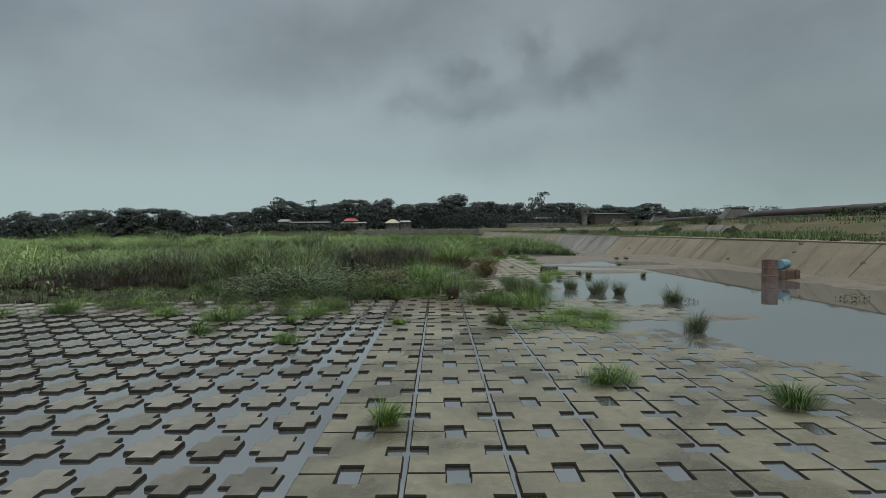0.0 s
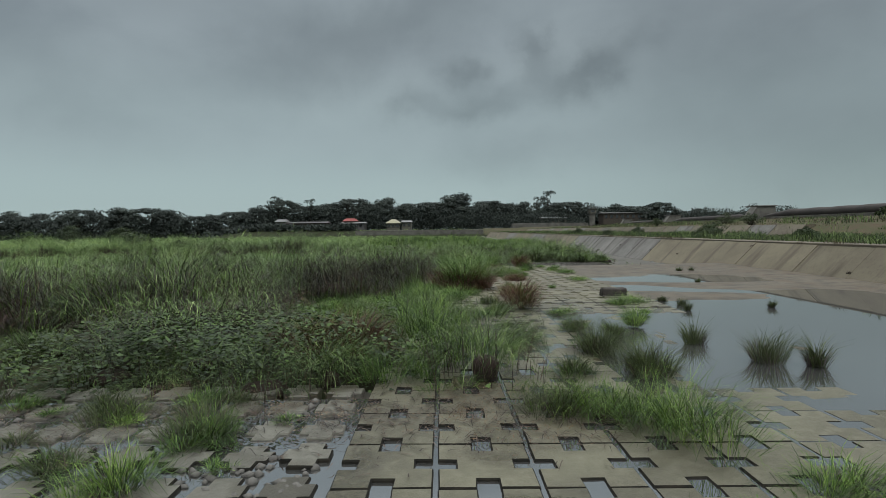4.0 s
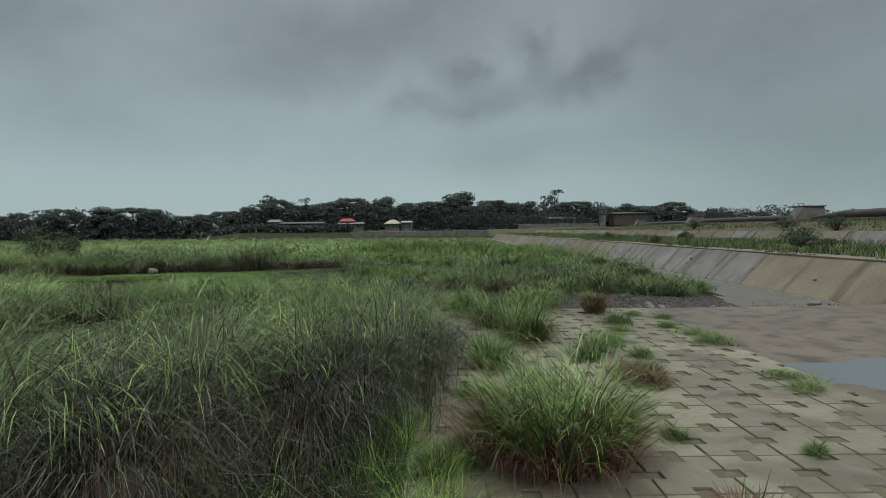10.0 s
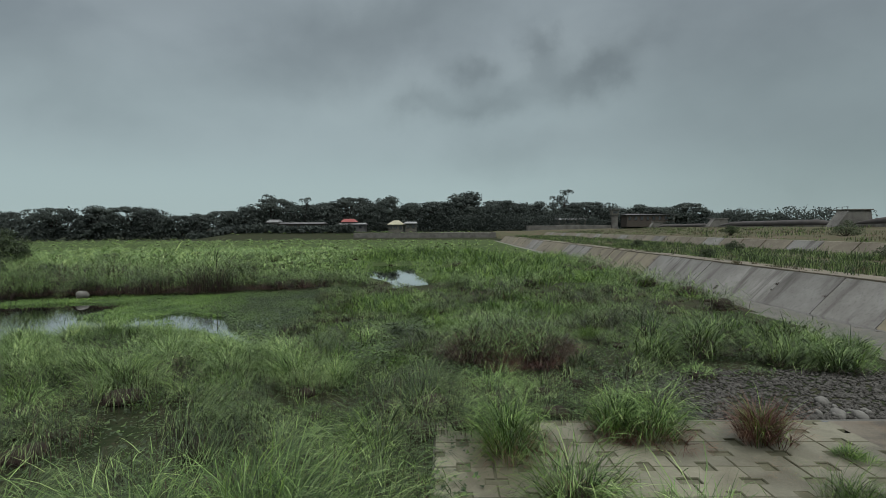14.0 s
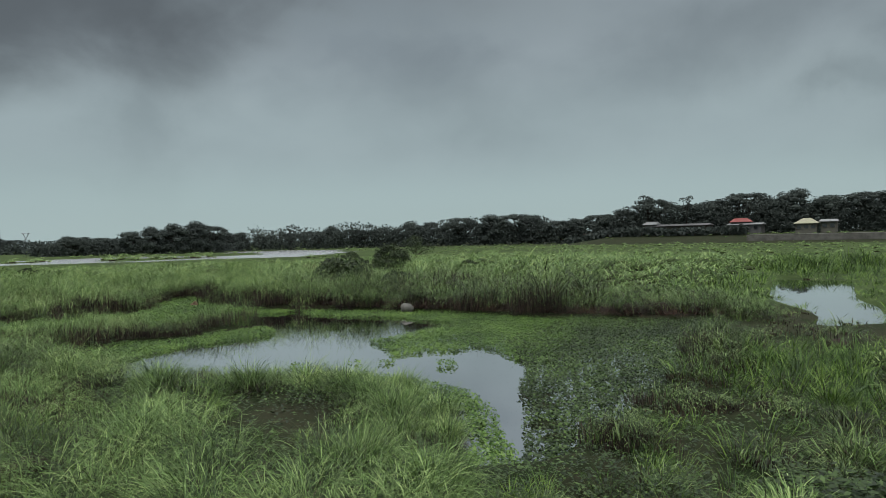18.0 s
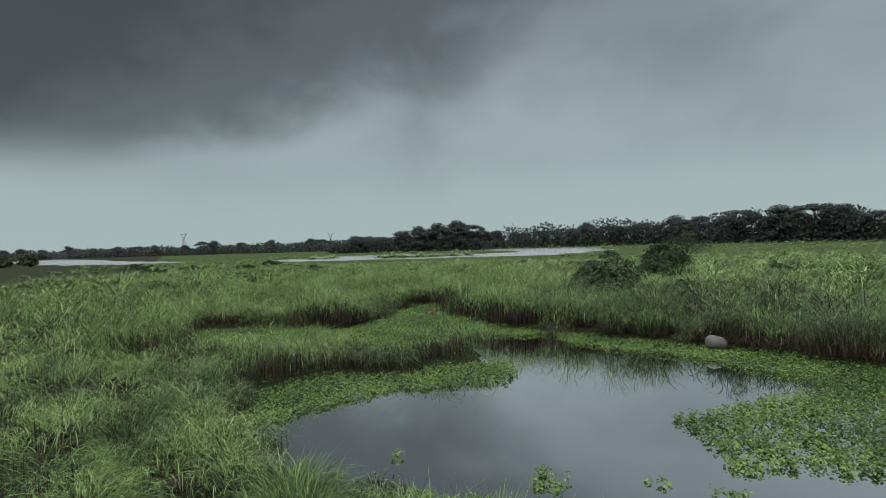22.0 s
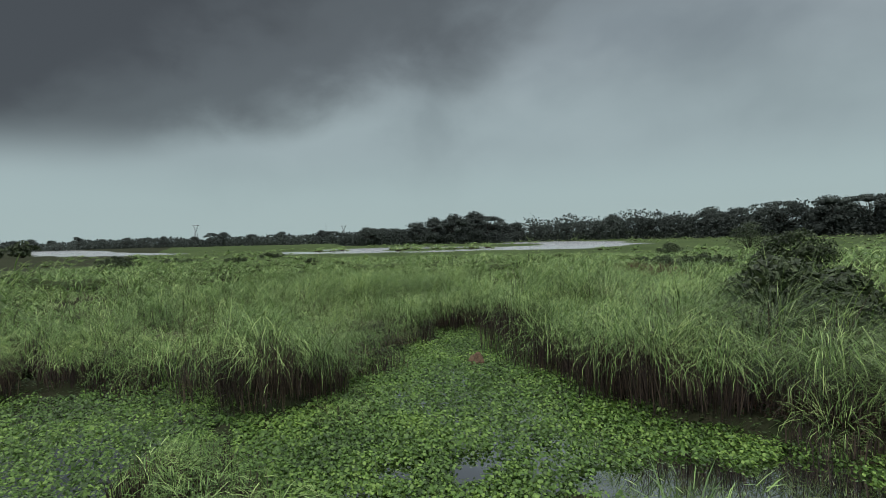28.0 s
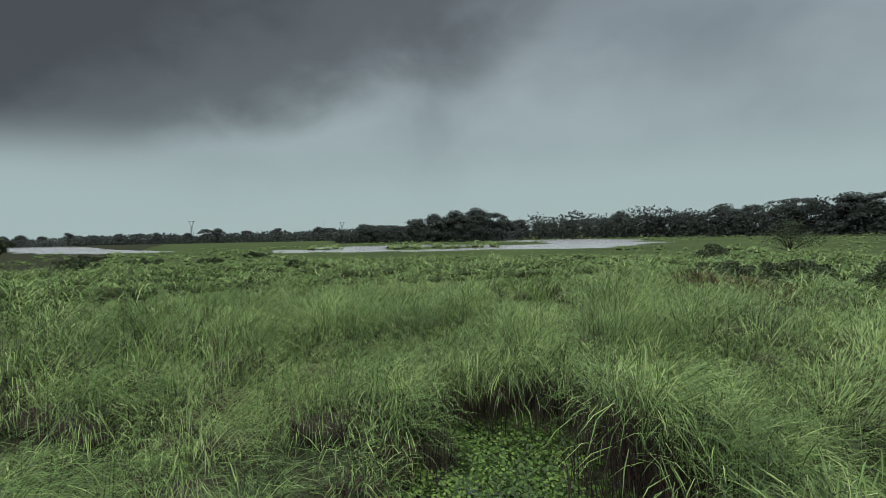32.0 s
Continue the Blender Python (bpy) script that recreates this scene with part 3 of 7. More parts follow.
def ground(x, y):
    """Height of the bare ground."""
    x, y = np.asarray(x, float), np.asarray(y, float)
    z = -0.10 + 0.22 * (fbm(x, y, 9.0) - 0.5) + 0.0 * x
    z = z + 0.9 * step(60, 300, np.hypot(x + 20, y - 50)) * (fbm(x, y, 60.0) - 0.35)
    wild = 0.35 * (fbm(x, y, 2.4) - 0.5)
    for ring, floor_z, soft in ((POND, -0.75, 0.35), (PUDDLE, -0.55, 1.2), (RIVER_NEAR, -1.0, 4.0), (RIVER_FAR, -1.0, 6.0), (CORRIDOR, WATER - 0.015, 0.25), (MAT_EAST, WATER - 0.015, 0.25), (MAT_WEST, WATER - 0.015, 0.25), (MAT_NORTH, WATER - 0.015, 0.25), (MAT_SOUTH, WATER - 0.015, 0.25), (MAT_MID, WATER - 0.015, 0.25), (MAT_FINGER, WATER - 0.015, 0.2)):
        d = depth_in(ring, x, y) + wild * min(soft, 1.5)
        z = z * (1 - step(-soft, soft * 0.6, d)) + floor_z * step(-soft, soft * 0.6, d)
    for ix, iy, ia in POOLS:
        z = z - 0.4 * (1 - step(0.7, 1.15, np.hypot(x - ix, y - iy) / ia))
    for ix, iy, ia, ib in ISLANDS:
        z = np.maximum(z, -0.12 - 0.9 * step(0.7, 1.1, np.hypot((x - ix) / ia, (y - iy) / ib)))
    d = depth_in(CREEK, x, y)
    z = z * (1 - step(-0.8, 0.6, d)) + (-0.25 + 0.2 * (fbm(x, y, 2.2) - 0.5)) * step(-0.8, 0.6, d)
    # paving, apron and the mat of loose blocks lie on a flat bed
    bed = np.maximum(step(-2.6, -1.6, x) * (1 - step(41.0, 41.3, y)) * (1 - step(18, 20, x)), step(-18, -14, x) * (1 - step(14, 18, y)))
    bed = bed * step(-30, -6, y)
    z = z * (1 - bed) + bed * (-0.19)
    # the bank: lower slope, terrace, upper slope, crest
    rise = np.interp(x, [14.2, 15.2, 16.9, 17.3, 31.0, 32.6, 45.0, 60.0, 66.0, 95.0, 400.0], [-0.9, -0.45, 1.0, 1.18, 1.35, 2.2, 2.75, 3.5, 3.7, 2.2, 1.0])
    bank = step(14.6, 15.2, x) * (1 - step(205, 260, y))
    z = z * (1 - bank) + (rise + 0.12 * (fbm(x, y, 4.0) - 0.5)) * bank
    # the far bank on which the houses stand
    z = z + 2.5 * step(229, 236, y + 0.03 * x) * step(-95, -80, x) * (1 - step(60, 90, x))
    return z


def axis_steps(lo, a, b, hi, fine, grow):
    out = list(np.arange(a, b + 1e-6, fine))
    s, v = fine, b
    while v < hi:
        s *= grow
        v += s
        out.append(v)
    s, v = fine, a
    while v > lo:
        s *= grow
        v -= s
        out.insert(0, v)
    return np.array(out)


gx, gy = axis_steps(-3000, -46, 20, 2600, 0.56, 1.12), axis_steps(-900, 2, 70, 3000, 0.56, 1.12)
GX, GY = np.meshgrid(gx, gy)
idx = np.arange(GX.size).reshape(GX.shape)
quads = np.stack([idx[:-1, :-1], idx[:-1, 1:], idx[1:, 1:], idx[1:, :-1]], -1).reshape(-1, 4)
land = sheet("ground", np.stack([GX.ravel(), GY.ravel(), ground(GX, GY).ravel()], 1), [quads], M["soil"])
land.data.materials.append(M["meadow"])
mid = np.stack([GX.ravel(), GY.ravel()], 1)[quads].mean(1)
to_lane = np.hypot(mid[:, 0] - np.clip(mid[:, 0], -36, -4), mid[:, 1] - 50 - 0.45 * np.minimum(0, mid[:, 0] + 14)) * np.where(mid[:, 1] < 42, 0, 1)
land.data.materials.append(M["bed"])
slots = ((to_lane > 22) & (mid[:, 0] < 14) & ~((mid[:, 1] > 222) & (mid[:, 0] > -230))).astype(np.int32)
land.data.materials.append(M["dirt"])
slots[(mid[:, 0] > 16.4) & (mid[:, 1] < 236) & (mid[:, 0] < 120)] = 3
slots[depth_in(CREEK, mid[:, 0], mid[:, 1]) > 0] = 2
land.data.polygons.foreach_set("material_index", slots)
land.data.polygons.foreach_set("use_smooth", [True] * len(quads))
tagged(land, "flat river plain of dark wet soil", "ground", kind="structure")


def flat(name, x0, y0, x1, y1, z, mat, label):
    ob = sheet(name, [(x0, y0, z), (x1, y0, z), (x1, y1, z), (x0, y1, z)], [np.array([[0, 1, 2, 3]])], mat)
    return tagged(ob, label, "water", kind="structure")


flat("water_pond", -60, 43, 15.6, 210, WATER, M["pond"], "still dark pond water reflecting the clouds")
flat("water_river", -900, -120, -60.1, 210, WATER, M["river"], "distant pale river water behind the grass")
flat("water_blocks", -16.2, -6.1, -1.5, 15.7, FILM, M["puddle"], "shallow rainwater between the concrete blocks")
flat("water_paving", -1.499, -7.2, 15.8, 41.0, FILM, M["puddle"], "thin film of clear rainwater on the concrete paving")


# ---- apron of muddy concrete ----
def apron_z(x, y):
    """Undulating, so that the standing water has shores."""
    base = -0.038 + 0.024 * step(19, 31, y) + 0.04 * step(33, 38, y) + 0.004 * np.sin(y * 0.21) + 0.05 * step(12.3, 14.6, x) * step(4, 10, y)
    long = fbm(x * 0.55 + 0.25 * y, y * 1.3, 3.4, 5)
    return base + 0.13 * (long - 0.5)


ax, ay = np.arange(5.72, 15.61, 0.14), np.arange(-7.2, 41.01, 0.17)
AX, AY = np.meshgrid(ax, ay)
idx = np.arange(AX.size).reshape(AX.shape)
quads = np.stack([idx[:-1, :-1], idx[:-1, 1:], idx[1:, 1:], idx[1:, :-1]], -1).reshape(-1, 4)
apron = sheet("apron", np.stack([AX.ravel(), AY.ravel(), apron_z(AX, AY).ravel()], 1), [quads], M["mud"])
tagged(apron, "brown mud-stained concrete apron with puddles", "concrete floor", kind="structure")
lip = tagged(part("apron_edge", boxes((-1.5, 40.95, -0.75, 15.3, 41.22, -0.06), bevel=0.02), M["old"]), "broken concrete edge of the apron above the creek", "kerb", kind="structure")

# ---- lower slope of concrete panels ----
wall = thing("wall_slope", (0, 0, 0), 0, "long sloping river wall of stained concrete panels", "retaining wall", kind="structure")
RUN = WALL_TOP + 0.9
y, k = -26.0, 0
while y < 200:
    long_ = 4.3 + 0.9 * math.sin(k * 2.3)
    bm = bmesh.new()
    lift_ = 0.02 * math.sin(k * 4.7)
    x0, z0, x1, z1 = WALL_X - 0.9, -0.9, WALL_X + RUN - 0.9, WALL_TOP
    n = 0.018 + 0.008 * math.sin(k * 1.7)
    ring = [(x0, z0), (x1, z1), (x1 + 0.5, z1), (x1 + 0.5, z1 - 0.3), (x0 + 0.4, z0 - 0.3)]
    ring = [(px - lift_ * 0.7, pz + lift_ * 0.7) for px, pz in ring]
    lo = [bm.verts.new((px, y + n, pz)) for px, pz in ring]
    hi = [bm.verts.new((px, y + long_ - n, pz)) for px, pz in ring]
    bm.faces.new(lo)
    bm.faces.new(hi[::-1])
    for i in range(5):
        j = (i + 1) % 5
        bm.faces.new((lo[j], lo[i], hi[i], hi[j]))
    part("panel", bm, M["pale_panel"] if 52 < y < 74 or 96 < y < 112 or 130 < y < 145 else M["panel"], wall)
    y, k = y + long_, k + 1
coping = tagged(part("coping", boxes((WALL_X + WALL_TOP + 0.02, -26, 0.9, WALL_X + WALL_TOP + 1.5, 200, WALL_TOP + 0.09), bevel=0.03), M["slope"]), "flat stained concrete coping along the wall top", "coping", kind="structure")

# ---- upper slope ----
upper = thing("wall_upper", (0, 0, 0), 0, "upper sloping wall of pale streaked concrete panels", "retaining wall", kind="structure")
y, k = 58.0, 0
while y < 215:
    long_ = 4.4
    bm = bmesh.new()
    ring = [(30.9, 1.25), (32.0, 2.32), (32.9, 2.32), (32.9, 2.0), (31.2, 0.9)]
    lo = [bm.verts.new((px, y + 0.08, pz)) for px, pz in ring]
    hi = [bm.verts.new((px, y + long_ - 0.08, pz)) for px, pz in ring]
    bm.faces.new(lo)
    bm.faces.new(hi[::-1])
    for i in range(5):
        j = (i + 1) % 5
        bm.faces.new((lo[j], lo[i], hi[i], hi[j]))
    part("panel", bm, M["pale_panel"] if k % 4 == 1 else M["slope"], upper)
    y, k = y + long_, k + 1


# ---- paving ----
def outline(ring, by):
    """A ring moved inwards by that much (right angles only)."""
    out = []
    n = len(ring)
    for i in range(n):
        a, b, c = Vector(ring[i - 1]), Vector(ring[i]), Vector(ring[(i + 1) % n])
        p, q = (b - a).normalized(), (c - b).normalized()
        out.append(tuple(b + by * Vector((-p.y - q.y, p.x + q.x))))
    return out


def slab_mesh(name, ring, thick, mat, seed, side=None):
    r = random.Random(seed)
    ring = [(x + r.uniform(-0.006, 0.006), y + r.uniform(-0.006, 0.006)) for x, y in ring]
    bm = bmesh.new()
    rings = [(ring, -thick), (ring, -0.014), (outline(ring, 0.012), 0.0)]
    rows = [[bm.verts.new((x, y, z)) for x, y in some] for some, z in rings]
    bm.faces.new(rows[2])
    for a, b in zip(rows, rows[1:]):
        for i in range(len(ring)):
            j = (i + 1) % len(ring)
            bm.faces.new((a[i], a[j], b[j], b[i]))
    me = bpy.data.meshes.new(name)
    bm.normal_update()
    bm.to_mesh(me)
    bm.free()
    me.materials.append(mat)
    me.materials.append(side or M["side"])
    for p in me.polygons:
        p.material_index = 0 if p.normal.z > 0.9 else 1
    return me


def notched(w, h, nw, nd):
    a, b, c, d = w / 2, h / 2, nw / 2, nd
    return [(-a, -b), (-c, -b), (-c, -b + d), (c, -b + d), (c, -b), (a, -b), (a, -c), (a - d, -c), (a - d, c), (a, c), (a, b), (c, b), (c, b - d), (-c, b - d), (-c, b), (-a, b), (-a, c), (-a + d, c), (-a + d, -c), (-a, -c)]


def plus(w, h, n, m):
    a, b = w / 2, h / 2
    return [(-a + n, -b), (a - n, -b), (a - n, -b + m), (a, -b + m), (a, b - m), (a - n, b - m), (a - n, b), (-a + n, b), (-a + n, b - m), (-a, b - m), (-a, -b + m), (-a + n, -b + m)]


def paving_z(x, y):
    """The paving falls gently to the east and dips in places."""
    low = 1 - float(step(21.5, 26.5, y))
    dip = 0.020 * math.exp(-((x - 2.2) / 2.6) ** 2 - ((y - 21.0) / 3.6) ** 2)
    return 0.045 * (1 - low) + low * (0.012 - 0.0045 * (x + 1.5) - 0.0008 * min(max(y - 9.0, -2.0), 11.0)) - 0.15 * dip + 0.026 * (float(fbm(x, y, 2.8, 3)) - 0.5)


PW, PH = 0.904, 0.955
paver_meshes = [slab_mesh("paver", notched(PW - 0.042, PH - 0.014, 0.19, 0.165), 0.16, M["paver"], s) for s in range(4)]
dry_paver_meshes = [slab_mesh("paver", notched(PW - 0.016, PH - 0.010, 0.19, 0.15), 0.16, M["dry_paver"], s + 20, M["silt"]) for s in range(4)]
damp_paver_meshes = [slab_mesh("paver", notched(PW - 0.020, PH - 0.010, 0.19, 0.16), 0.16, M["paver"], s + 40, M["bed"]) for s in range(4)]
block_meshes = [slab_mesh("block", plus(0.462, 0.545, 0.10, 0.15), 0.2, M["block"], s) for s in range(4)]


# ---- grass ----
def blades(root, high, lean, wide, face, segs=3):
    """Arrays of tapering, bending blades. lean: where the tip lies from the root, level; face: the way the flat side looks, in radians."""
    n = len(root)
    s = np.linspace(0, 1, segs + 1)
    over = np.hypot(lean[:, 0], lean[:, 1]) / np.maximum(high, 1e-3)
    sx, sy = np.cos(face) * wide / 2, np.sin(face) * wide / 2
    rows = []
    for k in range(segs + 1):
        u = s[k]
        px = root[:, 0] + lean[:, 0] * u ** 2.1
        py = root[:, 1] + lean[:, 1] * u ** 2.1
        pz = root[:, 2] + high * (u - 0.36 * over * u ** 2.8)
        if k == segs:
            rows.append(np.stack([px, py, pz], 1)[:, None])
        else:
            f = (1.0, 0.95, 0.7, 0.5)[min(k, 3)] if segs > 2 else (1.0, 0.8)[k]
            rows.append(np.stack([np.stack([px - sx * f, py - sy * f, pz], 1), np.stack([px + sx * f, py + sy * f, pz], 1)], 1))
    verts = np.concatenate(rows, 1)
    per = verts.shape[1]
    start = (np.arange(n) * per)[:, None]
    quads = np.concatenate([start + np.array([[2 * k, 2 * k + 1, 2 * k + 3, 2 * k + 2]]) for k in range(segs - 1)])
    tris = start + np.array([[per - 3, per - 2, per - 1]])
    return verts.reshape(-1, 3), [quads, tris]


def tussocks(cx, cy, cz, high, count, spread, splay, wide, wind=(0.12, 0.05), seed=1, segs=3, sink=0.0, lift=0.0, dome=0.4):
    """Blades in clumps: one row of each array for every clump."""
    r = np.random.default_rng(seed)
    who = np.repeat(np.arange(len(cx)), count)
    n = len(who)
    ang, rad = r.random(n) * 2 * np.pi, np.sqrt(r.random(n)) * spread[who]
    ox, oy = np.cos(ang) * rad, np.sin(ang) * rad
    root = np.stack([cx[who] + ox, cy[who] + oy, cz[who] - sink], 1)
    edge = (rad / spread[who]) ** 2
    h = high[who] * r.uniform(0.6, 1.1, n) * (1 - dome * edge)
    up = h * lift * r.random(n)
    root[:, 2] += up
    out = splay * h * (0.1 + 0.9 * r.random(n) * (0.45 + 0.55 * edge))
    h = h - up
    a2 = ang + r.normal(0, 0.7, n)
    lean = np.stack([np.cos(a2) * out + wind[0] * h, np.sin(a2) * out + wind[1] * h], 1)
    return blades(root, h, lean, wide * r.uniform(0.6, 1.25, n), r.random(n) * np.pi, segs)


def mounds(cx, cy, cz, high, wide, seed, sides=7, slim=1.0):
    """The packed inside of each clump: an uneven dome. Returns verts, faces and which faces are the leafy top."""
    r = np.random.default_rng(seed)
    n = len(cx)
    turn_ = r.random((n, 1)) * 6.3
    levels = ((0.78, -0.05), (0.94, 0.30), (0.84, 0.54), (0.48, 0.72))
    rows = []
    for out, up in levels:
        a = np.arange(sides)[None] * 2 * np.pi / sides + turn_
        rad = slim * wide[:, None] * out * r.uniform(0.86, 1.12, (n, sides))
        rows.append(np.stack([cx[:, None] + np.cos(a) * rad, cy[:, None] + np.sin(a) * rad, cz[:, None] + high[:, None] * up * r.uniform(0.9, 1.08, (n, sides))], -1))
    rows.append(np.stack([cx, cy, cz + 0.78 * high], 1)[:, None])
    verts = np.concatenate(rows, 1)
    start = (np.arange(n) * (4 * sides + 1))[:, None]
    i = np.arange(sides)
    j = (i + 1) % sides
    low = np.concatenate([start + np.array([[a_, b_, b_ + sides, a_ + sides]]) for a_, b_ in zip(i, j)])
    cap = np.concatenate([start + np.array([[3 * sides + a_, 3 * sides + b_, 4 * sides]]) for a_, b_ in zip(i, j)])
    quads_ = np.concatenate([low, low + sides, low + 2 * sides])
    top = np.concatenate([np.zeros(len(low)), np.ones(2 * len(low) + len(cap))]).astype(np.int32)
    return verts.reshape(-1, 3), [quads_, cap], top


def fountain(cx, cy, cz, high, count, wide, thick, wind, seed, segs, lift=(0.0, 0.35), droop=1.0, base=0.42):
    """Clumps of long leaves: each rises from the foot of its clump, leans outwards and hangs over at the tip."""
    r = np.random.default_rng(seed)
    who = np.repeat(np.arange(len(cx)), count)
    n = len(who)
    a, rho = r.random(n) * 2 * np.pi, np.sqrt(r.random(n))
    h, w = high[who], wide[who]
    px, py = cx[who] + np.cos(a) * rho * w * base, cy[who] + np.sin(a) * rho * w * base
    gx_, gy_ = r.normal(0, 0.32, len(cx))[who], r.normal(0, 0.32, len(cx))[who]
    dx_ = np.cos(a) * (rho + 0.1) + wind[0] + gx_ + r.normal(0, 0.28, n)
    dy_ = np.sin(a) * (rho + 0.1) + wind[1] + gy_ + r.normal(0, 0.28, n)
    far_ = np.hypot(dx_, dy_) + 1e-6
    dx_, dy_ = dx_ / far_, dy_ / far_
    reach = np.clip(w / np.maximum(h, 0.2), 0.35, 1.6)
    th0 = (0.08 + 0.66 * rho * reach) * r.uniform(0.4, 1.4, n)
    curl = droop * r.uniform(0.9, 2.9, n) * (0.62 + 0.45 * rho)
    long_ = h * (0.62 + 0.56 * r.random(n) ** 0.8) * (1.06 - 0.12 * rho)
    s0 = lift[0] + (lift[1] - lift[0]) * r.random(n)
    fine_ = 12
    su = s0[:, None] + (1 - s0)[:, None] * np.arange(fine_ + 1)[None] / fine_
    mid_ = 0.5 * (su[:, 1:] + su[:, :-1])
    th = th0[:, None] + curl[:, None] * mid_ ** 1.35
    ds = (long_ * (1 - s0) / fine_)[:, None]
    zero = np.zeros((n, 1))
    out = np.concatenate([zero, np.cumsum(np.sin(th) * ds, 1)], 1) + (np.sin(th0) * long_ * s0)[:, None]
    up_ = np.concatenate([zero, np.cumsum(np.cos(th) * ds, 1)], 1) + (np.cos(th0) * long_ * s0)[:, None]
    tw = r.normal(0, 0.7, n)
    sx, sy = -dy_ * np.cos(tw) - dx_ * np.sin(tw), dx_ * np.cos(tw) - dy_ * np.sin(tw)
    wd = thick * r.uniform(0.6, 1.3, n) / 2 * (np.clip(h / 0.8, 0.4, 1.0) if thick > 0.013 else 1.0)
    rows = []
    for k in range(segs + 1):
        i = round(fine_ * k / segs)
        x, y, z = px + dx_ * out[:, i], py + dy_ * out[:, i], cz[who] + np.maximum(up_[:, i], 0.03)
        if k == segs:
            rows.append(np.stack([x, y, z], 1)[:, None])
        else:
            f = wd * (0.8, 1.0, 0.8, 0.5)[min(k, 3)]
            rows.append(np.stack([np.stack([x - sx * f, y - sy * f, z], 1), np.stack([x + sx * f, y + sy * f, z], 1)], 1))
    verts = np.concatenate(rows, 1)
    per = verts.shape[1]
    start = (np.arange(n) * per)[:, None]
    quads = np.concatenate([start + np.array([[2 * k, 2 * k + 1, 2 * k + 3, 2 * k + 2]]) for k in range(segs - 1)])
    tris = start + np.array([[per - 3, per - 2, per - 1]])
    return verts.reshape(-1, 3), [quads, tris]


def skirt(cx, cy, cz, high, count, wide, thick, seed, reach=1.08):
    """Dry stalks round the foot of each clump."""
    r = np.random.default_rng(seed)
    who = np.repeat(np.arange(len(cx)), count)
    n = len(who)
    a, rho = r.random(n) * 2 * np.pi, r.uniform(0.45, reach, n)
    h, w = high[who], wide[who]
    root = np.stack([cx[who] + np.cos(a) * rho * w, cy[who] + np.sin(a) * rho * w, cz[who] + 0.22 * h * r.random(n) - 0.03], 1)
    long_ = h * r.uniform(0.38, 0.72, n)
    a2 = a + r.normal(0, 0.9, n)
    out = long_ * r.uniform(0.02, 0.5, n)
    return blades(root, long_, np.stack([np.cos(a2) * out, np.sin(a2) * out], 1), thick * r.uniform(0.6, 1.3, n), r.random(n) * np.pi, 2)


def to_line(x, y, line):
    far = np.full(np.shape(x), 1e9)
    for (ax, ay), (bx, by) in zip(line, line[1:]):
        ex, ey = bx - ax, by - ay
        k = np.clip(((x - ax) * ex + (y - ay) * ey) / (ex * ex + ey * ey), 0, 1)
        far = np.minimum(far, np.hypot(x - ax - k * ex, y - ay - k * ey))
    return far


LANE = [(-0.5, 10), (-1.0, 30), (-4, 42), (-14, 48), (-32, 55), (-46, 61)]


def canes(x, y):
    """Where the dark cane stands: the great mound and the front of the tall stand."""
    mound = 1 - step(0.85, 1.1, np.hypot((x + 4.3) / 2.8, (y - 30.0) / 3.6) + 0.3 * (fbm(x, y, 1.5, 2) - 0.5))
    front = np.interp(x, [-16, -7.8, -6.5, -5.5, -4.0, -2.8, -1.5], [21.2, 21.5, 24.0, 26.6, 26.8, 28.4, 32.0])
    band = (1 - step(0.9, 1.5, np.abs(y - front - 1.0) + 0.8 * (fbm(x, y, 1.5, 2) - 0.5))) * (1 - step(-7.4, -6.4, x)) * step(-17, -15, x)
    return np.maximum(mound, band)


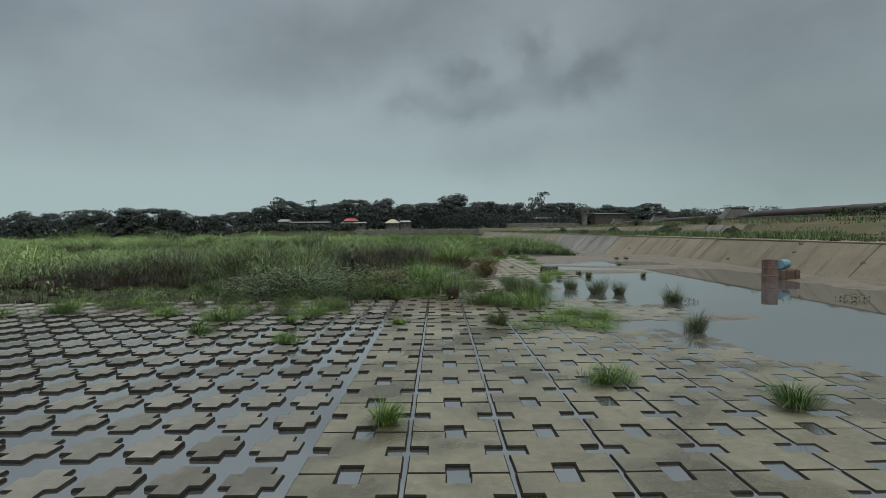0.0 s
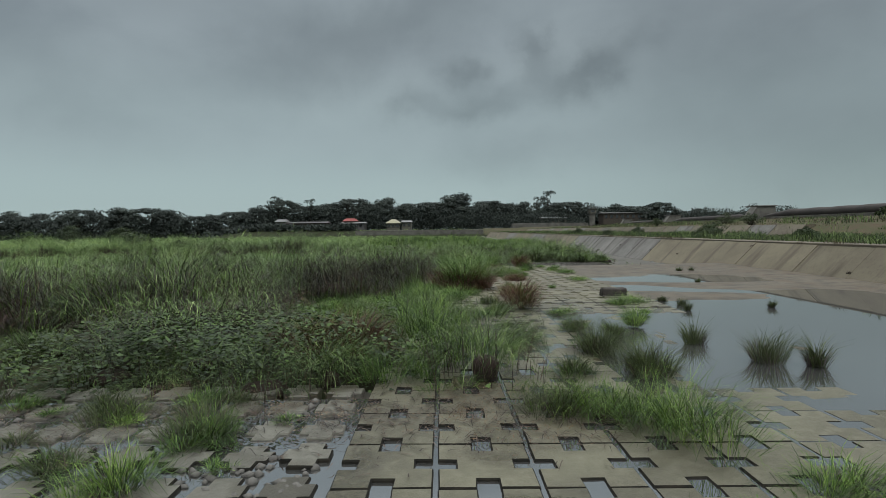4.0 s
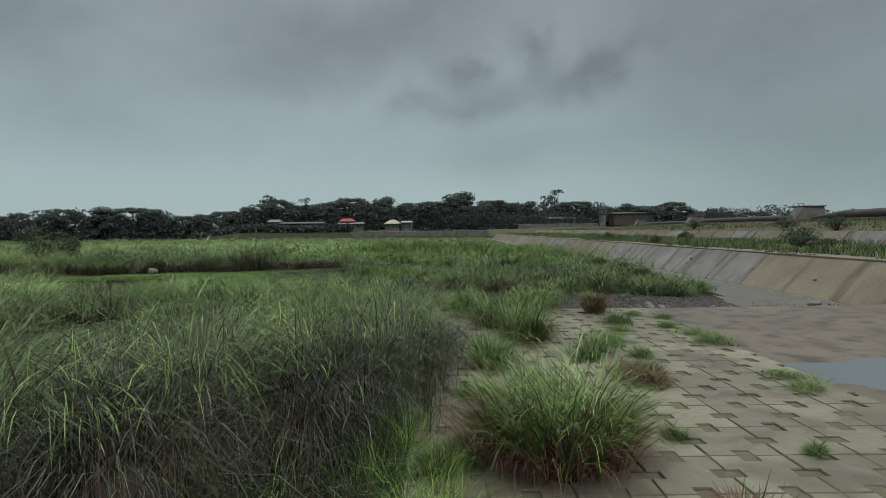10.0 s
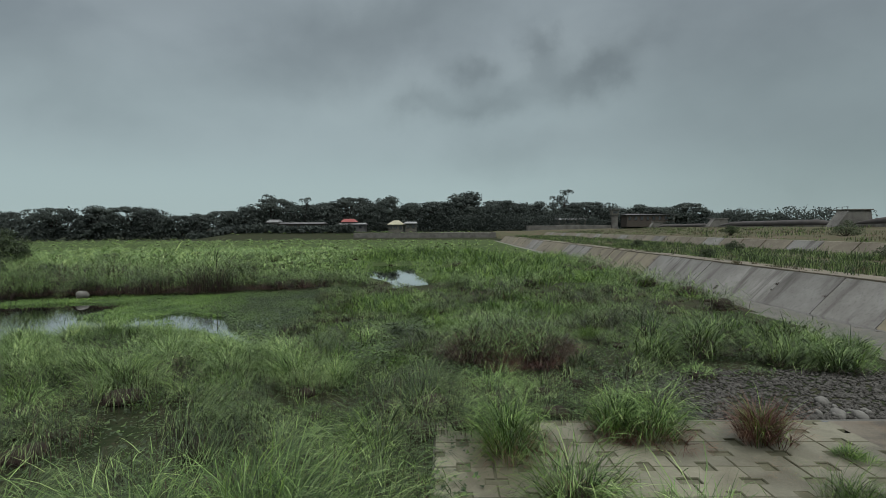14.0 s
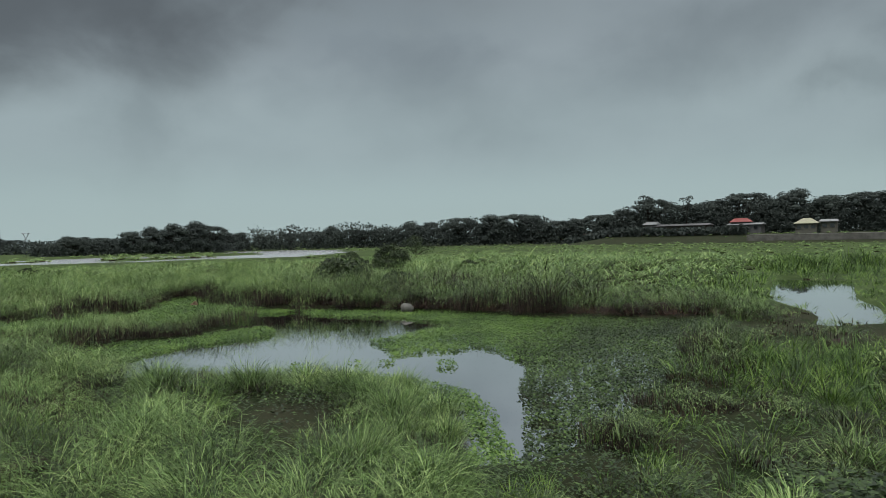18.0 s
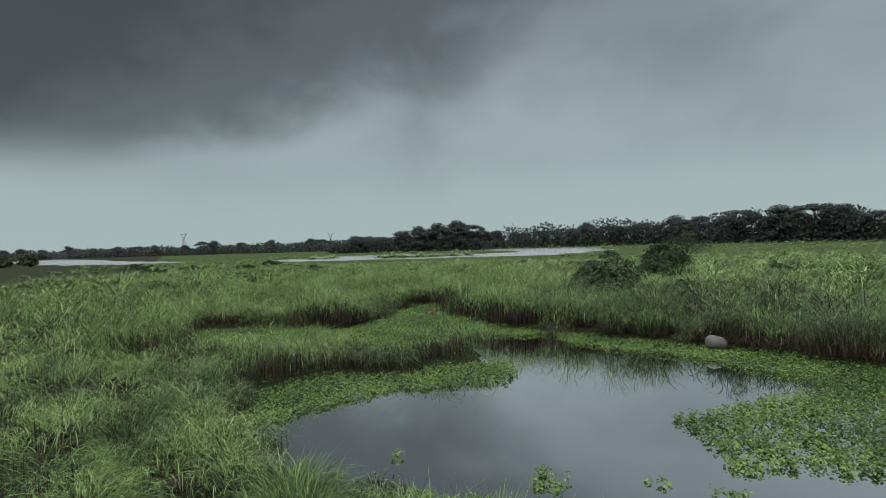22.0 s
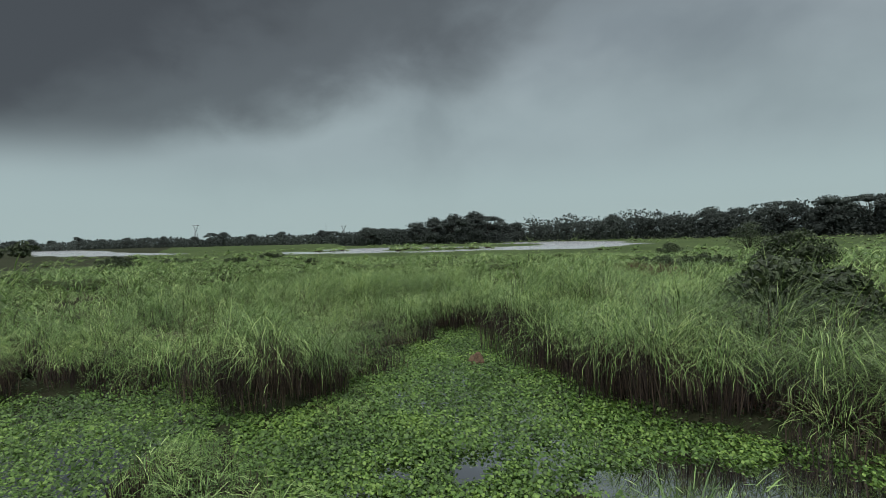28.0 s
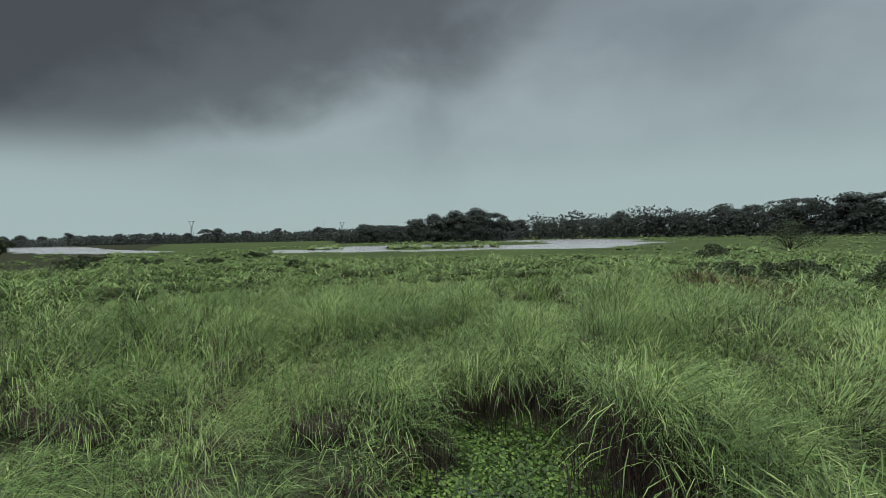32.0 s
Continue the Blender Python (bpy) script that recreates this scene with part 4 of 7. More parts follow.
def grass_high(x, y):
    """Height of the grass that grows at each place, 0 where none does."""
    h = 0.92 + 0.22 * (1 - step(-27, -17, x)) + 1.1 * (fbm(x, y, 4.0, 3) - 0.5) + 1.1 * (fbm(x + 40, y, 1.9, 2) - 0.5)
    # tall stands on the banks and round the corridor
    for (px, py, pr, ph) in ((-9.0, 23.5, 4.0, 0.5), (-24, 65.0, 4.5, 0.5), (-15, 66.5, 4.0, 0.5), (-8, 69.0, 4.5, 0.4), (-33, 63.5, 4.0, 0.35), (-40, 64, 4.5, 0.35), (-44, 58, 4.5, 0.35), (-38, 52.5, 3.0, 0.2)):
        h = h + ph * np.exp(-((x - px) ** 2 + (y - py) ** 2) / pr ** 2)
    h = h * (1 - 0.28 * step(-14, -9, x) * step(37, 41, y) * (1 - step(64, 67, y)))
    # the tall stand has a steep brown front; low growth lies before it
    front = np.interp(x, [-16, -7.8, -6.5, -5.5, -4.0, -2.8, -1.5], [21.2, 21.5, 24.0, 26.6, 26.8, 28.4, 32.0]) + 1.2 * (fbm(x, y, 1.8, 2) - 0.5)
    side = 1 - step(-2.4, -1.4, x)
    h = h + side * 0.55 * np.exp(-((y - front - 1.2) / 1.9) ** 2)
    h = h * (1 - side * (0.35 + 0.27 * (1 - step(-5, -3, x))) * (1 - step(-0.3, 0.3, y - front)))
    # low lush grass by the paving and at the foot of the dark canes
    h = h * (1 - 0.15 * np.exp(-((x + 1.5) / 2.5) ** 2 - ((y - 19) / 4.5) ** 2) - 0.3 * np.exp(-((x + 2.9) / 2.6) ** 2 - ((y - 27.5) / 4.0) ** 2))
    h = h * (1 - 0.5 * np.exp(-((x + 13) / 6) ** 2 - ((y - 48) / 3.2) ** 2)) * (1 - 0.75 * np.exp(-(np.minimum(depth_in(PUDDLE, x, y), 0) / 5.0) ** 2))
    h = np.clip(h, 0.38, 2.15) * (1 - 0.6 * step(45, 100, np.hypot(x + 25, y - 52)))
    # wet hollows before the russet bush and between the clumps
    for px, py, pw, pd in ((0.4, 44.6, 1.7, 0.9), (-2.8, 48.4, 0.9, 1.4), (3.0, 47.2, 1.0, 1.2), (-1.6, 45.6, 0.5, 1.0)):
        h = h * (1 - 0.75 * np.exp(-((x - px) / pw) ** 2 - ((y - py) / pd) ** 2))
    wild = 0.6 * (fbm(x, y, 1.3, 2) - 0.5)
    h = h * step(-0.35, 0.15, -(depth_in(POND, x, y) + wild))
    h = h * step(-0.35, 0.15, -(depth_in(PUDDLE, x, y) + wild))
    h = h * step(-0.3, 0.1, -depth_in(GRAVEL, x, y))
    for ring in (MAT_WEST, MAT_NORTH, MAT_EAST):
        h = h * step(-0.1, 0.1, -(depth_in(ring, x, y) + 0.3 * wild))
    for ring in (CORRIDOR, MAT_SOUTH, MAT_MID, MAT_FINGER):
        h = h * step(-0.45, -0.15, -(depth_in(ring, x, y) + 0.7 * wild))
    h = h * np.where((x > -31.5) & (x < -26.1) & (y > 52.4) & (y < 59.0), 0.0, 1.0) * np.where((x > -18.6) & (x < -13.0) & (y > 53.4) & (y < 61.6), 0.0, 1.0)
    h = h * np.where((x > -34.0) & (x < -26.6) & (y > 48.8) & (y < 52.6), 0.5, 1.0)
    h = h * (1 - 0.35 * np.exp(-((x + 25.2) / 1.6) ** 2 - ((y - 52.6) / 2.4) ** 2))
    h = h * step(0.8, 1.6, to_line(x, y, [(-16.0, 50.4), (-12.4, 51.5), (-9.6, 50.4), (-7.4, 48.4), (-9.8, 52.8), (-11.4, 55.7), (-13.6, 57.0)]))
    h = h * step(1.0, 5.0, -depth_in(RIVER_NEAR, x, y)) * step(2.0, 8.0, -depth_in(RIVER_FAR, x, y)) * np.maximum(step(8, 50, -depth_in(RIVER_NEAR, x, y)), 0.4 + 0.9 * step(0.44, 0.58, fbm(x, y, 20.0, 2)))
    for ix, iy, ia, ib in ISLANDS:
        h = np.maximum(h, 1.3 * (1 - step(0.6, 0.95, np.hypot((x - ix) / ia, (y - iy) / ib))))
    h = h * step(-0.6, 0.5, -(depth_in(CREEK, x, y) + wild))
    h = h + canes(x, y) * np.clip(1.75 + 0.5 * (fbm(x, y, 1.6, 2) - 0.5) - h, -0.2, 1.2)
    # none on the paving and the apron, nor on the open part of the block mat
    west = np.interp(y, [15, 16.5, 18.3, 19.4, 22.0, 24.0, 26.5, 29.0, 35.5, 38.0, 41.0], [0.3, 0.7, 0.5, -0.5, -0.7, -1.0, -1.3, -1.5, -1.5, -1.2, 0.3]) + 0.5 * (fbm(y, y * 0, 2.0, 2) - 0.5)
    h = h * np.where((y < 41.3) & (y > 15.5), 1 - step(-0.3, 0.4, x - west), 1.0)
    h = h * np.where(y <= 17.5, step(14.6, 17.2, y + wild + 0.12 * (x + 6) * step(-1.5, -2.5, x)), 1.0)
    h = h * np.where((y > 41) & (x > 3), 1 - 0.35 * step(3, 6, x), 1.0)
    h = h * np.where(x > 13, 0.0, 1.0)
    return h


def foot(x, y):
    """Where grass is rooted: the soil, or the paving where it has spread over that."""
    z = ground(x, y)
    return np.where((x > -1.6) & (y < 41.0), np.maximum(z, 0.03), np.where((x > -16) & (y < 15.5), np.maximum(z, 0.02), z))


def field(name, density, per, spread, wide, zone, seed, segs, mat, label, scale=1.0, keep=None, box_=None, wind=(0.12, 0.05), dead=None):
    """Grass over a zone: near and far distances from the lane."""
    r = np.random.default_rng(seed)
    x0, y0, x1, y1 = box_
    if dead is not None and name != "shore_grass":
        # clumps keep their distance from one another
        gap = 1 / math.sqrt(density)
        x, y = np.meshgrid(np.arange(x0, x1, gap), np.arange(y0, y1, gap))
        x = (x + (np.arange(x.shape[0]) % 2)[:, None] * gap / 2).ravel()
        y = y.ravel()
        x, y = x + r.uniform(-0.42, 0.42, len(x)) * gap, y + r.uniform(-0.42, 0.42, len(x)) * gap
    else:
        n = int((x1 - x0) * (y1 - y0) * density)
        x, y = r.uniform(x0, x1, n), r.uniform(y0, y1, n)
    d = to_line(x, y, LANE)
    ok = (d >= zone[0]) & (d < zone[1])
    x, y = x[ok], y[ok]
    h = grass_high(x, y) * scale
    if keep is not None:
        h = h * (keep(x, y) > r.random(len(x)))
    ok = (h > 0.22) & (ground(x, y) > WATER - 0.04)
    ok &= (y > 37) | (x > -0.8 * y - 6) | (r.random(len(x)) < 0.35)
    x, y, h = x[ok], y[ok], h[ok]
    h = h * r.uniform(0.72, 1.18, len(x))
    if name != "lush_grass":
        # hollows between the stands
        west_side, east_side = 1 - step(-34, -30, x), step(-16, -10, x) * step(41, 45, y)
        north_side = 0.75 * step(58, 61, y) * step(-34, -30, x) * (1 - step(-16, -10, x))
        h = h * (1 + (0.75 + 0.1 * west_side + 0.1 * east_side + 0.2 * north_side) * (np.clip(2.6 * (fbm(x + 11, y - 5, 2.6, 2) - 0.5), -0.65, 0.12)))
    wide_of = spread * (0.65 + 0.7 * r.random(len(x))) * (0.55 + 0.45 * np.clip(h, 0.3, 1.4))
    wide_of = np.minimum(wide_of, 0.35 + 0.7 * h)
    z = foot(x, y)
    if dead is not None:
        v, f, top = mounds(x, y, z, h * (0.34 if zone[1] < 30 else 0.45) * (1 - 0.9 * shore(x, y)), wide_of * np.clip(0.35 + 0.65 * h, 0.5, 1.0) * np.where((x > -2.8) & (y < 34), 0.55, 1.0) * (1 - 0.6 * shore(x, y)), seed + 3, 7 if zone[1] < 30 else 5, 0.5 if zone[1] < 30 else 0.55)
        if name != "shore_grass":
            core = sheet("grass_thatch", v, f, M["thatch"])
            # on the far plain, green tops over shade-dark brown sides
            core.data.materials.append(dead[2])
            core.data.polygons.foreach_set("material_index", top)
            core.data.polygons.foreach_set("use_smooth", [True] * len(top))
            tagged(core, "packed brown stems and leaves inside the grass clumps, shade in their colour", "grass", kind="stuff")
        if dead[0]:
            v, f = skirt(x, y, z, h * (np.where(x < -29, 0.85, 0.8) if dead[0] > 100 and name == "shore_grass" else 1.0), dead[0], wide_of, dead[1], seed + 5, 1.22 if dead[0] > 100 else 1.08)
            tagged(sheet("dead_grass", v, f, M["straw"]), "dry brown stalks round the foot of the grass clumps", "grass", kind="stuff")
        verts, faces = fountain(x, y, z, h, per, wide_of, wide, wind, seed + 1, segs, (0.25, 0.7) if name == "cane_grass" else (0.5, 0.88) if name == "shore_grass" else (0.35, 0.82) if zone[1] < 30 else (0.3, 0.7), 1.35 if name == "cane_grass" else 1.15 if name == "shore_grass" else 1.05, 0.62)
    else:
        verts, faces = fountain(x, y, z, h, per, wide_of, wide, wind, seed + 1, segs, (0.0, 0.15), 0.8, 0.8)
    return tagged(sheet(name, verts, faces, mat), label, "grass", kind="stuff")


SPAN = (-62, 12, 13, 86)


def lushness(x, y):
    spot = 1.1 * np.exp(-((x + 4.3) / 4.6) ** 2 - ((y - 22.8) / 4.0) ** 2) + np.exp(-((x - 1) / 6) ** 2 - ((y - 55) / 6) ** 2) + 0.3 * np.exp(-((x + 8) / 7) ** 2 - ((y - 47) / 4) ** 2) + 1.1 * np.exp(-((x + 1.9) / 0.9) ** 2 - ((y - 27.5) / 4.5) ** 2) + 1.1 * np.exp(-((x - 0.1) / 1.5) ** 2 - ((y - 17.6) / 2.6) ** 2)
    wetter = 0.18 * step(-15, -9, x) * step(39, 44, y)
    return np.clip(0.06 + wetter + 0.8 * spot + 0.6 * (fbm(x, y, 4.0, 2) - 0.5), 0, 1)


def bare(x, y):
    """Gaps between the stands."""
    return 1 - 0.55 * (1 - step(0.32, 0.43, fbm(x + 7, y + 3, 2.1, 3)))


def shore(x, y):
    near = np.full(np.shape(x), -9.0)
    for ring in (POND, CORRIDOR, MAT_MID, MAT_WEST, MAT_NORTH, MAT_SOUTH, MAT_EAST):
        near = np.maximum(near, depth_in(ring, x, y))
    return step(-1.6, -0.9, near + 0.6 * (1 - step(-31, -28, x)) * np.minimum(near, 0))


def east(x, y):
    mixed = step(-21, -13, x + 6 * (fbm(x, y, 6.0, 2) - 0.5)) * (1 - 0.2 * step(40, 43, y))
    mixed = np.maximum(mixed, 0.75 * step(-36, -29, x) * step(58, 60, y) * (1 - step(72, 76, y)))
    return np.maximum(mixed, 0.9 * step(-5, -2, x) * step(42, 44, y))


green = lambda x, y: (1 - 0.9 * lushness(x, y)) * bare(x, y) * (1 - 0.8 * canes(x, y)) * (1 - 0.9 * shore(x, y))
plain = lambda x, y: green(x, y) * (1 - east(x, y))
wet = lambda x, y: green(x, y) * east(x, y)


def meadow_part(x, y):
    """The wet meadow between the small pool and the wall."""
    return step(-15, -8, x + 5 * (fbm(x, y, 6.0, 2) - 0.5)) * step(55, 60, y)


WIND = (0.16, 0.30)
field("tall_grass", 0.72, 720, 0.86, 0.008, (0, 5), 11, 2, M["tall"], "tall arching pale green cane grass", 1.08, plain, SPAN, wind=WIND, dead=(80, 0.012, M["thatch"]))
field("marsh_grass", 0.72, 760, 0.80, 0.008, (0, 5), 21, 2, M["marsh"], "tall arching dark green marsh grass beside the paving", 1.12, wet, SPAN, dead=(80, 0.012, M["thatch"]))
field("tall_grass", 0.66, 430, 0.92, 0.0115, (5, 12), 19, 2, M["tall"], "dense tall arching grass round the channel", 1.1, plain, SPAN, wind=WIND, dead=(42, 0.02, M["thatch"]))
field("marsh_grass", 0.66, 400, 0.88, 0.0125, (5, 12), 22, 2, M["marsh"], "dense dark marsh grass round the pond", 1.15, wet, SPAN, dead=(42, 0.02, M["thatch"]))
field("tall_grass", 0.52, 140, 1.05, 0.03, (12, 24), 14, 2, M["tall"], "dense field of tall pale green grass", 1.1, plain, SPAN, wind=WIND, dead=(26, 0.03, M["thatch"]))
field("marsh_grass", 0.52, 170, 1.0, 0.027, (12, 24), 23, 2, M["marsh"], "dense field of dark green marsh grass", 1.15, wet, SPAN, dead=(26, 0.03, M["thatch"]))
field("shore_grass", 1.3, 240, 0.56, 0.012, (0, 15), 27, 2, M["tall"], "dense grass crowding the channel's edge", 1.1, lambda x, y: shore(x, y) * (1 - step(-28, -25, x)), SPAN, wind=WIND, dead=(230, 0.014, M["thatch"]))
field("shore_grass", 1.3, 240, 0.56, 0.012, (0, 15), 30, 2, M["marsh"], "dense dark grass crowding the pond's edge", 1.1, lambda x, y: shore(x, y) * step(-28, -25, x), SPAN, wind=WIND, dead=(230, 0.014, M["thatch"]))
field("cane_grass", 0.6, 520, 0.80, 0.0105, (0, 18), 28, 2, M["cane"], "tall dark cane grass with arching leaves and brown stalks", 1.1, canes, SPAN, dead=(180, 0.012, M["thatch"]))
field("lush_grass", 4.8, 64, 0.36, 0.0072, (0, 6), 12, 2, M["lush"], "short bright green grass on wet ground", 0.85, lushness, SPAN)
field("lush_grass", 2.6, 38, 0.58, 0.016, (6, 24), 15, 2, M["lush"], "bright green grass patches in the marsh", 0.95, lushness, SPAN)
field("lush_grass", 1.4, 19, 0.75, 0.042, (24, 62), 16, 2, M["lush"], "bright green grass beyond the small pool", 1.5, meadow_part, (-18, 55, 13, 118))
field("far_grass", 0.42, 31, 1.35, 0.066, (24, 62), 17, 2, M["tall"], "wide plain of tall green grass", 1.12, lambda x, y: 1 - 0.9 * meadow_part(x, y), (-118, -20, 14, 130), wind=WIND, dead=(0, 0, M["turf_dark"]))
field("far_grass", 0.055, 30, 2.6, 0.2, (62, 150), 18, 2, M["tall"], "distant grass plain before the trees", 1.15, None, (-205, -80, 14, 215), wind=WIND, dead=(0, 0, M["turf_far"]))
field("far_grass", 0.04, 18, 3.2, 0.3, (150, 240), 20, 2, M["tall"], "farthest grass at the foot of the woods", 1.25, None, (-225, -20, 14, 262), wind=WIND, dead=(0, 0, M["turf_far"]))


# ---- grass and bushes one by one ----
def clump(name, x, y, z, high, wide, seed, mix, label, category="grass tuft", group="", droop=1.0, count=300, thick=0.008, base=0.75):
    """A single clump, half as wide as wide; mix: (part, material, share, height, spread) for each kind of blade in it."""
    ob = thing(name, (x, y, z), 0, label, category, group)
    # solid dark core, standing for packed stems and the shade among them
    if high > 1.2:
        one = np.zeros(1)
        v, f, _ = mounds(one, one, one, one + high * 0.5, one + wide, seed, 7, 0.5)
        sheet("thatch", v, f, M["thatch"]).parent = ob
    for k, (what, mat, share, tall_, out_) in enumerate(mix):
        q = np.random.default_rng(seed * 7 + k)
        n = 4 if wide < 0.35 else 7
        ox, oy, hh = q.normal(0, 0.34 * wide * out_, n), q.normal(0, 0.34 * wide * out_, n), high * tall_ * q.uniform(0.6, 1.0, n)
        ox[0], oy[0], hh[0] = 0, 0, high * tall_
        v, f = fountain(ox, oy, np.zeros(n), hh, max(4, int(count * share / n)), wide * out_ * q.uniform(0.5, 0.85, n), thick, (0.2 * math.sin(seed * 1.7), 0.2 * math.cos(seed * 2.3)), seed * 7 + k, 3 if high > 1.2 else 2, (0.5, 0.88) if high > 1.0 and what == "green_foliage" else (0.0, 0.45) if high > 0.9 else (0.0, 0.12), droop, base)
        sheet(what, v, f, mat).parent = ob
    return ob


LUSH_MIX = (("foliage", M["lush"], 0.85, 1.0, 1.0), ("dry_foliage", M["straw"], 0.35, 0.5, 0.8))
REED_MIX = (("foliage", M["river_reed"], 0.8, 1.0, 1.0), ("dry_foliage", M["straw"], 0.5, 0.6, 0.9))
RUSSET_MIX = (("foliage", M["lush"], 0.22, 1.05, 0.8), ("dry_foliage", M["russet"], 1.1, 0.92, 1.0))
TALL_RUSSET_MIX = (("foliage", M["lush"], 0.4, 1.0, 0.7), ("green_foliage", M["tall"], 0.4, 1.08, 0.75), ("dry_foliage", M["russet"], 1.5, 0.66, 1.05))
FRESH_MIX = (("foliage", M["lush"], 0.6, 1.0, 0.95), ("green_foliage", M["tall"], 0.3, 1.05, 0.85), ("dry_foliage", M["russet"], 0.7, 0.5, 1.05))
WET_MIX = (("foliage", M["marsh"], 0.38, 1.0, 1.0), ("green_foliage", M["tall"], 0.62, 1.06, 0.95), ("dry_foliage", M["straw"], 0.5, 0.5, 1.05))
# pale leaves lifted to the top, dark ones below stand for the shaded front
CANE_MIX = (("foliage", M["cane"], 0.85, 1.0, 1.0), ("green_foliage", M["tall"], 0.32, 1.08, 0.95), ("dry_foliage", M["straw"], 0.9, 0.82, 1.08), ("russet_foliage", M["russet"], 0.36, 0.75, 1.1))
ONSLAB, CANES, DRY, SEDGE = "tufts on the paving", "cane grass clumps", "dry bushes on the paving", "sedges in the water"
# bright tufts: x, y, height, half width
for k, (x, y, h, w) in enumerate(((-0.9, 5.7, 0.36, 0.16), (1.89, 7.1, 0.42, 0.26), (3.6, 6.1, 0.42, 0.22), (-3.1, 9.95, 0.34, 0.24), (-5.2, 11.1, 0.38, 0.26), (-5.2, 12.7, 0.55, 0.42), (-3.3, 13.1, 0.52, 0.40), (-7.0, 13.5, 0.46, 0.35), (-9.9, 14.2, 0.6, 0.4), (-3.6, 12.1, 0.34, 0.12),
                                  (-1.2, 11.95, 0.24, 0.18), (2.74, 13.0, 0.42, 0.55), (3.2, 12.3, 0.42, 0.50), (2.0, 14.4, 0.72, 0.80), (1.5, 15.0, 0.6, 0.6), (3.7, 20.7, 0.62, 0.32), (4.5, 22.5, 0.2, 0.12), (4.8, 24.4, 0.42, 0.5), (4.35, 24.2, 0.36, 0.4), (-0.1, 21.5, 0.6, 0.46), (0.3, 22.1, 0.5, 0.4), (-0.2, 25.0, 0.75, 0.5),
                                  (-0.5, 22.9, 0.5, 0.4), (-0.2, 19.0, 0.5, 0.4), (2.67, 22.9, 0.24, 0.42), (2.3, 22.6, 0.2, 0.36), (5.0, 31.1, 0.25, 0.5), (5.2, 31.8, 0.24, 0.45), (5.4, 36.0, 0.32, 0.5), (5.4, 34.8, 0.4, 0.5), (1.84, 26.4, 0.45, 0.36), (2.3, 34.0, 0.8, 0.45), (3.85, 37.7, 0.6, 0.55), (5.15, 37.1, 0.3, 0.4), (2.9, 34.8, 0.5, 0.35), (1.95, 33.4, 0.5, 0.35), (3.1, 33.5, 0.36, 0.3),
                                  (0.6, 29.6, 0.5, 0.4), (1.9, 29.0, 0.25, 0.2), (3.4, 28.4, 0.2, 0.16), (3.6, 36.6, 0.3, 0.25), (5.6, 38.6, 0.3, 0.4), (4.9, 39.2, 0.26, 0.3), (-0.6, 30.9, 0.4, 0.3), (-0.9, 28.4, 0.4, 0.35), (-1.1, 25.6, 0.6, 0.5), (-1.2, 26.8, 0.6, 0.5), (-0.7, 24.0, 0.6, 0.5), (-1.2, 27.9, 0.55, 0.4), (0.3, 26.4, 0.4, 0.45), (-0.3, 26.6, 0.35, 0.4))):
    clump("grass_tuft", x, y, -0.02 if y < 25 else 0.03, 1.15 * h, w, 100 + k, LUSH_MIX, "bright green grass tuft with dry stalks on the paving" if y > 20 else "small bright green grass tuft rooted between the concrete slabs", group=ONSLAB, droop=1.0, count=int(340 + 800 * w), thick=0.0058)
# olive tufts, rougher and darker
for k, (x, y, h, w) in enumerate(((0.89, 11.9, 0.46, 0.22), (-3.1, 14.4, 0.55, 0.40), (-4.35, 15.0, 0.42, 0.35), (0.9, 15.1, 0.62, 0.5), (2.24, 20.3, 0.5, 0.42), (2.9, 19.7, 0.5, 0.3), (2.15, 18.3, 0.55, 0.48), (2.55, 16.8, 0.6, 0.46), (1.4, 16.8, 0.45, 0.34), (0.85, 22.6, 0.5, 0.3), (0.81, 24.6, 0.45, 0.3), (1.0, 23.3, 0.4, 0.28), (0.9, 20.9, 0.2, 0.22), (-8.1, 18.8, 0.7, 0.7), (1.0, 19.2, 0.5, 0.5))):
    clump("olive_grass_tuft", x, y, -0.03, 1.15 * h, w, 160 + k, (("foliage", M["river_reed"], 0.7, 1.0, 1.0), ("green_foliage", M["lush"], 0.3, 0.9, 0.9), ("dry_foliage", M["straw"], 0.5, 0.55, 0.9)), "rough olive green grass tuft with brown stalks on the wet slabs", group=ONSLAB, droop=1.0, count=int(340 + 800 * w), thick=0.0058)
# soft tufts and weeds where the block mat meets the grass
r = random.Random(77)
for k in range(64):
    x, y, h = r.uniform(-15.5, -1.9), 15.7 - abs(r.gauss(0, 1.3)), r.uniform(0.14, 0.46)
    clump("grass_tuft", x, y, 0.0, h, 0.12 + 0.5 * h, 800 + k, LUSH_MIX if k % 2 else REED_MIX, "low green tuft growing between the concrete blocks", group=ONSLAB, droop=1.1, count=230, thick=0.008)
for k in range(16):
    x, y = r.uniform(0.6, 5.2), r.uniform(30.5, 40.6)
    clump("dry_litter", x, y, 0.045, 0.07, r.uniform(0.2, 0.42), 900 + k, (("stalks", M["litter"], 1.0, 1.0, 2.2),), "flattened patch of dry brown grass stalks on the slabs", "dry grass", "dry litter on the paving", 1.2, 150, 0.008)
# flattened grass lying over the slabs
for k, (x, y, w) in enumerate(((2.0, 12.3, 0.5), (2.35, 11.9, 0.55), (2.7, 11.6, 0.55), (3.0, 11.3, 0.5), (2.5, 12.3, 0.5), (1.6, 11.4, 0.35))):
    clump("flattened_grass", x, y, 0.0, 0.2, w, 260 + k, (("foliage", M["lush"], 1.0, 1.0, 1.2),), "flattened patch of green grass lying on the slabs", group="flattened grass", droop=1.1, count=520, thick=0.010)
